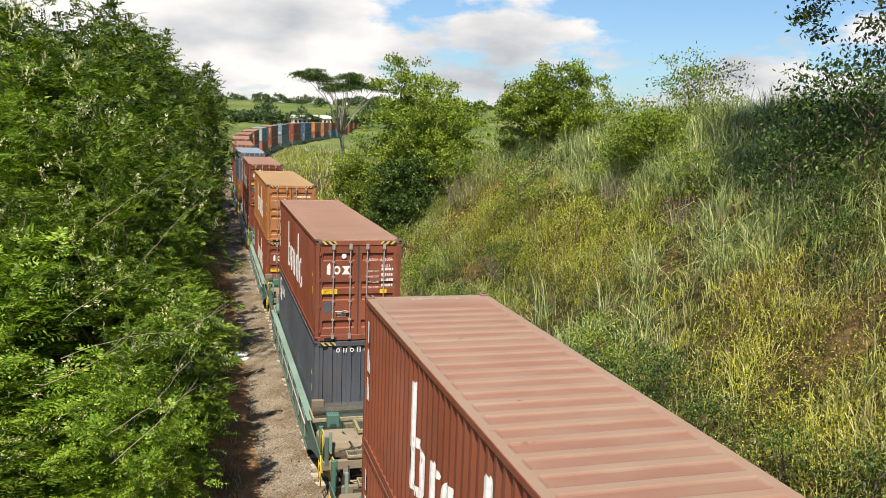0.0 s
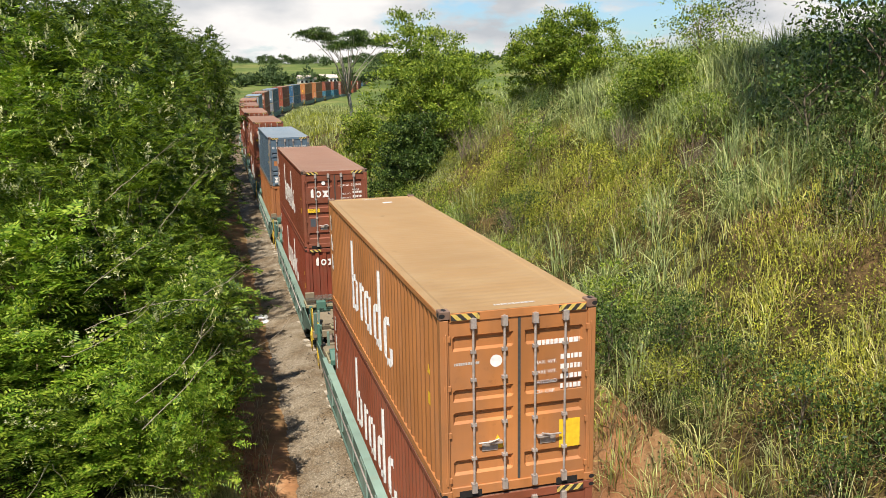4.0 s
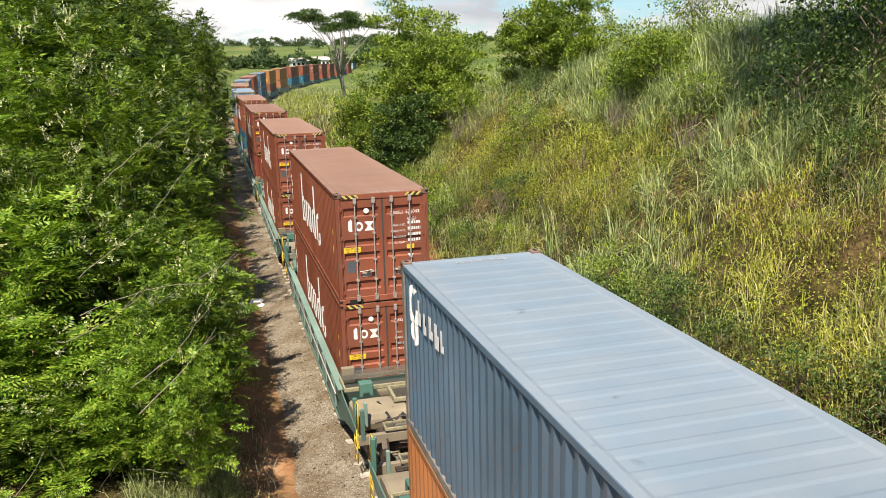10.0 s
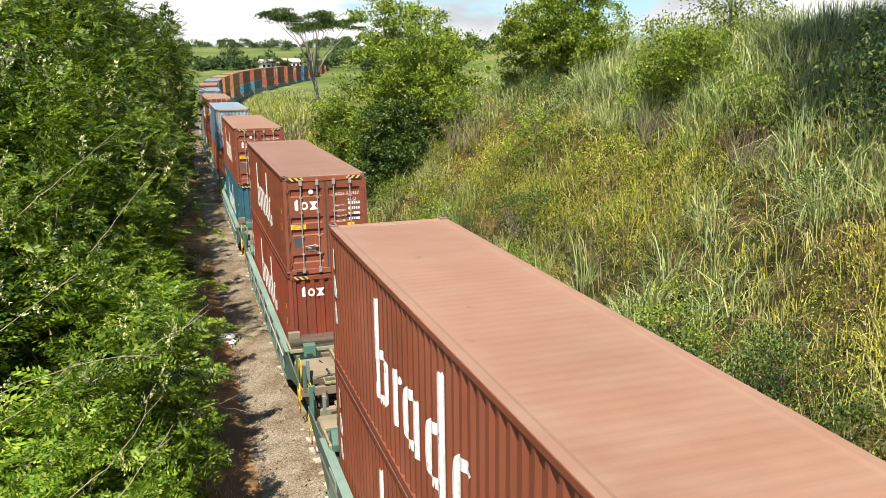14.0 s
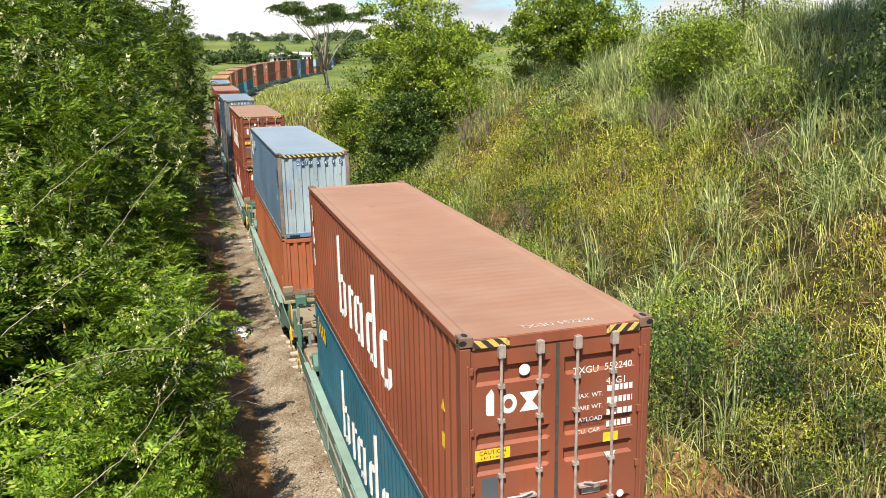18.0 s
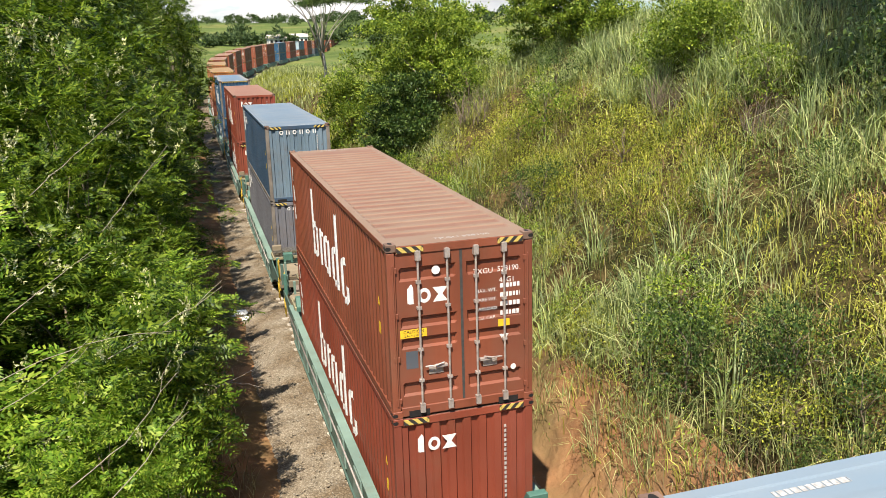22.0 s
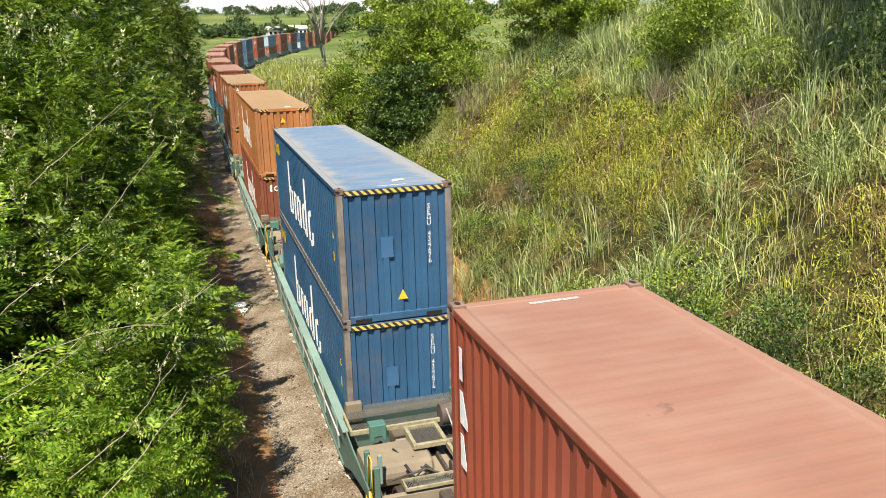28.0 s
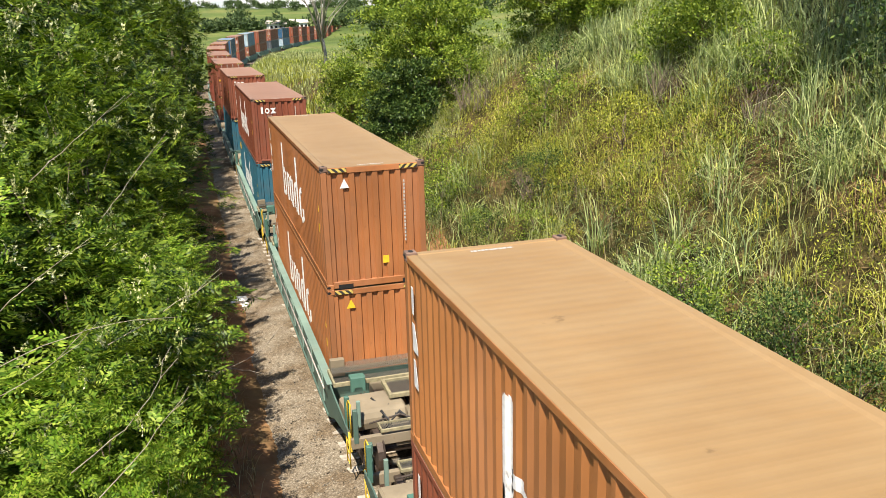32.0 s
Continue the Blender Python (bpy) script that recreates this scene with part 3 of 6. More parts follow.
def ribbed_roof(deep, high=0.018):
    g = Geo()
    y, outs = -5.60 if high > 0.01 and deep else -5.90, []
    pitch = 0.42 if deep else 0.209
    h = high if deep else 0.0032
    a = pitch * 0.28
    while y < (5.2 if high > 0.01 and deep else 5.75):
        outs += [(y, h), (y + a, h), (y + a + 0.05, 0.0), (y + pitch - 0.05, 0.0)]
        y += pitch
    outs[0] = (-5.95, h)
    outs = [(-6.076, 0.018), (-5.96, 0.018)] + outs + [(5.95, h), (5.96, 0.018), (6.076, 0.018)]
    rows = [[(x, p, 2.868 + (d if abs(x) < 1.09 else 0.02)) for p, d in outs] for x in (-1.214, -1.095, -1.04, 1.04, 1.095, 1.214)]
    for r, q in zip(rows, rows[1:]):
        g.strip(r, q)
    return g.mesh("roof")


def corrugated_end():
    """Closed end: vertical trapezoid corrugations, proud faces between grooves."""
    g = Geo()
    x, outs = -1.10, []
    for k in range(8):
        outs += [(x, 0.0), (x + 0.115, 0.0), (x + 0.145, 0.05), (x + 0.2425, 0.05)]
        x += 0.2725
    outs += [(x, 0.0), (1.10, 0.0)]
    g.strip([(p, -6.066 + d, 0.16) for p, d in outs], [(p, -6.066 + d, 2.78) for p, d in outs])
    return g.mesh("end_wall")


def door_leaf():
    """One door: a flat skin with five pressed bands, left leaf, at the end y = -6.07."""
    g = Geo()
    x0, x1 = -1.10, -0.012
    zs = [(0.17, 0)]
    for a, b in ((0.36, 0.60), (1.17, 1.36), (1.52, 1.71), (2.30, 2.53)):
        zs += [(a, 0), (a + 0.035, 0.045), (b - 0.035, 0.045), (b, 0)]
    zs.append((2.75, 0))
    xs = [x0, x0 + 0.075, x0 + 0.11, x1 - 0.11, x1 - 0.075, x1]
    for i in range(5):
        def row(x, inner):
            return [(x, -6.062 + (dd if inner else 0.0), z) for z, dd in zs]
        g.strip(row(xs[i], 2 <= i <= 3), row(xs[i + 1], 1 <= i <= 2))
    return g.mesh("door")


def door_leaf_grooved():
    """Door of the other make: two pairs of deep narrow bands."""
    g = Geo()
    x0, x1 = -1.10, -0.012
    zs = [(0.17, 0)]
    for a, b in ((0.55, 0.68), (0.80, 0.93), (1.62, 1.75), (1.87, 2.0)):
        zs += [(a, 0), (a + 0.03, 0.055), (b - 0.03, 0.055), (b, 0)]
    zs.append((2.75, 0))
    xs = [x0, x0 + 0.075, x0 + 0.11, x1 - 0.11, x1 - 0.075, x1]
    for i in range(5):
        def row(x, inner):
            return [(x, -6.062 + (dd if inner else 0.0), z) for z, dd in zs]
        g.strip(row(xs[i], 2 <= i <= 3), row(xs[i + 1], 1 <= i <= 2))
    return g.mesh("door")


def casting():
    """A corner casting with its three holes shown as hollows, for the corner -x, -y, bottom."""
    g = Geo().box(-1.222, -1.06, -6.10, -5.92, 0.0, 0.126)
    return g.mesh("corner_casting", 0.008)


def casting_holes():
    g = Geo()
    g.slab([(-1.185 + 0.035 * math.cos(t) * 1.3, 0.06 + 0.032 * math.sin(t)) for t in np.linspace(0, 2 * math.pi, 13)[:-1]], "y", -6.102, -6.09)
    g.slab([(-6.01 + 0.045 * math.cos(t), 0.06 + 0.03 * math.sin(t)) for t in np.linspace(0, 2 * math.pi, 13)[:-1]], "x", -1.2245, -1.21)
    g.slab([(-1.14 + 0.036 * math.cos(t), -6.01 + 0.066 * math.sin(t)) for t in np.linspace(0, 2 * math.pi, 13)[:-1]], "z", 0.11, 0.1275)
    return g.mesh("casting_hole")


def lock_rod():
    g = Geo().tube([(0, -6.10, 0.10), (0, -6.10, 2.80)], 0.019, 8)
    for z in (0.13, 2.70):
        g.box(-0.042, 0.042, -6.135, -6.06, z - 0.06, z + 0.09)
    for z in (0.62, 1.15, 1.85, 2.28):
        g.box(-0.04, 0.04, -6.118, -6.06, z - 0.02, z + 0.025)
    return g.mesh("lock_rod")


def handle():
    g = Geo().tube([(-0.02, -6.125, 0.86), (0.16, -6.15, 0.87), (0.30, -6.14, 0.90)], 0.016, 6)
    g.box(0.16, 0.36, -6.135, -6.06, 0.82, 0.86).box(0.05, 0.30, -6.075, -6.062, 0.70, 0.82)
    return g.mesh("handle", 0.004)


def hinges():
    g = Geo()
    for z in (0.30, 1.02, 1.75, 2.5):
        g.box(-1.165, -1.06, -6.095, -6.05, z - 0.045, z + 0.045)
    g.tube([(-1.13, -6.1, 0.22), (-1.13, -6.1, 2.58)], 0.016, 6)
    return g.mesh("hinge", 0.004)


def drape(y):
    """How far the near long side stands out at y, by its corrugation."""
    d = (y + 5.97) % 0.2802
    return -1.212 + (0.0 if d < 0.072 else (d - 0.072) / 0.068 * 0.038 if d < 0.140 else 0.038 if d < 0.212 else (0.2802 - d) / 0.0682 * 0.038)


def draped(g, quads):
    """Adds flat patches of paint, given by corners (y, z), laid onto the corrugation."""
    for q in quads:
        n = len(g.v)
        g.v += [(drape(y), y, z) for y, z in q]
        g.f.append(tuple(range(n, n + len(q))))


def mark_bar(y0, z0, h, w):
    """A painted upright stroke with worn ends."""
    g, k = Geo(), 10
    for i in range(k):
        a, b = y0 - w * i / k, y0 - w * (i + 1) / k
        lo, hi = z0 + (0.03 if i in (0, k - 1) else 0), z0 + h - (0.05 if i in (0, k - 1) else 0.012 * (i % 3))
        draped(g, [[(a, lo), (b, lo), (b, hi), (a, hi)]])
    return g.mesh("mark_bar")


def mark_loop(y0, z0, w, h, t, full=1.0):
    """A painted loop, whole or broken at one side."""
    g, n = Geo(), 72
    ring = [(w / 2 + math.copysign(abs(math.cos(a)) ** 0.7, math.cos(a)) * w / 2, h / 2 + math.copysign(abs(math.sin(a)) ** 0.7, math.sin(a)) * h / 2) for a in np.linspace(0.9, 0.9 + 2 * math.pi, n + 1)]
    rows = [[(w / 2 + (p - w / 2) * (1 - f * 2 * t / w), h / 2 + (q - h / 2) * (1 - f * 1.7 * t / h)) for p, q in ring] for f in (0, 0.33, 0.67, 1)]
    for a, b in zip(rows, rows[1:]):
        draped(g, [[(y0 - p, z0 + q) for p, q in (a[i], a[i + 1], b[i + 1], b[i])] for i in range(int(n * full))])
    return g.mesh("mark_loop")


def block_mark(rng):
    """An emblem of rings and a row of uneven blocks in place of a name, in the plane y-z."""
    out = []
    for k in range(5):
        w, h = rng.uniform(0.14, 0.24), rng.uniform(0.32, 0.42)
        cut = rng.uniform(0.1, 0.2)
        out.append(Geo().slab([(0, 0), (w, 0.02), (w, h - cut), (w * 0.6, h - cut), (w * 0.6, h), (0, h)], "x", 0, 0.004).mesh("mark_block"))
    return out


def digit_mark(w, h):
    """One white mark of the column near the far end."""
    return Geo().slab([(0, 0), (w, 0), (w, 0.08), (0.1, h), (0, h)], "x", 0, 0.004).mesh("painted_digit")


def bars_mesh(rows, wide, h, gap, rng):
    """Unreadable lines of print as plain bars in the plane x-z."""
    g = Geo()
    for i in range(rows):
        x = 0.0
        while x < wide:
            w = rng.uniform(0.03, 0.10)
            g.box(x, min(x + w, wide), 0, 0.003, -i * gap, -i * gap + h)
            x += w + 0.018
    return g.mesh("print_block")


def logo_small():
    """Small white mark on the ends, as plain shapes: a bar, a loop and an hourglass."""
    g = Geo()
    g.slab([(0.03, 0.02), (0.06, 0), (0.13, 0), (0.13, 0.27), (0.10, 0.33), (0.03, 0.25)], "y", 0, 0.003)
    for i in range(18):
        a, b = i * math.pi / 9, (i + 1) * math.pi / 9
        g.slab([(0.31 + 0.105 * math.cos(t) * k, 0.122 + 0.122 * math.sin(t) * k) for t, k in ((a, 1), (b, 1), (b, 0.52), (a, 0.52))], "y", 0, 0.003)
    g.slab([(0.45, 0.0), (0.70, 0.0), (0.61, 0.12), (0.70, 0.24), (0.45, 0.24), (0.54, 0.12)], "y", 0, 0.003)
    return g.mesh("end_mark")


def logo_wide(n=6):
    """A row of spaced white blocks and rings in place of a name."""
    g = Geo()
    for k in range(n):
        x = k * 0.20
        if k % 2 == 1:
            g.box(x - 0.05, x - 0.022, 0, 0.003, 0, 0.13).box(x + 0.022, x + 0.05, 0, 0.003, 0, 0.13)
        for i in range(12):
            a, b = i * math.pi / 6, (i + 1) * math.pi / 6
            if k % 2 == 1:
                continue
            g.slab([(x + 0.06 * math.cos(t) * kk, 0.065 + 0.065 * math.sin(t) * kk) for t, kk in ((a, 1), (b, 1), (b, 0.55), (a, 0.55))], "y", 0, 0.003)
    return g.mesh("name_mark")


def disc(r, name="round_mark"):
    return Geo().slab([(r * math.cos(t), r * math.sin(t)) for t in np.linspace(0, 2 * math.pi, 17)[:-1]], "y", 0, 0.003).mesh(name)


def triangle(w, h):
    return Geo().slab([(-w / 2, 0), (w / 2, 0), (0, h)], "y", 0, 0.003).mesh("warning_triangle")


def plate(w, h, name="sticker"):
    return Geo().box(-w / 2, w / 2, 0, 0.003, -h / 2, h / 2).mesh(name)


RNG = random.Random(11)
FLIP_X, FLIP_Y = Matrix.Diagonal((-1, 1, 1, 1)), Matrix.Diagonal((1, -1, 1, 1))
SM = dict(side=corrugated_side(), roof=ribbed_roof(False), roof_deep=ribbed_roof(True), roof_mid=ribbed_roof(True, 0.0095), end=corrugated_end(), door=door_leaf(), door2=door_leaf_grooved(),
          casting=casting(), hole=casting_holes(), rod=lock_rod(), handle=handle(), hinge=hinges(), digits=[digit_mark(w, h) for h, w in ((0.40, 0.10), (0.42, 0.26), (0.42, 0.20))],
          mark=logo_small(), name=logo_wide(), bars=bars_mesh(9, 0.50, 0.035, 0.066, RNG), bars_b=bars_mesh(4, 0.34, 0.075, 0.155, RNG), bars_v=bars_mesh(17, 0.040, 0.055, 0.088, RNG),
          id_bars=bars_mesh(1, 0.85, 0.09, 0.1, RNG), disc=disc(0.07), tri=triangle(0.22, 0.22), sticker=plate(0.44, 0.14), caution=plate(0.34, 0.46), patch=plate(0.20, 0.30),
          dot=disc(0.05), small=plate(0.20, 0.12), scrap=Geo().slab([(-0.16, -0.07), (0.14, -0.09), (0.17, 0.0), (0.02, 0.09), (-0.1, 0.05)], "y", 0, 0.006).mesh("scrap"),
          top_rail=Geo().box(-1.219, -1.160, -5.93, 5.93, 2.79, 2.885).mesh("top_rail", 0.008),
          bottom_rail=Geo().box(-1.219, -1.160, -5.93, 5.93, 0.01, 0.16).mesh("bottom_rail", 0.008),
          post=Geo().box(-1.216, -1.085, -6.092, -5.94, 0.11, 2.785).mesh("corner_post", 0.01),
          header=Geo().box(-1.07, 1.07, -6.080, -5.965, 2.745, 2.882).mesh("header", 0.008),
          sill=Geo().box(-1.07, 1.07, -6.088, -5.94, 0.02, 0.175).mesh("sill", 0.008),
          pocket=Geo().box(-0.95, -0.60, -6.0895, -6.05, 0.0, 0.11).mesh("fork_recess"),
          stripe=Geo().box(-1.05, -0.62, -6.095, -6.08, 2.775, 2.865).mesh("stripe_plate"),
          stripe_full=Geo().box(-1.05, 1.05, -6.095, -6.08, 2.775, 2.865).mesh("stripe_plate"),
          gasket=Geo().box(-0.022, 0.022, -6.066, -6.05, 0.18, 2.74).mesh("gasket"),
          floor=Geo().box(-1.16, 1.16, -5.94, 5.94, 0.08, 0.14).mesh("floor"))

BLOCKS = block_mark(RNG)


MARKS = {}


def side_mark(c, y, z, k):
    """The large white mark on the near long side, stroke by stroke."""
    if (y, z) not in MARKS:
        # strokes begin on the proud faces of the corrugation
        t, step_y, h = 0.19, 0.2802, 1.0 * k
        y0 = round((y + 5.898) / step_y) * step_y - 5.898
        wide = 2 * step_y + t

        def col(n):
            return y0 - n * step_y

        MARKS[y, z] = [mark_bar(col(0), z, 1.85 * k, t), mark_loop(col(0), z, wide, h, t), mark_bar(col(4), z, h, t), mark_bar(col(5), z + 0.84 * h, 0.14 * h, 0.14),
                       mark_loop(col(6), z, wide, h, t, 0.88), mark_bar(col(8), z, 0.95 * k, t), mark_loop(col(10), z, wide, h, t), mark_bar(col(12), z, 1.85 * k, t),
                       mark_loop(col(14), z - 0.05, wide, 1.1 * k, t, 0.86)]
    for me in MARKS[y, z]:
        part(me.name.split(".")[0], me, M_WHITE, c, "large white painted stroke")


def block_name(c, y, z, scale):
    m = pose(-1.213, y, z) @ pose(0, 0, 0, 0, 0, 180) @ Matrix.Diagonal((1, scale, scale, 1))
    if "emblem" not in MARKS:
        MARKS["emblem"] = [mark_loop(y, z - 0.1, 0.50, 0.66, 0.11, 0.85), mark_loop(y - 0.08, z - 0.42, 0.38, 0.40, 0.09)]
    for me in MARKS["emblem"]:
        part("mark_loop", me, M_WHITE, c, "white painted emblem")
    for k, b in enumerate(BLOCKS):
        part("mark_block", b, M_WHITE, c, "white painted block", at=m @ pose(0, 0.62 + 0.33 * k, 0.02 - 0.05 * (k % 2)))


NAMES = {"brown": "brown-red", "red": "brick-red", "orange": "faded orange", "rust_orange": "rust-orange", "red_orange": "reddish orange", "blue": "dark blue", "pale_blue": "pale blue",
         "grey_blue": "grey-blue", "teal": "teal-blue", "slate": "slate-grey", "steel_blue": "steel-blue", "grey": "violet-grey"}


def container(colour, end, mark, upper, ident="", deep=False, stripe="short", far=False):
    """A 40-foot high container; end: doors, grooved or closed; mark: the white mark on it."""
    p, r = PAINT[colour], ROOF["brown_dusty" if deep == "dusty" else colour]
    top = 2.868 + (0.0205 if deep and colour == "brown" else 0.012 if deep else 0.0065)
    edge = M_WORN if colour in ("blue", "pale_blue", "grey_blue", "steel_blue", "grey") else p
    words = {"doors": "double doors", "grooved": "grooved doors", "closed": "a closed end"}[end]
    c = tagged(empty("shipping_container"), f"{NAMES[colour]} shipping container with {words}, " + ("atop another container" if upper else "low in a wagon"),
               "shipping container", "containers of the train")
    for fx in (None, FLIP_X):
        part("side_wall", SM["side"], p, c, at=fx)
        for nm in ("top_rail", "bottom_rail"):
            part(nm, SM[nm], p if nm == "top_rail" else edge, c, at=fx)
        for fy in (None, FLIP_Y):
            m = (fx or Matrix()) @ (fy or Matrix())
            part("corner_post", SM["post"], edge, c, at=m)
            for z in (0.0, 2.778):
                if far:
                    continue
                k = part("corner_casting", SM["casting"], M_CASTING if z > 1 and upper else edge, c, at=m @ Matrix.Translation((0, 0, z + (0.02 if z > 1 and upper else 0))))
                if fy is None or (z > 1 and upper):
                    part("casting_hole", SM["hole"], M_HOLE, k, "dark lashing holes")
    part("roof", SM["roof_deep" if deep and colour == "brown" else "roof_mid" if deep else "roof"], r, c, "sun-bleached ribbed roof")
    part("floor", SM["floor"], M_SEAL, c)
    for fy in (None, FLIP_Y):
        part("header", SM["header"], p, c, at=fy)
        part("sill", SM["sill"], p, c, at=fy)
    part("end_wall", SM["end"], p, c, at=FLIP_Y)
    for fx in (None, FLIP_X):
        part("fork_recess", SM["pocket"], M_HOLE, c, at=fx)
    if mark == "none" or upper and colour == "red" and end == "closed":
        stripe = "none"
    if stripe == "full":
        part("stripe_plate", SM["stripe_full"], M_STRIPE, c, "yellow and black warning stripes")
    elif stripe == "short":
        for fx in (None, FLIP_X):
            part("stripe_plate", SM["stripe"], M_STRIPE, c, "yellow and black warning stripes", at=fx)
    if end == "closed":
        part("end_wall", SM["end"], PAINT["pale_end"] if colour == "pale_blue" else PAINT["steel_end"] if colour == "steel_blue" else p, c)
        front = -6.069
        if mark == "rings":
            part("end_mark", SM["mark"], M_WHITE, c, "white mark", at=pose(-0.85, front, 2.24))
        elif mark == "name" and colour != "pale_blue" or colour == "teal":
            part("name_mark", SM["name"], M_WHITE, c, "white spaced mark", at=pose(-0.55, front, 2.56))
        if mark == "blue":
            for k, ch in enumerate("SEGU 434676"):
                if ch != " ":
                    part("lettering", text_mesh(ch, 0.155), M_WHITE, c, at=pose(0.72, front, 2.42 - 0.118 * k))
            part("patch", SM["patch"], PAINT["patch_blue"], c, "fresher blue paint patch", at=pose(-0.20, front, 1.62) @ Matrix.Diagonal((1.3, 1, 1.5, 1)))
        elif colour != "pale_blue":
            part("print_block", SM["bars_v"], M_FADED, c, "column of faded white print", at=pose(0.70, front, 2.44))
        if mark != "placards" and colour != "pale_blue":
            rusty = colour == "rust_orange" and mark == "orange"
            part("warning_triangle", SM["tri"], M_WHITE if rusty and upper else M_YELLOW, c, "white warning triangle" if rusty and upper else "yellow warning triangle",
                 at=pose(-0.68 if rusty else 0.1 if mark != "orange" else -0.05, front, 2.40 if rusty else 0.45 if mark != "orange" else 2.28))
            if rusty and upper:
                part("sticker", SM["small"], M_YELLOW, c, "small yellow sticker", at=pose(0.22, front, 0.62) @ Matrix.Diagonal((0.75, 1, 1.5, 1)))
        if mark == "orange" and colour == "orange":
            part("sticker", SM["caution"], M_YELLOW, c, "yellow sticker", at=pose(0.52, front, 0.85) @ Matrix.Scale(0.8, 4))
        if colour in ("pale_blue",):
            for x, ch in zip((-0.53, -0.38, -0.25, -0.11, 0.155, 0.42, 0.67, 0.93), "GESU5635"):
                part("plate", SM["small"], PAINT["blue"], c, "dark blue letter plate", at=pose(x, front, 2.56) @ Matrix.Diagonal((0.52, 1, 1.35, 1)))
                part("lettering", text_mesh(ch, 0.15), M_WHITE, c, at=pose(x, front - 0.004, 2.56))
            part("rust_streak", SM["patch"], PAINT["rust_streak"], c, "rust-brown streak", at=pose(-0.84, front, 1.35) @ Matrix.Diagonal((0.26, 1, 2.2, 1)))
            part("patch", SM["patch"], PAINT["bright_blue"], c, "bright blue paint patch", at=pose(-1.207, -5.62, 2.05) @ pose(0, 0, 0, 0, 0, -90) @ Matrix.Diagonal((1.2, 1, 1.9, 1)))
        if mark == "placards":
            part("name_mark", SM["name"], M_WHITE, c, "white spaced mark", at=pose(-0.62, front, 2.56) @ Matrix.Scale(1.25, 4))
            for x in (0.05, 0.38):
                part("diamond_placard", SM["caution"], M_WHITE, c, "white diamond hazard placard", at=pose(x, front, 0.80) @ pose(0, 0, 0, 0, 45, 0) @ Matrix.Diagonal((0.72, 1, 0.53, 1)))
                part("warning_triangle", triangle_small, M_BLACK, c, "black hazard print", at=pose(x, front - 0.004, 0.72))
            part("hazard_panel", SM["caution"], M_WHITE, c, "white hazard number panel", at=pose(0.70, front, 0.80) @ Matrix.Diagonal((0.85, 1, 0.7, 1)))
            part("lettering", text_mesh("90", 0.13), M_BLACK, c, at=pose(0.70, front - 0.004, 0.88))
            part("lettering", text_mesh("3082", 0.12), M_BLACK, c, at=pose(0.70, front - 0.004, 0.73))
    else:
        dm, front = SM["door" if end == "doors" else "door2"], -6.064
        for fx in (None, FLIP_X):
            d = part("door", dm, p, c, at=fx)
            for x in (-0.72, -0.24):
                part("lock_rod", SM["rod"], M_GALV, d, "galvanised lock rod", at=pose(x, 0, 0))
            part("handle", SM["handle"], M_GALV, d, "galvanised door handle", at=pose(-0.64, 0, 0))
            part("hinge", SM["hinge"], p, d)
        part("gasket", SM["gasket"], M_GASKET, c)
        if end == "doors":
            if colour == "orange":
                part("sticker", SM["caution"], M_YELLOW, c, "yellow warning sticker", at=pose(0.82, front, 0.82))
                part("warning_triangle", SM["tri"], M_YELLOW, c, "yellow warning triangle", at=pose(-0.34, front, 0.72))
                part("round_mark", SM["disc"], M_WHITE, c, "round white emblem", at=pose(-0.36, front, 2.10) @ Matrix.Scale(1.35, 4))
                part("print_block", SM["id_bars"], M_WHITE, c, "line of white print", at=pose(0.24, front, 2.27) @ Matrix.Scale(0.85, 4))
                part("print_block", SM["id_bars"], M_FADED, c, "small faded print", at=pose(-1.0, front, 2.08) @ Matrix.Scale(0.45, 4))
            else:
                part("end_mark", SM["mark"], M_WHITE, c, "white mark", at=pose(-0.93, front, 1.92))
                part("round_mark", SM["disc"], M_WHITE, c, "round white emblem", at=pose(-0.42, front, 2.44))
                y1 = part("sticker", SM["sticker"], M_YELLOW, c, "yellow caution sticker", at=pose(-0.82, front - 0.001, 1.43))
                part("lettering", text_mesh("CAUTION", 0.075), M_BLACK, y1, at=pose(0, -0.003, 0.03))
                part("lettering", text_mesh("2.9m 9.6 HIGH", 0.05), M_BLACK, y1, at=pose(0, -0.003, -0.035))
                part("patch", SM["patch"], PAINT["slate"], c, "grey overpainted patch", at=pose(-0.86, front, 0.98))
                part("round_mark", SM["dot"], M_WHITE, c, "small white dot", at=pose(0.88, front, 0.62))
                part("sticker", SM["small"], M_YELLOW, c, "small yellow sticker", at=pose(0.72, front, 1.42))
                part("warning_triangle", triangle_small, M_WHITE, c, "small white triangle", at=pose(0.72, front, 1.22) @ pose(0, 0, 0, 0, 180, 0))
            for k, wd in enumerate(("MAX. WT.", "TARE WT.", "PAYLOAD", "CU. CAP.")):
                part("lettering", text_mesh(wd, 0.082), M_WHITE, c, at=pose(0.42, front - 0.001, 2.0 - 0.155 * k))
            part("print_block", SM["bars_b"], M_WHITE, c, "lines of white print", at=pose(0.66, front - 0.001, 2.02))
        else:
            part("name_mark", SM["name"], M_WHITE, c, "white spaced mark", at=pose(-0.93, front, 2.22))
            y1 = part("sticker", SM["caution"], M_YELLOW, c, "yellow caution sticker", at=pose(-0.42, front, 1.38))
            for k, wd in enumerate(("CAUTION", "9-6", "HIGH")):
                part("lettering", text_mesh(wd, 0.085), M_BLACK, y1, at=pose(0, -0.003, 0.13 - 0.13 * k))
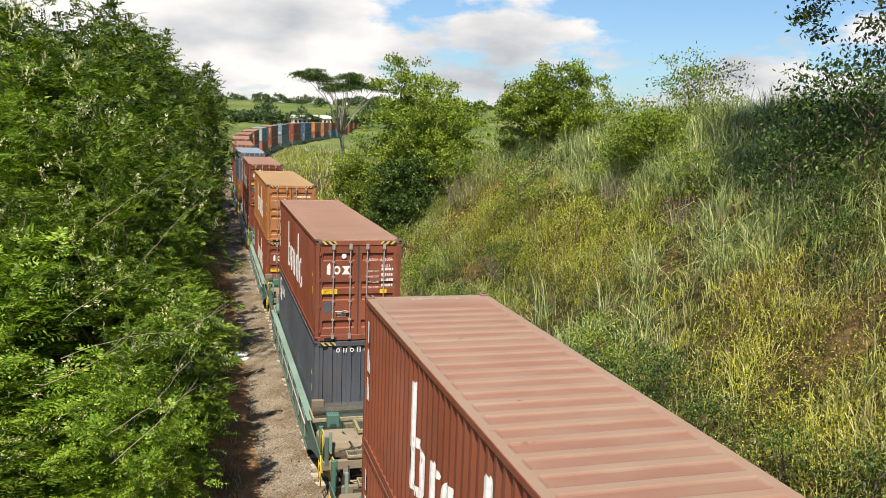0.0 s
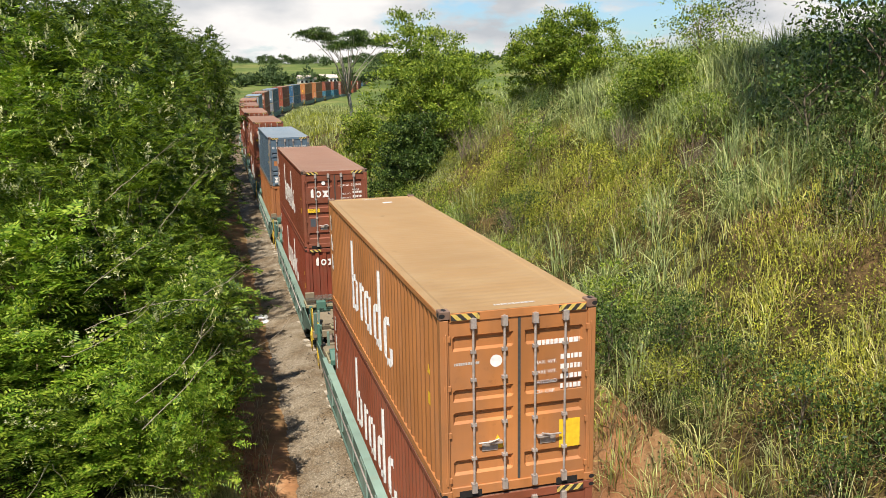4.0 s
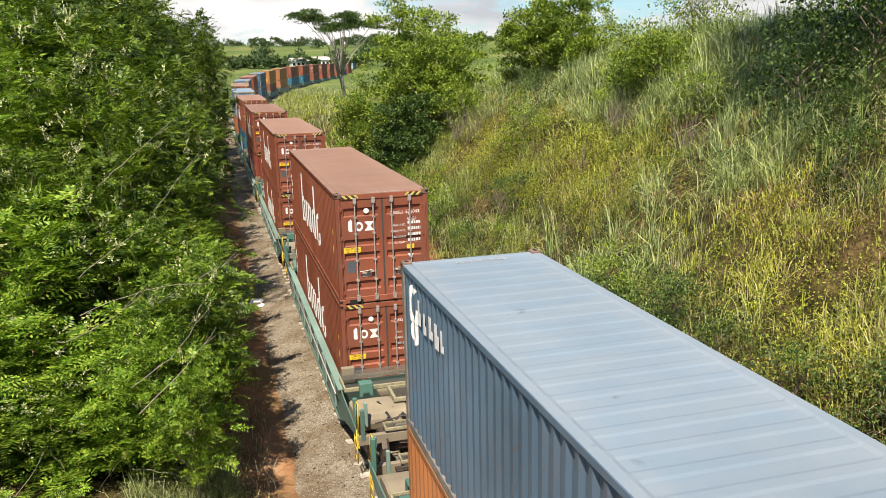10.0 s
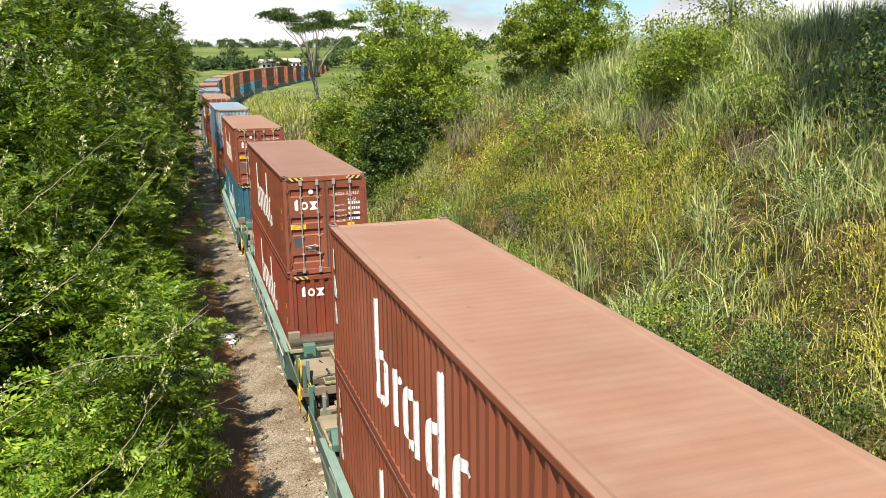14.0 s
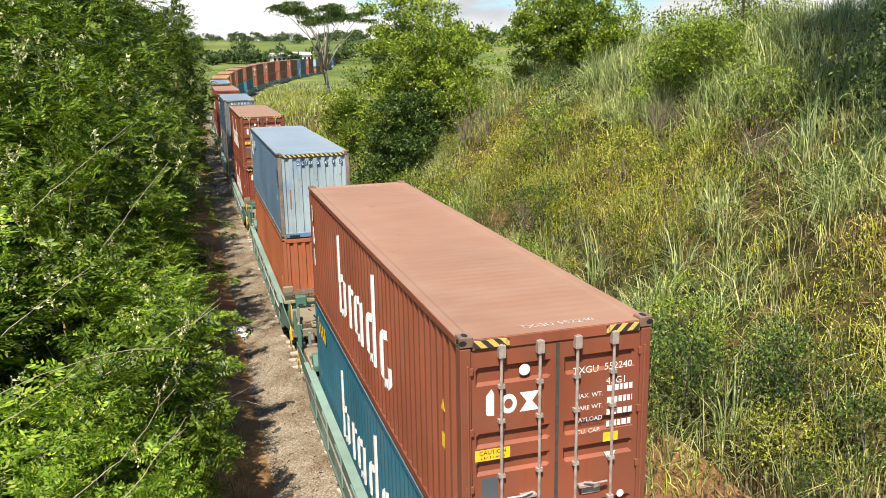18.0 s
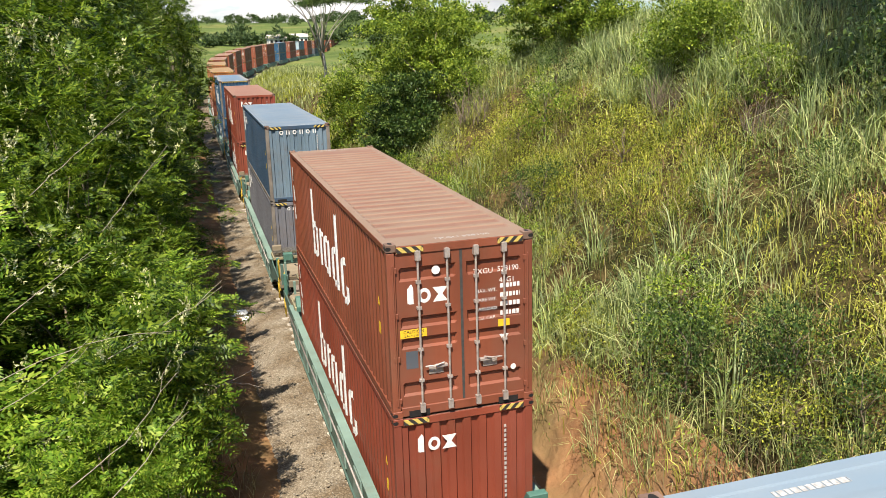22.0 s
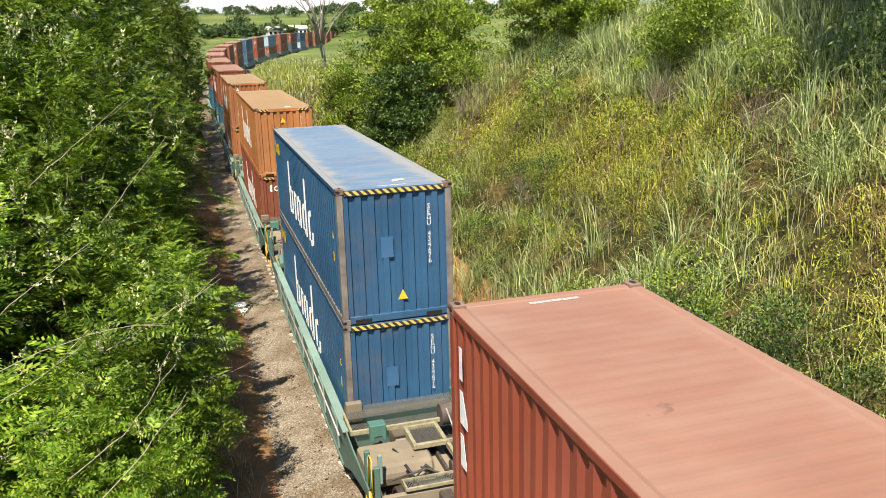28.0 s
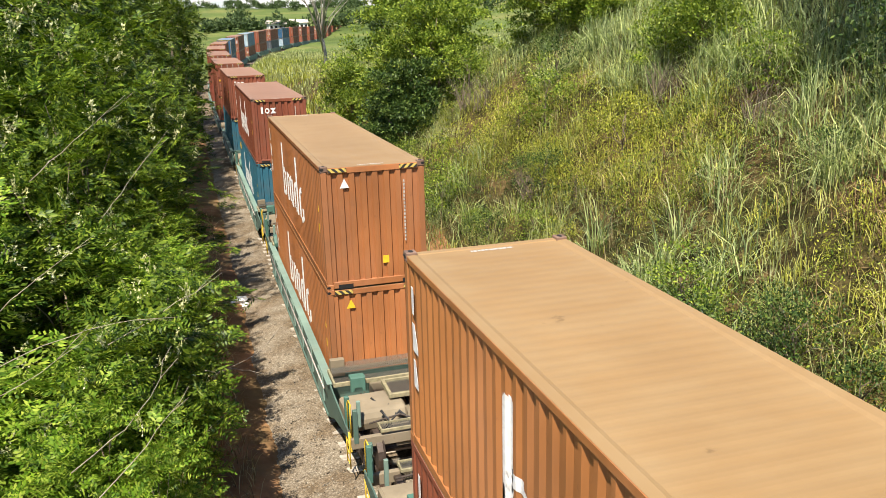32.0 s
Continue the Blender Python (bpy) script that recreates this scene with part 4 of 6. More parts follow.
            part("patch", SM["patch"], PAINT["rust_orange"], c, "rust-brown patch", at=pose(-0.84, front, 1.35))
            for k, wd in enumerate(("MAX.GR.", "TARE", "NET", "CU. CAP.")):
                part("lettering", text_mesh(wd, 0.115), M_WHITE, c, at=pose(0.30, front, 1.66 - 0.125 * k))
            part("print_block", SM["bars_b"], M_WHITE, c, "lines of white print", at=pose(0.58, front, 1.66))
            part("warning_triangle", SM["tri"], M_YELLOW, c, "yellow warning triangle", at=pose(0.80, front, 0.42))
            part("warning_triangle", SM["tri"], M_WHITE, c, "white triangle", at=pose(-0.85, front, 0.52) @ pose(0, 0, 0, 0, 180, 0))
            part("sticker", SM["small"], M_WHITE, c, "white sticker", at=pose(-0.85, front, 0.28))
        own, num = (ident.split(" ") + ["", ""])[:2]
        if own:
            part("lettering", text_mesh(own, 0.125), M_WHITE, c, at=pose(0.37, front, 2.33))
            part("lettering", text_mesh(num, 0.125), M_WHITE, c, at=pose(0.80, front, 2.34))
            part("lettering", text_mesh("45G1", 0.125), M_WHITE, c, at=pose(0.78, front, 2.15))
    # marks on the long sides and the roof
    if mark in ("rings", "orange", "plain"):
        if not far:
            side_mark(c, 2.1, 0.80, 0.9)
        for k in range(0 if far else 3):
            part("painted_digit", SM["digits"][k], M_WHITE, c, "white painted digit", at=pose(-1.213, 5.75, 2.1 - 0.55 * k) @ pose(0, 0, 0, 0, 0, 180))
    elif mark in ("name", "blue", "placards"):
        if not far and mark != "blue":
            block_name(c, 5.6, 2.12, 1.0)
        elif not far:
            side_mark(c, 2.6, 0.75, 0.85)
            for k, b in enumerate(BLOCKS[:4]):
                part("mark_block", b, M_YELLOW, c, "yellow painted block", at=pose(-1.213, 5.6, 2.15) @ pose(0, 0, 0, 0, 0, 180) @ pose(0, 0.28 * k, 0))
    part("sticker", SM["small"], M_YELLOW, c, "yellow sticker", at=pose(-1.212, -5.35, 1.35) @ pose(0, 0, 0, 0, 0, -90) @ pose(0, 0, 0, 0, 90, 0) @ Matrix.Scale(1.0, 4))
    part("warning_triangle", triangle_small, M_YELLOW, c, "yellow warning triangle", at=pose(-1.212, -5.35, 1.75) @ pose(0, 0, 0, 0, 0, -90))
    if upper and colour in ("blue", "orange"):
        part("scrap", SM["scrap"], M_WHITE, c, "white scrap stuck to the roof", at=pose(0.25, -5.25 if end == "closed" else 5.1, top + 0.004) @ pose(0, 0, 0, -90, 0, 25))
    for y, turn in ((-5.82, 0), (5.82, 180)):
        if ident and upper:
            part("lettering", text_mesh(ident, 0.16), M_FADED, c, "faded roof number", at=pose(0.1, y, top) @ pose(0, 0, 0, 0, 0, turn) @ pose(0, 0, 0, -90))
        else:
            part("print_block", SM["id_bars"], M_FADED, c, "faded white roof print", at=pose(-0.3, y, top) @ pose(0, 0, 0, -90) @ Matrix.Scale(0.75, 4))
    return c


triangle_small = triangle(0.16, 0.15)

# ---- well wagons ----


def side_sill():
    """Deep side girder at -x: web, flanges and the raised ends."""
    g = Geo()
    out = [(-9.05, 0.95), (-7.3, 0.55), (-6.5, 0.22), (6.5, 0.22), (7.3, 0.55), (9.05, 0.95), (9.05, 1.12), (7.2, 1.18), (6.9, 1.22), (-6.9, 1.22), (-7.2, 1.18), (-9.05, 1.12)]
    g.slab(out[::-1], "x", -1.435, -1.40)
    return g.mesh("side_girder", 0.004)


def grating(w, d, pitch=0.085):
    """Expanded metal in a plane x-y: two sets of slanting strips."""
    g = Geo()
    for sgn in (1, -1):
        k = -d
        while k < w + d:
            a, b = (k, 0), (k + d * 0.6, d)
            if sgn < 0:
                a, b = (w - k, 0), (w - k - d * 0.6, d)
            (x0, y0), (x1, y1) = a, b
            t0, t1 = 0.0, 1.0
            dx = x1 - x0
            for lim, lo in ((0, True), (w, False)):
                t = (lim - x0) / dx
                if (dx > 0) == lo:
                    t0 = max(t0, t)
                else:
                    t1 = min(t1, t)
            if t1 - t0 > 0.02:
                p, q = (x0 + dx * t0, y0 + (y1 - y0) * t0), (x0 + dx * t1, y0 + (y1 - y0) * t1)
                e = 0.010
                n = len(g.v)
                z = 0.004 * sgn
                g.v += [(p[0] - e, p[1], z), (p[0] + e, p[1], z), (q[0] + e, q[1], z), (q[0] - e, q[1], z)]
                g.f.append((n, n + 1, n + 2, n + 3))
            k += pitch
    return g.mesh("grating")


def frame_mesh(w, d, t=0.06, h=0.06):
    g = Geo().box(-t, w + t, -t, 0, -h, h).box(-t, w + t, d, d + t, -h, h).box(-t, 0, 0, d, -h, h).box(w, w + t, 0, d, -h, h)
    return g.mesh("grating_frame", 0.006)


def bogie_side():
    g = Geo()
    g.slab([(-1.15, 0.30), (-0.85, 0.18), (-0.4, 0.20), (-0.25, 0.10), (0.25, 0.10), (0.4, 0.20), (0.85, 0.18), (1.15, 0.30), (1.15, 0.50), (0.6, 0.62), (0.3, 0.66), (-0.3, 0.66), (-0.6, 0.62), (-1.15, 0.50)][::-1], "x", -1.12, -0.98)
    return g.mesh("side_frame", 0.015)


def wheel():
    g = Geo()
    prof = [(0.03, 0.08), (0.10, 0.08), (0.12, 0.05), (0.38, 0.03), (0.40, 0.065), (0.455, 0.06), (0.46, -0.06), (0.49, -0.075), (0.48, -0.10), (0.40, -0.10), (0.38, -0.05), (0.12, -0.06), (0.10, -0.08), (0.03, -0.08)]
    n = 16
    for r, x in prof:
        g.v += [(-0.80 - x, r * math.cos(2 * math.pi * j / n), r * math.sin(2 * math.pi * j / n)) for j in range(n)]
    for i in range(len(prof) - 1):
        for j in range(n):
            g.f.append((i * n + j, i * n + (j + 1) % n, (i + 1) * n + (j + 1) % n, (i + 1) * n + j))
    return g.mesh("wheel", smooth=False)


def guide():
    """Container guide: a stout bracket with a sloping lead-in."""
    g = Geo().slab([(0, 0), (0.34, 0), (0.34, 0.16), (0.16, 0.42), (0, 0.42)], "x", -0.17, 0.17)
    return g.mesh("container_guide", 0.012)


def stanchion():
    """Bracket with an arched foot."""
    g = Geo()
    g.slab([(-0.17, 0.0), (-0.10, 0.0), (-0.07, 0.09), (0.07, 0.09), (0.10, 0.0), (0.17, 0.0), (0.17, 0.34), (-0.17, 0.34)], "y", -0.05, 0.05)
    g.box(-0.17, 0.17, 0.05, 0.22, 0.28, 0.34)
    return g.mesh("stanchion", 0.01)


def hand_rail():
    g = Geo().tube([(0, 0, 0), (0, 0, 0.62), (0.02, 0.03, 0.68), (0.02, 0.28, 0.68), (0, 0.31, 0.62), (0, 0.31, 0.0)], 0.016, 6)
    return g.mesh("hand_rail", smooth=True)


def ladder():
    g = Geo().tube([(0, 0, 0.0), (0, 0, 0.85)], 0.016, 6).tube([(0, 0.34, 0.0), (0, 0.34, 0.85)], 0.016, 6)
    for z in (0.08, 0.32, 0.56, 0.8):
        g.tube([(0, 0, z), (0, 0.34, z)], 0.013, 6)
    return g.mesh("ladder", smooth=True)


def hose(rng, a, b, sag):
    pts = []
    for i in range(9):
        t = i / 8
        pts.append((a[0] + (b[0] - a[0]) * t + rng.uniform(-0.02, 0.02), a[1] + (b[1] - a[1]) * t, a[2] + (b[2] - a[2]) * t - sag * 4 * t * (1 - t)))
    return Geo().tube(pts, 0.022, 6).mesh("brake_hose", smooth=True)


WR = random.Random(21)
WM = dict(girder=side_sill(),
          chord=Geo().box(-1.50, -1.30, -6.9, 6.9, 1.215, 1.25).mesh("top_flange", 0.006),
          pipe=Geo().tube([(-1.53, -6.6, 1.02), (-1.53, 6.6, 1.02)], 0.022, 6).mesh("side_pipe", smooth=True),
          low=Geo().box(-1.47, -1.38, -6.4, 6.4, 0.20, 0.26).mesh("bottom_flange", 0.006),
          rib=Geo().slab([(0.0, 0.40), (0.95, 0.40), (0.80, 1.05), (0.12, 1.05)][::-1], "x", -1.475, -1.437).mesh("side_plate", 0.008),
          end_wall=Geo().box(-1.38, 1.38, -6.32, -6.26, 0.25, 1.20).mesh("well_end", 0.006),
          cross=Geo().box(-1.40, 1.40, -0.12, 0.12, 0.20, 0.32).mesh("cross_member", 0.01),
          grate=grating(2.66, 0.36, 0.052), grate_in=grating(2.66, 0.40, 0.052), gframe=frame_mesh(2.66, 0.80, 0.05, 0.05),
          bolster=Geo().slab([(-8.42, 0.70), (-7.40, 0.70), (-7.33, 0.95), (-7.42, 1.14), (-7.9, 1.19), (-8.36, 1.14), (-8.48, 0.95)], "x", -1.32, 0.02).mesh("end_bolster", 0.05),
          tray=Geo().box(0.18, 1.36, -9.0, -6.7, 0.86, 0.90).box(0.18, 0.24, -9.0, -6.7, 0.90, 1.05).box(1.28, 1.36, -9.0, -6.7, 0.90, 1.12).mesh("brake_tray", 0.008),
          centre=Geo().box(-0.42, 0.42, -9.15, -6.4, 0.62, 0.93).mesh("centre_sill", 0.015),
          end_beam=Geo().box(-1.38, 1.38, -9.20, -9.08, 0.72, 0.96).mesh("end_beam", 0.015), walk=grating(2.05, 0.30, 0.055), wframe=frame_mesh(2.05, 0.30, 0.035, 0.035),
          lever=Geo().tube([(-0.9, -8.72, 1.02), (-0.2, -8.66, 1.10), (0.1, -8.9, 1.05), (1.1, -8.62, 1.0)], 0.022, 6).mesh("brake_lever", smooth=True), chain=Geo().tube([(-0.6, -8.55, 1.2), (-0.45, -8.75, 1.0), (-0.2, -8.6, 1.15), (0.0, -8.85, 1.0)], 0.03, 6).mesh("air_hose", smooth=True),
          coupler=Geo().box(-0.12, 0.12, -9.72, -9.1, 0.72, 0.92).box(-0.20, 0.20, -9.92, -9.62, 0.66, 0.98).mesh("coupler", 0.03),
          tank=Geo().tube([(0.52, -7.15, 1.42), (0.59, -7.15, 1.42), (1.36, -7.15, 1.42), (1.42, -7.15, 1.42)], 0.24, 20).mesh("air_tank", 0.02),
          strap=Geo().tube([(0.62, -7.32, 1.62), (0.66, -7.60, 1.36), (0.64, -7.85, 1.22)], 0.02, 6).tube([(0.92, -7.32, 1.62), (0.98, -7.60, 1.36), (1.0, -7.9, 1.2)], 0.02, 6).mesh("tank_pipe", smooth=True),
          step=grating(0.56, 0.72, 0.062), sframe=frame_mesh(0.56, 0.72, 0.075, 0.05),
          pan=Geo().box(0.0, 0.56, 0.0, 0.72, -0.045, -0.03).mesh("step_pan"),
          side_frame=bogie_side(), wheel=wheel(), axle=Geo().tube([(-0.95, 0, 0), (0.95, 0, 0)], 0.075, 12).mesh("axle", smooth=True),
          bbeam=Geo().box(-1.0, 1.0, -0.2, 0.2, 0.42, 0.66).mesh("bolster_beam", 0.02), guide=guide(), stanchion=stanchion(), rail=hand_rail(), ladder=ladder(),
          valve=Geo().box(-0.16, 0.16, -0.12, 0.12, 0, 0.26).tube([(0, 0, 0.26), (0, 0, 0.40)], 0.05, 8).tube([(-0.3, 0.05, 0.10), (0.34, -0.04, 0.12)], 0.03, 6).mesh("brake_valve", 0.01),
          cyl=Geo().tube([(-0.30, 0, 0), (0.30, 0, 0)], 0.13, 14).tube([(0.30, 0, 0), (0.62, 0.02, 0)], 0.03, 8).mesh("brake_cylinder", smooth=False),
          coil=Geo().tube([(0.13 * math.cos(t), 0.04 * t / 6, 0.13 * math.sin(t)) for t in np.linspace(0, 12, 30)], 0.018, 5).mesh("hose_coil", smooth=True),
          hose_a=hose(WR, (-0.35, -8.2, 1.15), (0.30, -9.0, 1.0), 0.12), hose_b=hose(WR, (0.25, -9.1, 0.95), (0.05, -9.85, 0.80), 0.25), hose_c=hose(WR, (-0.7, -7.9, 1.22), (-0.1, -8.6, 1.0), 0.05),
          plate_y=Geo().slab([(-0.16, 0.0), (0.16, 0.0), (0.18, 0.30), (-0.14, 0.42)], "x", -0.02, 0.02).mesh("yellow_plate", 0.01),
          post=Geo().box(-0.05, 0.05, -0.05, 0.05, 0, 0.75).mesh("corner_upright", 0.01))


def wagon(far=False):
    """A green well wagon; its origin lies on the rails at its middle, and its near end is -y."""
    w = tagged(empty("well_wagon"), "weathered green steel well wagon with beige dusty ends, carrying two containers", "railway wagon", "wagons of the train")
    for fx in (None, FLIP_X):
        gi = part("side_girder", WM["girder"], M_GREEN, w, "faded green side girder", at=fx)
        part("top_flange", WM["chord"], M_GREEN_LIGHT, gi)
        part("bottom_flange", WM["low"], M_GREEN, gi)
        part("side_pipe", WM["pipe"], M_GALV, gi)
        for k in range(7):
            part("side_plate", WM["rib"], M_GREEN_LIGHT, gi, at=pose(0, -6.0 + 1.85 * k, 0))
    for y in (-5.2, 0.0, 5.2):
        part("cross_member", WM["cross"], M_GREEN, w, at=pose(0, y, 0))
    for fy in (None, FLIP_Y):
        e = fy or Matrix()
        part("well_end", WM["end_wall"], M_GREEN, w, at=e)
        part("end_bolster", WM["bolster"], M_TAN, w, "dust-covered beige end platform", at=e)
        b = part("bolster_beam", WM["bbeam"], M_GRIME, w, "wheel truck", at=e @ pose(0, -8.0, 0))
        for fx in (None, FLIP_X):
            part("side_frame", WM["side_frame"], M_GRIME, b, at=fx)
            for y in (-0.9, 0.9):
                part("wheel", WM["wheel"], M_WHEEL, b, at=pose(0, y, 0.46) @ (fx or Matrix()))
        part("coupler", WM["coupler"], M_GRIME, w, "rusty knuckle coupler", at=e)
        if far:
            continue
        gf = part("grating_frame", WM["gframe"], M_FRAME, w, "dirty yellow grating frame", at=e @ pose(-1.33, -7.12, 1.30))
        part("grating", WM["grate"], M_MESH, gf, "expanded metal walkway")
        part("grating", WM["grate_in"], M_MESH, gf, "expanded metal walkway", at=pose(0, 0.40, 0.10) @ pose(0, 0, 0, 14))
        part("centre_sill", WM["centre"], M_TAN, w, at=e)
        part("brake_tray", WM["tray"], M_GRIME, w, "grimy tray of brake gear", at=e)
        part("end_beam", WM["end_beam"], M_TAN, w, "dusty end beam", at=e)
        wf = part("grating_frame", WM["wframe"], M_FRAME, w, "dirty yellow grating frame", at=e @ pose(-0.72, -9.20, 1.06))
        part("grating", WM["walk"], M_MESH, wf, "expanded metal walkway")
        part("brake_lever", WM["lever"], M_GRIME, w, at=e)
        part("air_hose", WM["chain"], M_BLACK, w, at=e)
        for x in (-1.16, 1.16):
            part("container_guide", WM["guide"], M_GREEN_FRESH if (x > 0) == (fy is None) else M_TAN, w, "container guide bracket", at=e @ pose(x, -6.5, 1.22))
        part("stanchion", WM["stanchion"], M_GREEN_FRESH, w, "green arched bracket", at=e @ pose(-0.85, -7.32, 1.16))
        for i, (x, y) in enumerate(((-0.22, -8.02), (0.45, -8.72))):
            sf = part("grating_frame", WM["sframe"], M_FRAME, w, "yellow-edged step frame", at=e @ pose(x, y, 1.27 - 0.05 * i))
            part("grating", WM["step"], M_MESH, sf)
            part("step_pan", WM["pan"], M_TANK, sf, "dark pan under the grating")
        part("brake_valve", WM["valve"], M_GRIME, w, at=e @ pose(0.75, -8.2, 1.12))
        part("brake_cylinder", WM["cyl"], M_GRIME, w, at=e @ pose(0.55, -8.75, 1.1))
        part("hose_coil", WM["coil"], M_GRIME, w, at=e @ pose(0.85, -8.6, 1.32))
        for h in ("hose_a", "hose_b", "hose_c"):
            part("brake_hose", WM[h], M_BLACK, w, at=e)
        for x in (-1.37, 1.37):
            part("hand_rail", WM["rail"], M_SAFETY, w, "yellow hand rail", at=e @ pose(x, -9.15, 1.02))
            part("ladder", WM["ladder"], M_SAFETY, w, "yellow ladder", at=e @ pose(x * 1.03, -9.1, 0.25))
            part("corner_upright", WM["post"], M_GREEN_FRESH, w, at=e @ pose(x, -8.78, 1.0))
            part("corner_upright", WM["post"], M_GREEN, w, at=e @ pose(x * 0.93, -9.16, 0.85))
            part("corner_upright", WM["post"], M_GREEN_LIGHT, w, at=e @ pose(x * 0.80, -8.60, 0.92) @ Matrix.Diagonal((0.8, 0.8, 0.8, 1)))
            part("yellow_plate", WM["plate_y"], M_SAFETY, w, "yellow step plate", at=e @ pose(x, -8.95, 0.62))
        for y in (-0.9, 0.9):
            part("axle", WM["axle"], M_WHEEL, b, at=pose(0, y, 0.46))
    if far:
        return w
    part("air_tank", WM["tank"], M_TANK, w, "dusty dark air tank")
    part("tank_pipe", WM["strap"], M_GALV, w)
    return w


# colours, ends and marks of the stacks: upper container, then lower
SPEC = {
    -1: (("brown", "doors", "rings", "TXGU 531104", True), ("brown", "doors", "rings", "")),
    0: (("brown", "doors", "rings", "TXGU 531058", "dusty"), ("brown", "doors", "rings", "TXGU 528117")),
    1: (("brown", "doors", "rings", "TXGU 531056"), ("slate", "closed", "name", "")),
    2: (("orange", "doors", "orange", ""), ("brown", "doors", "rings", "TXGU 528044")),
    3: (("brown", "doors", "rings", "TXGU 530006"), ("red", "closed", "rings", "")),
    4: (("grey_blue", "grooved", "name", "CRSU 015097", True), ("rust_orange", "closed", "none", "")),
    5: (("brown", "doors", "rings", "TXGU 530043"), ("brown", "doors", "rings", "TXGU 551684")),
    6: (("brown", "doors", "rings", "TXGU 530891"), ("brown", "doors", "rings", "TXGU 528239")),
    7: (("brown", "doors", "rings", "TXGU 530317"), ("red", "closed", "rings", "")),
    8: (("brown", "doors", "rings", "TXGU 552240"), ("teal", "closed", "blue", "")),
    9: (("pale_blue", "closed", "name", ""), ("red_orange", "closed", "none", "")),
    10: (("brown", "doors", "rings", "TXGU 528190", "dusty"), ("red", "closed", "rings", "")),
    11: (("steel_blue", "closed", "placards", ""), ("grey", "closed", "name", "")),
    12: (("red", "closed", "rings", ""), ("red", "closed", "rings", "")),
    13: (("blue", "closed", "blue", "", True), ("blue", "closed", "blue", "")),
    14: (("orange", "closed", "orange", ""), ("brown", "closed", "rings", "")),
    15: (("rust_orange", "closed", "orange", ""), ("rust_orange", "closed", "orange", "")),
    16: (("brown", "closed", "rings", ""), ("teal", "closed", "blue", "")),
    17: (("brown", "closed", "rings", ""), ("teal", "closed", "blue", "")),
    22: (("blue", "closed", "blue", ""), ("blue", "closed", "blue", "")),
    24: (("pale_blue", "closed", "name", ""), ("brown", "doors", "rings", "")),
    27: (("blue", "closed", "blue", ""), ("pale_blue", "closed", "name", "")),
}
FIRST, LAST, PITCH = -1, 37, 19.794
LOWER_Z, UPPER_Z = 0.33, 0.33 + CH + 0.012


def travel(t):
    """How far along the line the near end of stack 0 stands at t seconds."""
    u = min(max((t - 9.9) / 2.2, 0.0), 1.0)
    return -0.636 + 2.498 * u * u * (3 - 2 * u) - 7.78945 * t - 0.036929 * t * t + 0.000242 * t ** 3


def rail_pose(s, dz):
    """A body of the train on the line: between its two wheel trucks."""
    xa, ya, _ = track(s - 7.0)
    xb, yb, _ = track(s + 7.0)
    za, zb = float(grade(ya)), float(grade(yb))
    yaw = math.degrees(math.atan2(-(xb - xa), yb - ya))
    pit = math.degrees(math.atan2(zb - za, 14.0))
    return pose((xa + xb) / 2, (ya + yb) / 2, (za + zb) / 2, 0, 0, yaw) @ pose(0, 0, 0, pit) @ pose(0, 0, dz)


def build_train():
    made, stock, bases = [], {}, {}
    rng = random.Random(4)
    for k in range(FIRST, LAST + 1):
        up, low = SPEC.get(k) or (("brown", rng.choice(["doors", "closed"]), "rings", ""), (rng.choice(["brown", "brown", "brown", "red", "slate"]), "closed", "rings", ""))
        far = k >= 17
        if far not in bases:
            bases[far] = w = wagon(far)
        else:
            w = copy_thing(bases[far], Matrix())
        made.append((w, k, 0.0))
        for spec, dz, upper in ((low, LOWER_Z, False), (up, UPPER_Z, True)):
            key = (spec, upper, far)
            if key in stock:
                c = copy_thing(stock[key], Matrix())
            else:
                c = stock[key] = container(spec[0], spec[1], spec[2], upper, spec[3], spec[4] if len(spec) > 4 else False, "full" if spec[0] in ("blue", "pale_blue") else "short", far)
            made.append((c, k, dz))
    return made


TRAIN = build_train()

# ---- plants ----
M_FERN = leaf_mat("feathery_green_leaves", (0.018, 0.048, 0.005), (0.094, 0.163, 0.014), (0.25, 0.32, 0.04), 0.38)
# darker copy of the feathery leaves; shade of the farther thicket is in the colour
M_FERN_SHADED = leaf_mat("thicket_tree_leaves", (0.012, 0.032, 0.004), (0.060, 0.108, 0.010), (0.17, 0.225, 0.028), 0.38)
M_FRESH = leaf_mat("fresh_green_leaves", (0.06, 0.135, 0.011), (0.175, 0.295, 0.026), (0.37, 0.45, 0.07), 0.42)
M_TREE = leaf_mat("tree_leaves", (0.040, 0.085, 0.010), (0.18, 0.265, 0.034), (0.38, 0.44, 0.078), 0.42)
M_DARK = leaf_mat("dark_bush_leaves", (0.014, 0.038, 0.010), (0.052, 0.096, 0.021), (0.145, 0.205, 0.05), 0.24)
# leaves of the ridge trees, with the crown's inner shade put into the colour
M_SHADE_LEAF = leaf_mat("deep_green_leaves", (0.016, 0.032, 0.008), (0.052, 0.080, 0.018), (0.15, 0.17, 0.036), 0.28)
M_LIME = leaf_mat("yellow_green_leaves", (0.13, 0.155, 0.018), (0.29, 0.315, 0.04), (0.47, 0.47, 0.085), 0.4)
M_CANE = leaf_mat("tall_cane_grass", (0.08, 0.118, 0.048), (0.29, 0.365, 0.15), (0.57, 0.61, 0.31), 0.36, 0.4)
M_GRASS = leaf_mat("cane_grass", (0.10, 0.115, 0.042), (0.305, 0.335, 0.13), (0.52, 0.53, 0.26), 0.36, 0.4)
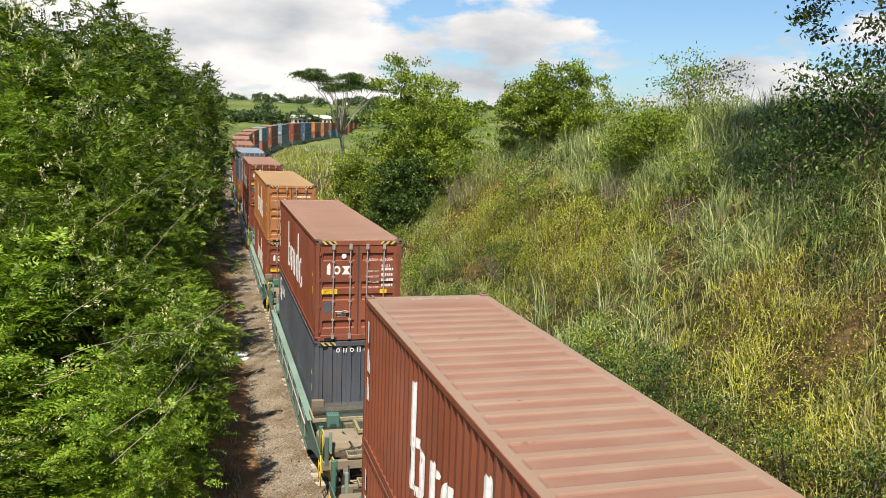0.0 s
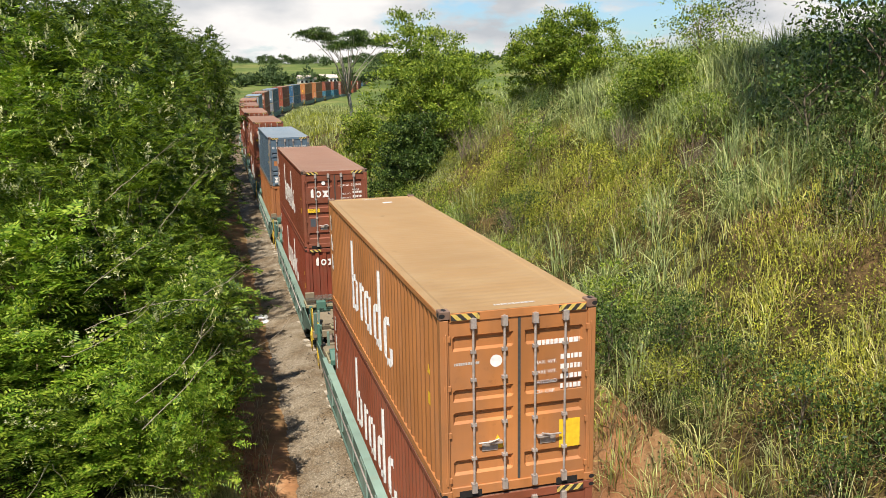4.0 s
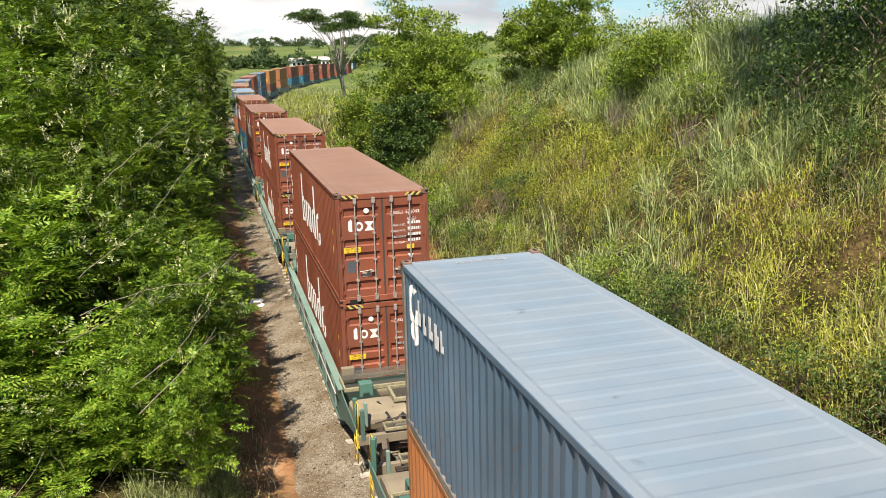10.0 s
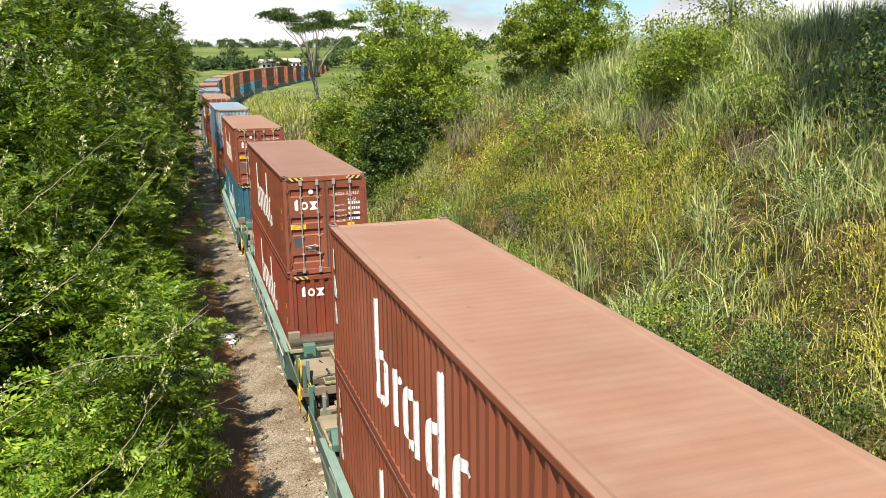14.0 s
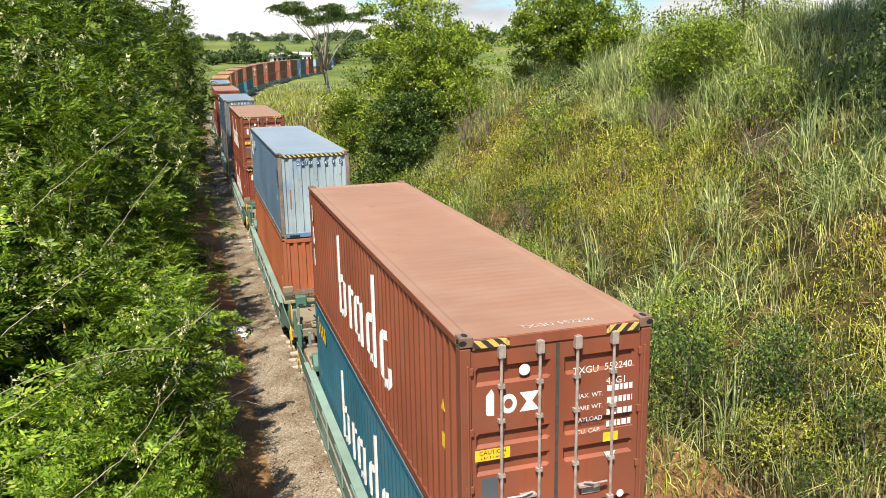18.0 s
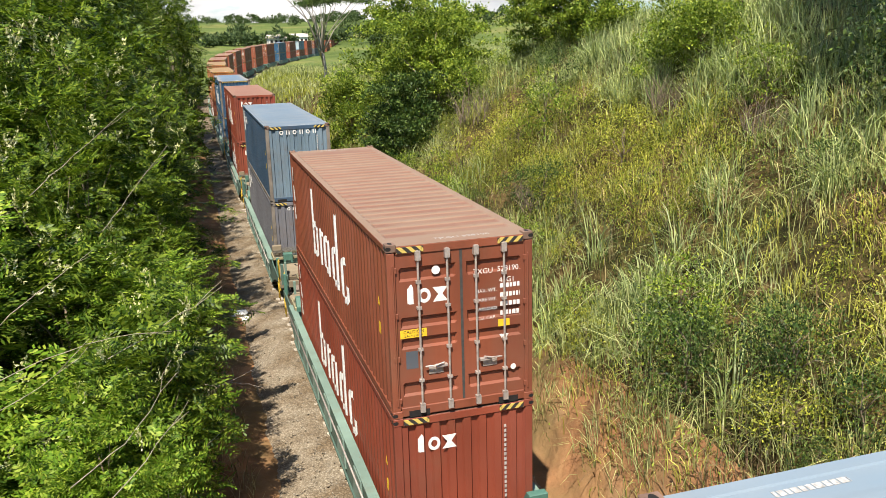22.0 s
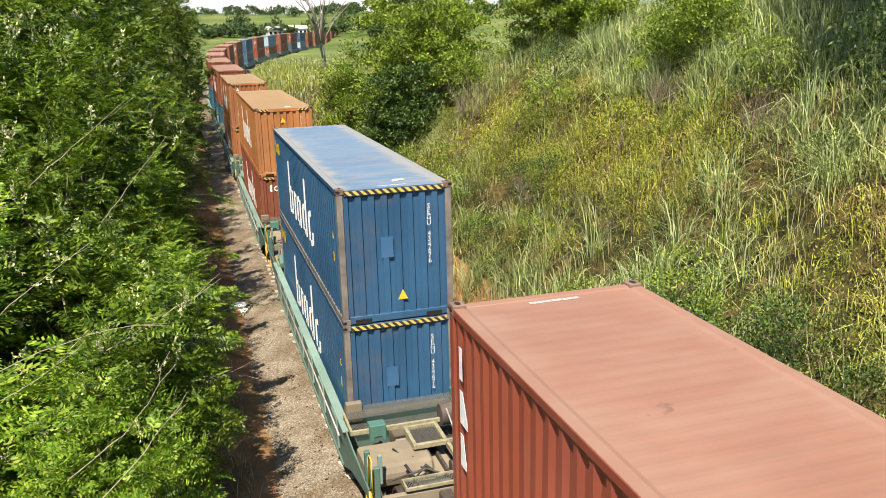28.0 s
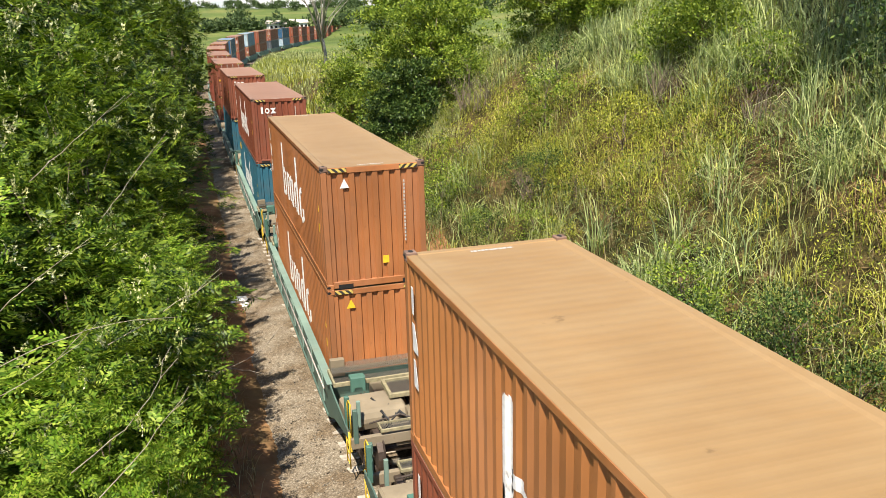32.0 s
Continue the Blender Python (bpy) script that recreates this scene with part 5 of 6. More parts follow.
M_GRASS_Y = leaf_mat("yellowing_grass", (0.18, 0.18, 0.028), (0.39, 0.40, 0.075), (0.60, 0.57, 0.18), 0.36, 0.5)
M_DRY = leaf_mat("dry_straw", (0.10, 0.07, 0.035), (0.32, 0.25, 0.13), (0.58, 0.49, 0.30), 0.2, 0.6)
M_DEAD = leaf_mat("dead_brown_grass", (0.06, 0.034, 0.02), (0.17, 0.105, 0.058), (0.33, 0.225, 0.13), 0.15, 0.7)
M_BLOSSOM = leaf_mat("pale_blossom", (0.45, 0.45, 0.22), (0.62, 0.60, 0.36), (0.78, 0.76, 0.55), 0.4, 0.6)
# far crowns, their colours lightened to stand for haze in the distance
M_FAR_HAZED = leaf_mat("far_tree_leaves", (0.040, 0.070, 0.028), (0.068, 0.108, 0.042), (0.11, 0.155, 0.06), 0.2, 0.7)
M_BARK = plain("grey_brown_bark", (0.17, 0.13, 0.09), 0.9, vary=0.4, grain=6)
M_TWIG = plain("pale_dry_twig", (0.30, 0.25, 0.185), 0.85, vary=0.3, grain=8)


def unit(v):
    return v / np.maximum(np.linalg.norm(v, axis=-1, keepdims=True), 1e-9)


def diamonds(base, way, side, length, width):
    """Leaves: a folded diamond each. base, way, side (n, 3); length, width (n,)."""
    l, w = length[:, None], width[:, None]
    mid = base + way * l * 0.45
    v = np.stack([base, mid + side * w * 0.5, base + way * l, mid - side * w * 0.5], 1)
    return v.reshape(-1, 3)


def quad_rows(n):
    return np.arange(n * 4).reshape(n, 4)


def fern_fronds(rng, p, way, length, pairs=9, leaf=0.075, width=0.024):
    """Feathery leaves: a row of leaflets on each side of a drooping stalk."""
    n = len(p)
    up = np.array([0, 0, 1.0])
    side = unit(np.cross(way, up) + 0.25 * rng.randn(n, 3))
    out = []
    for i in range(pairs):
        t = (i + 0.6) / pairs
        base = p + way * (length * t)[:, None]
        base[:, 2] -= length * 0.28 * t * t
        size = leaf * (0.55 + 0.6 * math.sin(math.pi * min(1.0, t * 0.9 + 0.1)))
        for sg in (1, -1):
            d = unit(side * sg + way * 0.45 + 0.12 * rng.randn(n, 3) - up * 0.18)
            out.append(diamonds(base, d, way, size * (0.8 + 0.4 * rng.rand(n)), np.full(n, width)))
    return np.concatenate(out)


def broad_leaves(rng, p, away, size, spread=0.8):
    n = len(p)
    way = unit(away + spread * rng.randn(n, 3))
    side = unit(np.cross(way, np.array([0, 0, 1.0]) + 0.55 * rng.randn(n, 3)))
    s = size * (0.6 + 0.8 * rng.rand(n))
    return diamonds(p, way, side, s, s * 0.5)


def blob_points(rng, n, blobs, shell=0.55):
    """Points in a heap of uneven ellipsoids, mostly near their skins, and the way outwards."""
    blobs = np.array(blobs, float)
    vol = (blobs[:, 3] * blobs[:, 3] * blobs[:, 4]) ** 0.67
    k = rng.choice(len(blobs), n, p=vol / vol.sum())
    d = unit(rng.randn(n, 3))
    d[:, 2] = np.where(d[:, 2] < -0.35, -d[:, 2], d[:, 2])
    r = (shell + (1.08 - shell) * rng.rand(n) ** 0.6)
    lump = 1 + 0.22 * np.sin(d[:, 0] * 5 + k) * np.sin(d[:, 1] * 6 + 2 * k) + 0.15 * np.sin(d[:, 2] * 9 + k * 3)
    sc = np.stack([blobs[k, 3], blobs[k, 3], blobs[k, 4]], -1)
    return blobs[k, :3] + d * sc * (r * lump)[:, None], unit(d / sc)


def crown_blobs(rng, height, radius, low=0.25, count=9):
    """Clumps of a crown, from low * height to the top."""
    out = []
    for i in range(count):
        t = (i + 0.5) / count
        z = height * (low + (0.93 - low) * t)
        reach = radius * (0.75 * math.sin(math.pi * (0.18 + 0.72 * t)) + 0.1)
        a = i * 2.4 + rng.uniform(-0.5, 0.5)
        rr = radius * rng.uniform(0.34, 0.55)
        out.append((reach * 0.75 * math.cos(a), reach * 0.75 * math.sin(a), z, rr, rr * rng.uniform(0.6, 0.9)))
    out.append((0, 0, height * 0.6, radius * 0.6, height * 0.28))
    return out


def stems(rng, height, radius, blobs, thick):
    """Trunk and limbs that reach into the clumps."""
    g = Geo()
    bend = [(rng.uniform(-0.1, 0.1) * i * 0.3, rng.uniform(-0.1, 0.1) * i * 0.3, height * 0.75 * i / 5) for i in range(6)]
    bend[0] = (0, 0, -0.4)
    g.tube(bend, thick, 8, thick * 0.35)
    for b in blobs:
        a = bend[min(4, 1 + int(4 * b[2] / height * 0.7))]
        mid = ((a[0] + b[0]) / 2, (a[1] + b[1]) / 2, (a[2] + b[2]) / 2 + 0.1 * radius)
        g.tube([a, mid, b[:3]], thick * 0.45, 6, thick * 0.12)
    return g.mesh("trunk", smooth=True)


def make_tree(name, label, category, seed, height, radius, clumps, per, leaf, material, kind="broad", low=0.25, count=9, thick=0.12, blossom=0, group="", spread=0.3):
    """A plant whose crown is made of sprays of leaves, with gaps between the sprays."""
    rng = np.random.RandomState(seed)
    t = tagged(empty(name), label, category, group)
    blobs = crown_blobs(rng, height, radius, low, count)
    c, out = blob_points(rng, clumps, blobs, 0.45 if kind != "broad" else 0.66)
    n = clumps * per
    o = np.repeat(out, per, 0)
    if kind in ("fern", "coarse", "pinnate"):
        p = np.repeat(c, per, 0) + rng.randn(n, 3) * np.array([spread, spread, spread * 0.35]) * 0.5
        way = unit(o * np.array([1, 1, 0.35]) + 0.75 * rng.randn(n, 3) * np.array([1, 1, 0.28]) + np.array([0, 0, 0.22]))
        ln = leaf * (0.65 + 0.7 * rng.rand(n))
        if kind == "pinnate":
            v = fern_fronds(rng, p, way, ln, 5, leaf * 0.34, leaf * 0.14)
        elif kind == "fern":
            v = fern_fronds(rng, p, way, ln, 10, leaf * 0.24, leaf * 0.085)
        else:
            v = fern_fronds(rng, p, way, ln, 6, leaf * 0.30, leaf * 0.125)
    else:
        p = np.repeat(c, per, 0) + rng.randn(n, 3) * np.array([spread, spread, spread * 0.55])
        v = broad_leaves(rng, p, o * 0.6 + np.array([0, 0, 0.15]), leaf, 0.9)
    part("crown", quads_mesh("crown", v, quad_rows(len(v) // 4), material), None, t)
    part("trunk", stems(rng, height, radius, blobs, thick), M_BARK, t)
    if blossom:
        bp, bo = blob_points(rng, blossom, blobs, 1.02)
        bp = bp + bo * 0.16 + np.array([0, 0, 0.10])
        spikes, m = 5, 13
        sp = np.repeat(bp, spikes, 0) + rng.randn(blossom * spikes, 3) * 0.07
        way = unit(np.repeat(bo, spikes, 0) * 0.5 + np.array([0, 0, 0.5]) + 0.7 * rng.randn(blossom * spikes, 3))
        q = np.repeat(sp, m, 0) + np.repeat(way, m, 0) * (0.24 * rng.rand(blossom * spikes * m))[:, None] + 0.012 * rng.randn(blossom * spikes * m, 3)
        v = broad_leaves(rng, q, np.repeat(way, m, 0), 0.062)
        part("blossom", quads_mesh("blossom", v, quad_rows(len(v) // 4), M_BLOSSOM), None, t, "clusters of pale cream blossom")
    return t


class Kinds:
    """Models that are set out as copies; the first use takes the model itself."""

    def __init__(self, models):
        self.models, self.used = models, set()

    def put(self, i, x, y, turn, scale=1.0, lift=0.0, squash=1.0):
        ob = self.models[i % len(self.models)]
        m = pose(x, y, float(land(x, y)) + lift, 0, 0, turn)
        if i % len(self.models) in self.used:
            ob = copy_thing(ob, m)
        else:
            self.used.add(i % len(self.models))
            ob.matrix_basis = m
        ob.scale = (scale, scale, scale * squash)
        return ob


# the thicket along the near side of the line
HEDGE = "tall feathery green acacia-like tree in a trackside thicket"
fine = Kinds([make_tree("thicket_tree", "feathery bright green thicket tree with pale blossom", "tree", 100 + i, 5.2, 1.9, 108, 7, 0.48, M_FRESH if i == 1 else M_FERN, "fern", 0.12, 11, 0.05, 15, "thicket beside the line", 0.4) for i in range(4)])
coarse = Kinds([make_tree("thicket_tree", HEDGE, "tree", 120 + i, 9.0, 2.7, 140, 7, 0.66, M_FERN_SHADED, "coarse", 0.1, 15, 0.11, 6, "thicket beside the line", 0.55) for i in range(4)])
distant = Kinds([make_tree("thicket_tree", HEDGE, "tree", 140 + i, 9.0, 2.9, 90, 7, 1.0, M_FERN_SHADED, "coarse", 0.1, 13, 0.11, 0, "thicket beside the line", 0.6) for i in range(3)])
edging = Kinds([make_tree("thicket_tree", "leaning feathery green tree over the bare edge of the ballast", "tree", 160 + i, 5.2, 1.9, 205, 7, 0.48, M_FERN if i else M_FRESH, "fern", 0.36, 10, 0.05, 8, "thicket beside the line", 0.4) for i in range(3)])
near_edge = Kinds([make_tree("thicket_tree", "fresh green pinnate-leaved thicket tree with cream blossom", "tree", 170 + i, 5.2, 1.9, 150, 7, 0.50, M_FERN if i else M_FRESH, "pinnate", 0.12, 11, 0.05, 13, "thicket beside the line", 0.4) for i in range(2)])
hanging = Kinds([make_tree("thicket_tree", "slender pinnate-leaved tree hanging over the grass beside the ballast", "tree", 190 + i, 5.2, 1.9, 135, 7, 0.52, M_FERN if i else M_FRESH, "pinnate", 0.40, 10, 0.05, 12, "thicket beside the line", 0.4) for i in range(2)])
hedge_rng = random.Random(31)


def thicket():
    n, y = 0, 14.7
    # near bushes, their tops climbing away from the bridge
    while y < 31:
        top = np.interp(y, [14.6, 17, 20, 24, 28, 31], [2.6, 4.2, 6.6, 9.2, 11.0, 11.8])
        x = -0.75 + hedge_rng.uniform(-0.4, 0.3)
        first = True
        while x > -0.21 * (y + 7) - 2.0:
            h = (top + 0.3 * max(0.0, -x - 3)) * hedge_rng.uniform(0.82, 1.05) * ((0.95 if y < 21 else 0.58) if first else 1.0)
            base = float(land(x, y))
            s = (h - base) / 5.2
            w = hedge_rng.uniform(0.85, 1.15)
            s_xy = min(max(w, 0.75 * s), 1.35) * (0.72 if first else 1.0)
            if first and y < 16:
                x -= 1.2
                first = False
                continue
            (edging if first else near_edge if y < 19 else fine).put(n, x - ((0.55 if y < 22 else 0.8) if first else 0), y, hedge_rng.uniform(0, 360), s_xy, -0.2, s / s_xy)
            n += 1
            x -= hedge_rng.uniform(1.9, 2.5)
            first = False
        y += hedge_rng.uniform(1.9, 2.4)
    # slender trees whose crowns hang over the grass at the edge and shade the ballast
    for x, y, h, wide in ((-1.1, 14.7, 5.0, 0.66), (-1.8, 13.9, 4.3, 0.6), (-0.95, 16.2, 5.2, 0.62), (-1.0, 12.6, 4.0, 0.45)):
        s = (h - float(land(x, y))) / 5.2
        hanging.put(n, x, y, hedge_rng.uniform(0, 360), wide, -0.2, s / wide)
        n += 1
    n, y = 0, 31.0
    while y < 150:
        top = np.interp(y, [31, 40, 60, 80, 100, 150], [12.8, 15.2, 16.4, 15.6, 14.0, 12.0]) + float(grade(y))
        x = float(line_x(y)) - (4.6 if 54 < y < 95 else 5.4)
        for row in range(3 if y < 48 else 2):
            h = top * hedge_rng.uniform(0.86, 1.04) * ((0.58 if y < 50 else 0.80 if y < 95 else 0.66) if row == 0 else 0.98 if row == 1 and y < 50 else 1.0)
            base = float(land(x, y))
            s = (h - base) / 9.0
            s_xy = hedge_rng.uniform(0.85, 1.15) * (0.70 if row == 0 else 1.0)
            (coarse if y < 62 else distant).put(n, x + hedge_rng.uniform(-0.5, 0.5) - (0.2 if row == 0 else 0), y, hedge_rng.uniform(0, 360), s_xy, -0.2, s / s_xy)
            n += 1
            x -= 3.2 + (0.8 if row == 0 and 54 < y < 95 else 0.0)
        y += hedge_rng.uniform(2.8, 3.6) * (1.0 if y < 62 else 1.7)


thicket()


def near_plants():
    """Broad-leaved pinnate plants in front of the thicket, nearest the bridge."""
    kinds = Kinds([make_tree("leafy_plant", "fresh green pinnate-leaved plant with cream flower spikes", "plant", 180 + i, 2.2, 0.9, 44, 6, 0.42, M_FRESH, "pinnate", 0.15, 7, 0.03, 3, "plants in front of the thicket", 0.3) for i in range(2)])
    rng = random.Random(12)
    for n, (x, y, s) in enumerate(NEAR_PLANTS):
        kinds.put(n, x, y, rng.uniform(0, 360), s, -0.1, rng.uniform(0.9, 1.2))


NEAR_PLANTS = ((-3.9, 14.3, 0.75), (-2.6, 15.2, 1.0), (-2.9, 14.1, 0.5), (-4.9, 14.3, 0.9), (-5.6, 12.2, 0.6), (-4.6, 11.9, 0.45), (-1.7, 16.4, 1.0), (-3.3, 12.0, 0.4), (-1.0, 16.6, 1.1), (-0.85, 17.2, 1.05), (-0.85, 19.0, 1.05), (-0.9, 21.0, 1.0), (-2.3, 16.3, 1.3), (-3.6, 15.6, 1.2))
near_plants()


def twigs():
    """Long pale bare twigs that reach out of the thicket."""
    rng = random.Random(8)
    for a, m, b in (((-0.9, 16.4, 2.7), (0.55, 16.6, 3.0), (1.31, 16.7, 3.55)), ((-0.2, 16.4, 2.95), (0.45, 16.4, 2.9), (0.95, 16.5, 2.62)),
                    ((-3.07, 13.93, 4.5), (-1.78, 14.04, 4.86), (-0.4, 14.01, 4.91)),
                    ((-2.02, 12.35, 3.43), (-1.09, 12.7, 4.0), (-0.62, 13.05, 4.82)),
                    ((-3.19, 14.97, 5.01), (-2.38, 15.15, 5.61), (-1.66, 15.29, 6.02)),
                    ((-2.85, 17.3, 6.66), (-2.08, 17.54, 7.34), (-0.93, 17.97, 8.12)),
                    ((-1.67, 16.42, 6.06), (-1.14, 16.59, 6.65), (-0.39, 16.98, 7.46)),
                    ((-1.59, 14.16, 4.51), (-0.7, 14.27, 4.91), (0.27, 14.52, 5.48)),
                    ((-3.5, 13.49, 4.09), (-2.71, 13.53, 4.33), (-1.64, 13.81, 5.01)),
                    ((-1.86, 11.21, 3.29), (-1.02, 11.88, 3.84), (-0.41, 12.3, 4.46)),
                    ((-2.5, 14.8, 1.1), (-1.04, 14.6, 2.07), (0.1, 14.5, 2.9)), ((-2.34, 13.2, 1.3), (-1.6, 13.3, 1.04), (-0.75, 13.4, 0.6)),
                    ((-4.9, 13.2, 0.75), (-4.3, 13.2, 1.38), (-3.83, 13.3, 2.0)), ((-3.83, 13.2, 2.0), (-3.56, 13.2, 1.38), (-3.32, 13.3, 0.66)),
                    ((-3.1, 13.6, 0.7), (-2.5, 13.4, 1.5), (-2.2, 13.2, 1.9))):
        pts = []
        for k in range(9):
            t = k / 8
            bend = [2 * m[j] - (a[j] + b[j]) / 2 for j in range(3)]
            pts.append([a[j] * (1 - t) ** 2 + 2 * t * (1 - t) * bend[j] + b[j] * t * t + rng.uniform(-0.035, 0.035) for j in range(3)])
        g = Geo().tube(pts, 0.009, 6, 0.003)
        p, q = pts[6], pts[8]
        g.tube([p, [q[j] + (p[j] - q[j]) * 0.2 + rng.uniform(-0.12, 0.12) for j in range(3)]], 0.006, 5, 0.003)
        ob = new("bare_twig", g.mesh("bare_twig", smooth=True, mats=(M_TWIG,)))
        tagged(ob, "long pale bare twig reaching out of the thicket", "twig", "twigs of the thicket")


twigs()


def leafy_branches():
    """Thin drooping branches with a few feathery leaves, out over the ballast."""
    rng = np.random.RandomState(19)
    for a, b in (((-0.9, 20.5, 3.4), (1.2, 21.6, 2.6)), ((-1.0, 25.0, 3.0), (0.9, 26.5, 2.6)), ((-1.2, 15.5, 3.6), (0.5, 17.0, 3.3)), ((-0.9, 32.0, 3.5), (1.3, 33.0, 3.0))):
        t = tagged(empty("leafy_branch"), "thin drooping branch with feathery leaves above the ballast", "branch", "branches of the thicket")
        pts = [(a[0] + (b[0] - a[0]) * k / 6, a[1] + (b[1] - a[1]) * k / 6, a[2] + (b[2] - a[2]) * k / 6 + 0.3 * math.sin(math.pi * k / 6)) for k in range(7)]
        part("stem", Geo().tube(pts, 0.012, 6, 0.004).mesh("stem", smooth=True), M_TWIG, t)
        n = 26
        k = rng.uniform(2.2, 6, n)
        i = np.minimum(k.astype(int), 5)
        p = np.array(pts)[i] + (np.array(pts)[i + 1] - np.array(pts)[i]) * (k - i)[:, None]
        way = unit(np.array([[b[0] - a[0], b[1] - a[1], 0]]) * 0.25 + rng.randn(n, 3) * np.array([0.6, 0.6, 0.2]))
        v = fern_fronds(rng, p, way, 0.36 * (0.7 + 0.6 * rng.rand(n)), 6, 0.13, 0.055)
        part("leaves", quads_mesh("leaves", v, quad_rows(len(v) // 4), M_FERN), None, t)


leafy_branches()


def litter():
    """Pale rubbish lying beside the track."""
    m = plain("pale_plastic", (0.62, 0.62, 0.60), 0.5, vary=0.25, grain=9)
    rng = random.Random(9)
    for x, y, r in ((1.05, 30.6, 0.34), (1.25, 30.1, 0.18), (0.8, 31.3, 0.12), (0.65, 33.5, 0.15)):
        bm = bmesh.new()
        bmesh.ops.create_icosphere(bm, subdivisions=2, radius=r)
        for v in bm.verts:
            v.co *= rng.uniform(0.6, 1.2)
            v.co.z *= 0.45
        me = bpy.data.meshes.new("plastic_litter")
        bm.to_mesh(me)
        bm.free()
        me.materials.append(m)
        ob = new("plastic_litter", me)
        ob.matrix_basis = pose(x, y, -0.36 + r * 0.2)
        tagged(ob, "crumpled pale plastic rubbish beside the ballast", "litter", "rubbish beside the line")


litter()


# the grassy slope across the line
def blades(rng, x, y, height, width, lean, material, name, label, droop=0.5, heading=None):
    """Upright blades that arch over, outwards from their tuft where a heading is given; one island each."""
    n = len(x)
    z = land(x, y)
    root = np.stack([x, y, z - 0.05], -1)
    a = rng.rand(n) * 2 * np.pi if heading is None else heading + 0.7 * rng.randn(n)
    out = np.stack([np.cos(a), np.sin(a), np.zeros(n)], -1)
    side = np.stack([-np.sin(a), np.cos(a), np.zeros(n)], -1)
    a2 = rng.rand(n) * np.pi
    side = unit(side + 0.6 * np.stack([np.cos(a2), np.sin(a2), np.zeros(n)], -1))
    rows = []
    for t, wd in ((0, 0.8), (0.35, 1.0), (0.7, 0.75), (1.0, 0.08)):
        hz = height * (t - droop * lean * t ** 3)
        c = root + out * (height * lean * t * t)[:, None]
        c[:, 2] += hz
        rows += [c - side * (width * wd / 2)[:, None], c + side * (width * wd / 2)[:, None]]
    v = np.stack(rows, 1)
    f = np.array([(0, 1, 3, 2), (2, 3, 5, 4), (4, 5, 7, 6)])
    q = (np.arange(n)[:, None, None] * 8 + f[None]).reshape(-1, 4)
    ob = new(name, quads_mesh(name, v.reshape(-1, 3), q, material))
    return tagged(ob, label, "grass", kind="stuff")


def tufted(rng, tufts, per, y0, y1, u0, u1, spread, keep):
    """Places of blades in tufts on the slope."""
    ty = y0 + (y1 - y0) * rng.rand(tufts) ** 1.25
    tu = rng.uniform(u0, u1, tufts)
    ok = keep(tu, ty)
    ty, tu = ty[ok], tu[ok]
    n = len(ty)
    dy, du = rng.randn(n * per) * spread, rng.randn(n * per) * spread
    y, u = np.repeat(ty, per) + dy, np.repeat(tu, per) + du
    return line_x(y) + u, y, np.repeat(rng.rand(n), per), np.arctan2(dy, du)


def zone(u, y, what):
    """How far one sort of growth holds the slope at (u, y), 0 to 1: u from the line, y along it."""
    wu, wy = u + 1.6 * (fnoise(u * 0.5 + 3, y * 0.5) - 0.5), y + 4.0 * (fnoise(u * 0.4, y * 0.4 + 6) - 0.5)

    def spot(cu, cy, ru, ry):
        return np.clip(1.6 - 1.3 * np.hypot((wu - cu) / ru, (wy - cy) / ry), 0, 1)

    gold = np.maximum.reduce([spot(9.0, 24.0, 2.2, 7.5), spot(8.3, 12.4, 2.4, 4.0), spot(7.0, 8.6, 2.0, 3.0), spot(9.2, 34, 1.2, 4.0), spot(7.5, 31, 1.4, 3.5)])
    brown = np.maximum.reduce([spot(11.1, 19.9, 0.8, 1.4), spot(8.6, 14.8, 0.8, 1.2), spot(11.3, 25.0, 0.6, 1.8), spot(7.3, 14.0, 0.4, 0.6), spot(9.2, 21.5, 0.4, 1.0), spot(10.6, 32.0, 0.5, 1.2), spot(5.4, 17.0, 0.4, 1.5)])
    tuft = np.maximum.reduce([spot(8.9, 18.3, 0.7, 1.1), spot(10.7, 16.2, 1.2, 2.4), spot(5.6, 21, 1.6, 9)])
    if what == "yellow":
        return np.clip(gold - 0.7 * brown - 0.8 * tuft, 0, 1)
    if what == "tuft":
        return tuft
    if what == "dead":
        return brown
    return np.clip(np.maximum(0.85 - 0.9 * gold, tuft) - 0.8 * brown, 0, 1)


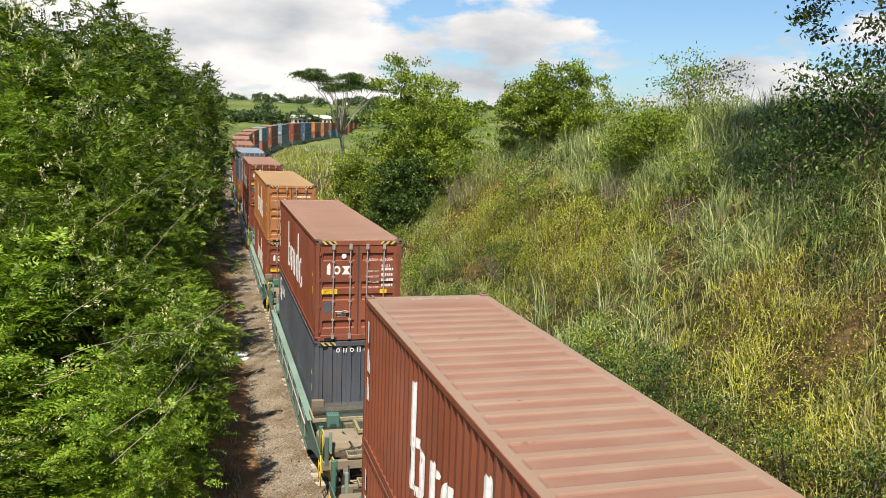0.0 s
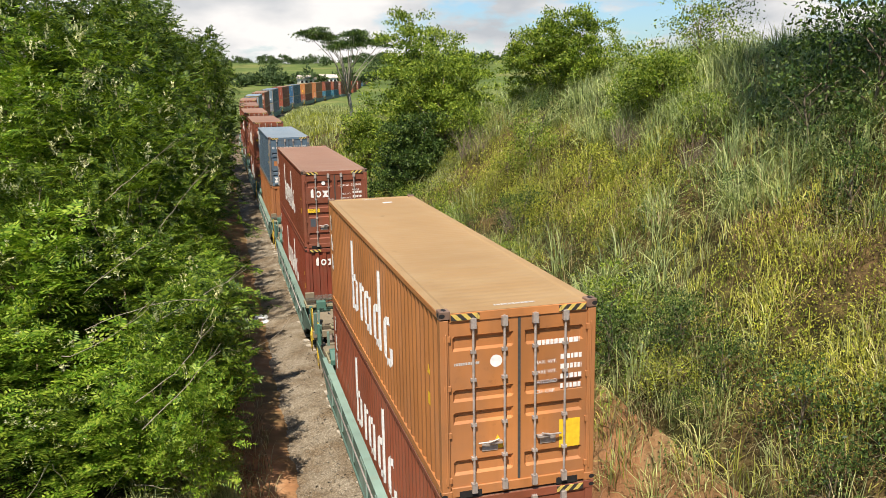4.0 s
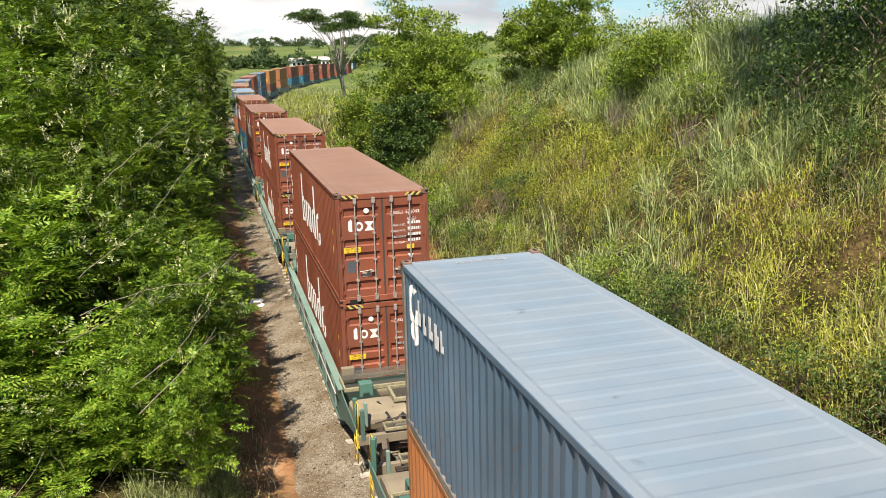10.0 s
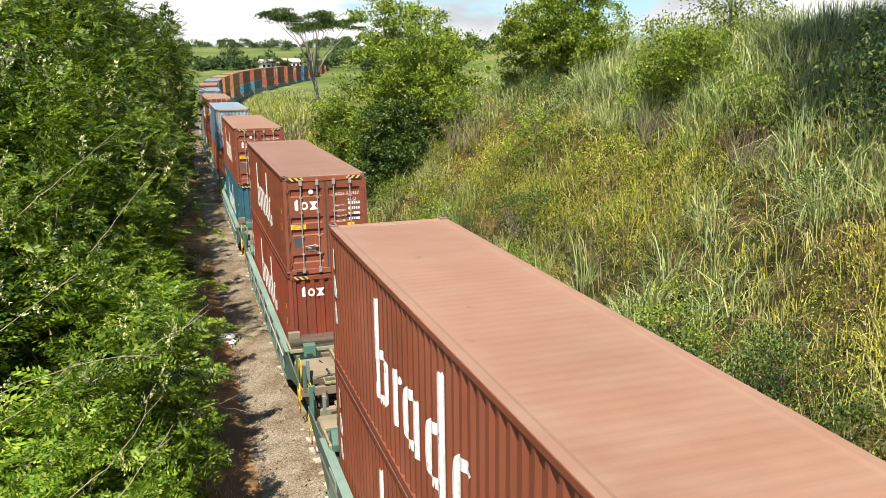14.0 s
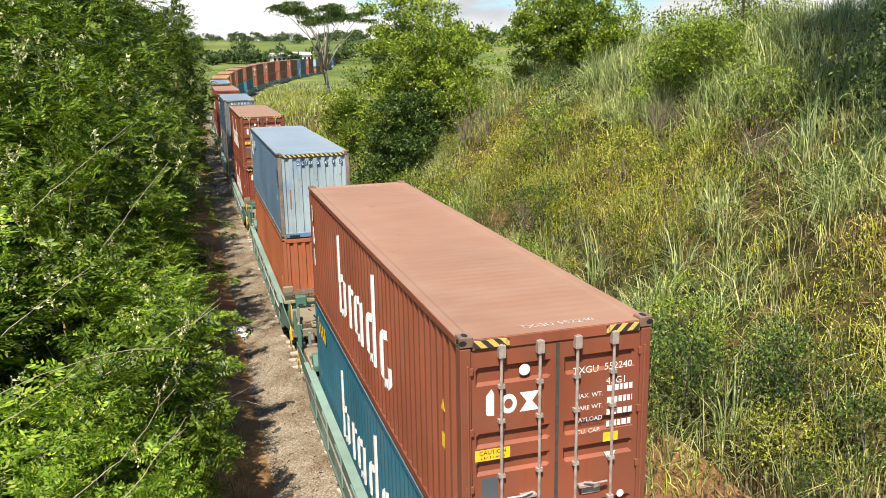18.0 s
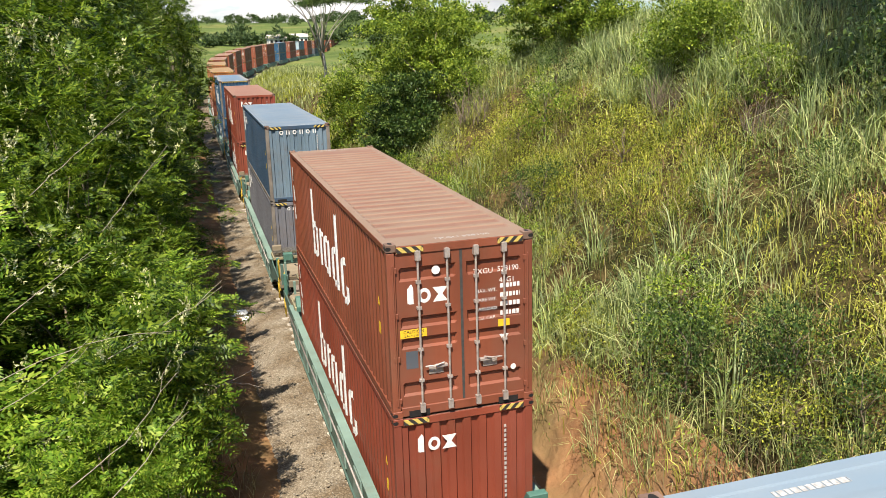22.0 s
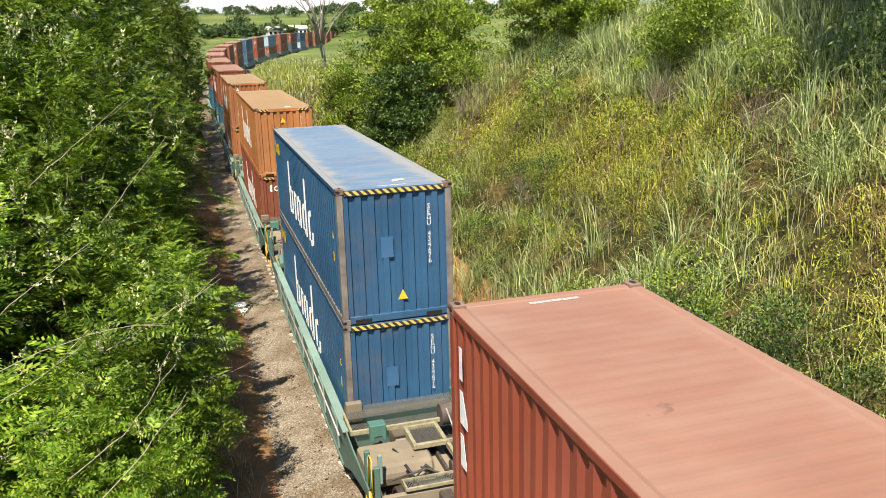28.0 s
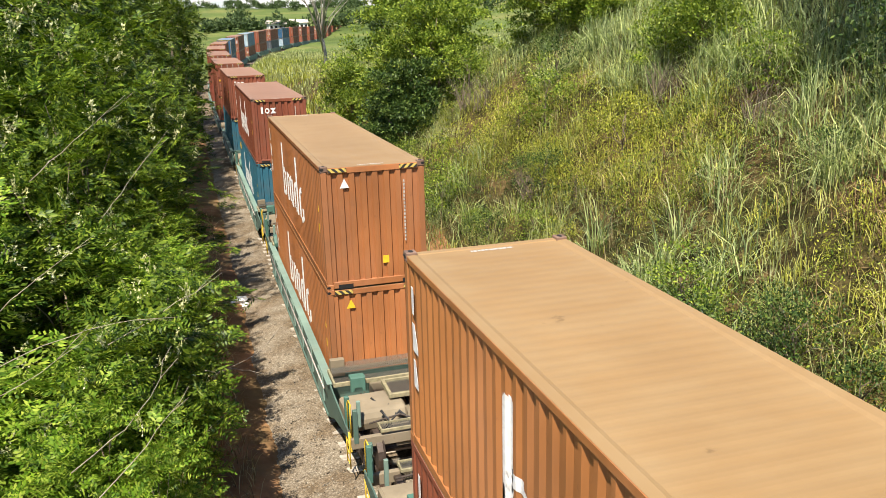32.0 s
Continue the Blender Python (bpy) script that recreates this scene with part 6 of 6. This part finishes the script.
def slope_grass():
    rng = np.random.RandomState(17)

    def edge(u, y):
        hollow = fnoise(u * 0.95 + 40, y * 0.95 + 11) < 0.40
        return (u > 3.05 + 0.65 * fnoise(y * 0.4, 8.0)) & ~(hollow & (u > 5.0) & (u < 12.0) & (rng.rand(len(u)) < 0.85))

    def cane(u, y):
        n = fnoise(u * 0.3, y * 0.3)
        return edge(u, y) & (rng.rand(len(u)) < 0.12 + 0.88 * np.clip(zone(u, y, "cane") + 1.4 * (n - 0.5), 0, 1))

    def yellow(u, y):
        n = fnoise(u * 0.3 + 9, y * 0.3 + 4)
        return edge(u, y) & (rng.rand(len(u)) < 0.10 + 0.9 * np.clip(zone(u, y, "yellow") + 1.2 * (n - 0.5), 0, 1))

    def dead(u, y):
        n = fnoise(u * 0.45 + 5, y * 0.45 + 8)
        return edge(u, y) & (rng.rand(len(u)) < np.clip(zone(u, y, "dead") + 2.2 * (n - 0.56), 0, 1))

    def dry(u, y):
        return edge(u, y) & (fnoise(u * 0.25 + 5, y * 0.25 + 8) > 0.46)

    def make(tufts, per, y0, y1, u0, u1, spread, keep, h, hv, w, material, name, label, lean=0.45):
        x, y, t, a = tufted(rng, tufts, per, y0, y1, u0, u1, spread, keep)
        n = len(x)
        height = (h + hv * t) * (0.45 + 0.7 * rng.rand(n))
        blades(rng, x, y, height, w * (0.55 + 0.8 * rng.rand(n)), (0.10 + lean * rng.rand(n) ** 1.2), material, name, label, 0.75, a)

    def tall(u, y):
        n = fnoise(u * 0.35 + 21, y * 0.35 + 2)
        upper = np.clip((u - 9.8) / 1.5, 0, 1) * np.clip(1.0 - zone(u, y, "dead"), 0, 1)
        return edge(u, y) & (rng.rand(len(u)) < np.clip(np.maximum(upper, zone(u, y, "tuft")) + 1.3 * (n - 0.55), 0, 1))

    make(2300, 32, 8, 55, 4.0, 20, 0.18, tall, 1.05, 0.85, 0.024, M_CANE, "cane_grass", "tall blue-green cane grass high on the cutting slope", 1.15)
    make(3500, 30, 2.5, 62, 3.4, 24, 0.20, cane, 0.6, 0.6, 0.017, M_GRASS, "cane_grass", "pale green cane grass on the cutting slope", 1.0)
    make(2200, 12, 62, 200, 3.0, 42, 0.6, lambda u, y: u > 3.2, 1.0, 0.6, 0.06, M_GRASS, "cane_grass", "tall pale green grass beside the far line")
    make(7600, 18, 2.5, 60, 3.4, 20, 0.22, yellow, 0.42, 0.5, 0.018, M_GRASS_Y, "yellowing_grass", "yellow-green grass on the cutting slope", 0.9)
    make(5600, 16, 2.5, 50, 3.4, 20, 0.20, dead, 0.45, 0.5, 0.020, M_DEAD, "dead_grass", "dead brown grass in patches on the cutting slope", 1.2)
    make(1900, 14, 2.5, 60, 3.2, 24, 0.24, dry, 0.6, 0.6, 0.016, M_DRY, "dry_grass", "dry straw-coloured grass on the cutting slope", 1.1)
    make(1100, 14, 56, 170, 3.0, 18, 0.5, lambda u, y: fnoise(u * 0.12 + 2, y * 0.12) > 0.45, 0.7, 0.5, 0.06, M_LIME, "yellowing_grass", "yellow-green grass beside the far line")

    # dry stalks and weeds at the foot of the thicket
    y = 6 + 40 * rng.rand(2600) ** 1.3
    u = -rng.uniform(3.3, 5.2, 2600)
    x = line_x(y) + u
    blades(rng, x, y, 0.25 + 0.6 * rng.rand(2600), np.full(2600, 0.018), 0.3 + 0.7 * rng.rand(2600), M_DRY, "dry_grass", "dry straw under the thicket edge")
    tx, ty = rng.uniform(-2.3, -0.35, 170), rng.uniform(12.4, 16.6, 170)
    dx, dy = rng.randn(170 * 30) * 0.13, rng.randn(170 * 30) * 0.13
    n = 170 * 30
    blades(rng, np.repeat(tx, 30) + dx, np.repeat(ty, 30) + dy, np.repeat(0.6 + 0.6 * rng.rand(170), 30) * (0.5 + 0.6 * rng.rand(n)), np.full(n, 0.017), 0.15 + 0.7 * rng.rand(n), M_GRASS, "long_grass", "long pale green grass tufts at the foot of the thicket", 0.75, np.arctan2(dy, dx))


slope_grass()


def weeds(seed, n_clump, per, keep, height, leaf, material, name, label, y1=55):
    """Leafy weeds between the grass."""
    rng = np.random.RandomState(seed)
    ty = 2.5 + (y1 - 2.5) * rng.rand(n_clump) ** 1.2
    tu = rng.uniform(3.8, 19, n_clump)
    ok = keep(tu, ty)
    ty, tu = ty[ok], tu[ok]
    m = len(ty) * per
    y = np.repeat(ty, per) + rng.randn(m) * 0.20
    x = line_x(y) + np.repeat(tu, per) + rng.randn(m) * 0.20
    z = land(x, y) + height * np.repeat(0.5 + rng.rand(len(ty)), per) * rng.rand(m) ** 0.7
    p = np.stack([x, y, z], -1)
    v = broad_leaves(rng, p, np.tile([0.0, 0.0, 0.5], (m, 1)), leaf, 0.9)
    ob = new(name, quads_mesh(name, v, quad_rows(m), material))
    tagged(ob, label, "weeds", kind="stuff")


weeds(61, 10500, 26, lambda u, y: zone(u, y, "yellow") + 1.3 * (fnoise(u * 0.4 + 2, y * 0.4 + 7) - 0.5) > 0.42, 0.7, 0.058, M_LIME, "yellow_weeds", "yellow-green leafy weeds on the slope")
weeds(62, 5000, 24, lambda u, y: fnoise(u * 0.35 + 12, y * 0.35 + 1) > np.where(u > 10.5, 0.64, 0.53), 0.75, 0.065, M_TREE, "green_weeds", "green leafy weeds on the slope")
weeds(63, 2400, 26, lambda u, y: fnoise(u * 0.4 + 4, y * 0.4 + 31) > np.where(u > 10.5, 0.66, 0.57), 0.75, 0.07, M_DARK, "dark_weeds", "dark green leafy weeds on the slope")

LOW = "cutting slope shrubs"
shrubs = Kinds([make_tree("shrub", lab, "shrub", 200 + i, hgt, 1.0, 80, 24, lf * 0.72, m, "broad", 0.02, 9, 0.03, 0, LOW, 0.16) for i, (hgt, lf, m, lab) in enumerate((
    (1.5, 0.09, M_LIME, "low yellow-green shrub on the grassy slope"), (1.7, 0.10, M_DARK, "dark green leafy shrub on the grassy slope"),
    (1.4, 0.08, M_LIME, "yellow-green weedy shrub on the slope"), (1.8, 0.11, M_TREE, "green leafy shrub on the slope")))])


def slope_shrubs():
    rng = random.Random(77)
    n = 0
    for _ in range(60):
        y = 9 + 46 * rng.random() ** 1.2
        u = rng.uniform(4.6, 19)
        if 10.8 < u and y < 34 and rng.random() < 0.85:
            continue
        shrubs.put(rng.choice((0, 1, 2, 3, 0, 2)), float(line_x(y)) + u, y, rng.uniform(0, 360), rng.uniform(0.6, 1.15), -0.1, rng.uniform(0.7, 1.1))
    y = 8.0
    while y < 36:
        if rng.random() < 0.75:
            shrubs.put(rng.choice((1, 1, 3)), float(line_x(y)) + rng.uniform(4.7, 6.4), y, rng.uniform(0, 360), rng.uniform(0.5, 0.85), -0.1, rng.uniform(0.7, 1.0))
        y += rng.uniform(1.4, 2.8)
    # four dark shrubs at x 15-17, y 14-16 are added to stand for crown shade
    for x, y, k, s in ((16.5, 28.0, 3, 1.2), (19.0, 27.0, 3, 1.6), (13.0, 24.5, 0, 1.3), (15.0, 15.2, 1, 1.6), (15.9, 13.9, 1, 1.9), (16.2, 16.1, 1, 1.8), (17.2, 15.0, 1, 2.0), (8.6, 18.0, 0, 0.8), (10.5, 33, 0, 1.3), (21.5, 30, 1, 1.8), (12.9, 30.2, 3, 1.35), (12.3, 31.4, 0, 1.2), (11.2, 26.4, 1, 1.0), (10.9, 27.6, 1, 0.9), (11.4, 24.4, 0, 0.9), (13.2, 40.0, 3, 1.5), (14.4, 32.6, 1, 1.2), (9.8, 22.0, 2, 0.8), (15.6, 21.0, 3, 1.1), (9.7, 10.6, 1, 0.8), (9.6, 8.1, 1, 0.9), (10.3, 6.6, 1, 1.0), (9.3, 6.9, 1, 0.7), (9.7, 12.2, 1, 0.9), (9.6, 14.8, 1, 0.6)):
        shrubs.put(k, x, y, rng.uniform(0, 360), s, -0.1)


slope_shrubs()


def big_trees():
    for lab, seed, h, r, clumps, per, leaf, mat, low, count, thick, x, y, z, sp in (
            ("dense round-topped green bush on the ridge", 301, 3.9, 3.2, 480, 60, 0.19, M_TREE, 0.03, 16, 0.10, 17.8, 38.2, 7.9, 0.20),
            ("tall loose-crowned green tree at the slope foot", 302, 11.0, 4.0, 460, 54, 0.25, M_TREE, 0.03, 18, 0.20, 13.2, 49.5, 2.0, 0.26),
            ("dense yellow-green bushy tree beside the line", 303, 7.8, 3.3, 450, 56, 0.21, M_TREE, 0.02, 16, 0.15, 12.5, 44.5, 2.4, 0.20),
            ("dark leafy bush at the slope foot", 304, 6.2, 2.6, 330, 54, 0.21, M_DARK, 0.02, 14, 0.10, 10.4, 42.0, 1.2, 0.21),
            ("tall loose-branched green tree on the ridge, leaves darkened as shade", 305, 18.0, 5.4, 1120, 80, 0.205, M_SHADE_LEAF, 0.16, 40, 0.22, 18.9, 13.9, None, 0.25),
            # stands outside the view on the right, added to throw shade on the ridge
            ("broad green tree at the ridge edge, added unseen to cast shade", 308, 9.0, 3.4, 420, 60, 0.17, M_SHADE_LEAF, 0.05, 16, 0.16, 18.6, 8.4, None, 0.28),
            ("green leafy bush on the ridge", 306, 2.3, 2.0, 230, 44, 0.14, M_TREE, 0.02, 10, 0.06, 16.8, 26.0, None, 0.20),
            ("green bushy tree beside the far line", 307, 5.6, 2.2, 300, 40, 0.22, M_TREE, 0.03, 13, 0.10, 10.6, 57.0, 1.2, 0.28)):
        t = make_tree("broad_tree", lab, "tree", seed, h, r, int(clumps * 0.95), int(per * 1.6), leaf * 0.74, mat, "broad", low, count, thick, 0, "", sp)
        t.matrix_basis = pose(x, y, float(land(x, y)) - 0.3 if z is None else z)


big_trees()


def dead_brush():
    """Grey tangles of dead twigs on the slope."""
    rng = random.Random(66)
    for x, y, r in ((12.6, 37.6, 1.3), (15.0, 25.2, 0.9), (14.9, 20.2, 0.9), (11.0, 26.9, 0.8)):
        g = Geo()
        for _ in range(60):
            a, b = rng.uniform(0, 6.3), rng.uniform(0, 6.3)
            p = (r * 0.5 * math.cos(a), r * 0.5 * math.sin(a), rng.uniform(-0.2, 0.2))
            q = (p[0] + r * rng.uniform(0.2, 0.7) * math.cos(b), p[1] + r * rng.uniform(0.2, 0.7) * math.sin(b), rng.uniform(0.5, 1.3) * r)
            m = ((p[0] + q[0]) / 2 + rng.uniform(-0.15, 0.15), (p[1] + q[1]) / 2, (p[2] + q[2]) / 2 + 0.2)
            g.tube([p, m, q], 0.014, 4, 0.005, False)
        ob = new("dead_brush", g.mesh("dead_brush", mats=(M_BARK,)))
        ob.matrix_basis = pose(x, y, float(land(x, y)))
        tagged(ob, "grey tangle of dead twigs on the grassy slope", "dead brush", kind="stuff")


dead_brush()


def umbrella_tree():
    """A pale-stemmed tree with a flat, layered crown."""
    rng = np.random.RandomState(41)
    t = tagged(empty("umbrella_tree"), "pale-stemmed umbrella tree with a flat layered crown", "tree")
    g = Geo()
    tips = []
    g.tube([(0, 0, -1), (0.5, 0, 3), (0.2, 0.2, 6)], 0.26, 8, 0.2)
    for i in range(14):
        a = i * 2.4 + rng.uniform(-0.4, 0.4)
        r, z = rng.uniform(1.5, 8.0), rng.uniform(12.6, 16.3)
        tip = (r * math.cos(a) - 0.8, r * math.sin(a), z)
        mid = (tip[0] * rng.uniform(0.15, 0.4), tip[1] * 0.3, rng.uniform(8.5, 11))
        g.tube([(0.2, 0.2, rng.uniform(3.5, 6)), mid, (tip[0] * 0.75 + rng.uniform(-0.6, 0.6), tip[1] * 0.8, z - rng.uniform(0.7, 1.8)), tip], 0.11, 6, 0.03)
        for _ in range(3):
            tips.append((tip[0] + rng.uniform(-1.6, 1.6), tip[1] + rng.uniform(-1.6, 1.6), z + rng.uniform(-0.3, 0.5), rng.uniform(1.0, 2.1), rng.uniform(0.28, 0.55)))
    part("trunk", g.mesh("trunk", smooth=True), plain("pale_bark", (0.27, 0.24, 0.19), 0.85, vary=0.25, grain=2), t)
    p, out = blob_points(rng, 12000, tips, 0.2)
    v = broad_leaves(rng, p, out + np.array([0, 0, 0.5]), 0.34)
    part("crown", quads_mesh("crown", v, quad_rows(len(v) // 4), M_DARK), None, t)
    t.matrix_basis = pose(21.5, 138, float(land(21.5, 138)) - 1.2)


umbrella_tree()


# ---- distance ----
def far_woods():
    rng = np.random.RandomState(51)
    spots = []
    for _ in range(620):
        d = rng.uniform(380, 1100)
        az = rng.uniform(-0.06, 0.42)
        x, y = d * math.sin(az), d * math.cos(az)
        n = float(fnoise(x / 90 + 3, y / 90))
        if n > (0.60 if d < 560 else 0.53) or (640 < d < 690) or (d > 960):
            spots.append((x, y, rng.uniform(2.4, 5.2)))
    for _ in range(16):
        x, y = rng.uniform(8, 40), rng.uniform(400, 440)
        spots.append((x, y, rng.uniform(1.6, 3.2)))
    vs = []
    for x, y, r in spots:
        z = float(land(x, y))
        p, out = blob_points(rng, 210, [(x + rng.uniform(-r, r) * 0.5, y, z + r * rng.uniform(0.4, 1.2), r * rng.uniform(0.5, 0.9), r * rng.uniform(0.4, 0.8)) for _ in range(3)])
        vs.append(broad_leaves(rng, p, out, 1.5))
    v = np.concatenate(vs)
    ob = new("far_woods", quads_mesh("far_woods", v, quad_rows(len(v) // 4), M_FAR_HAZED))
    tagged(ob, "dark green woods and hedges on far hills", "woods", kind="stuff")


far_woods()


def farmhouse():
    """A low white house behind the bend."""
    wall_m, roof_m = plain("white_wall", (0.72, 0.70, 0.66), 0.8, grain=2), plain("pale_tile_roof", (0.50, 0.43, 0.37), 0.85, grain=1)
    for x, y, w, turn in ((45, 424, 9, 8), (56, 428, 8, 4)):
        h = tagged(empty("farmhouse"), "low white farmhouse with a pale roof behind the bend", "house", "farm buildings")
        part("wall", Geo().box(-w / 2, w / 2, -3, 3, 0, 3.2).mesh("wall", 0.03), wall_m, h)
        part("roof", Geo().slab([(-3.6, 3.1), (3.6, 3.1), (0, 4.8)], "x", -w / 2 - 0.5, w / 2 + 0.5).mesh("roof", 0.03), roof_m, h)
        for k in range(4):
            part("window", Geo().box(-0.6, 0.6, -3.06, -2.9, 1.0, 2.2).mesh("window"), M_HOLE, h, at=pose(-w / 2 + w * (k + 0.5) / 4, 0, 0))
        h.matrix_basis = pose(x, y, float(land(x, y)) - 0.2, 0, 0, turn)


farmhouse()


# ---- movement ----
def motions():
    times = [i * 0.5 for i in range(65)]
    for ob, k, dz in TRAIN:
        rows = [(t, rail_pose(travel(t) + PITCH * k + CL / 2, dz)) for t in times]
        walk(ob, rows)


motions()
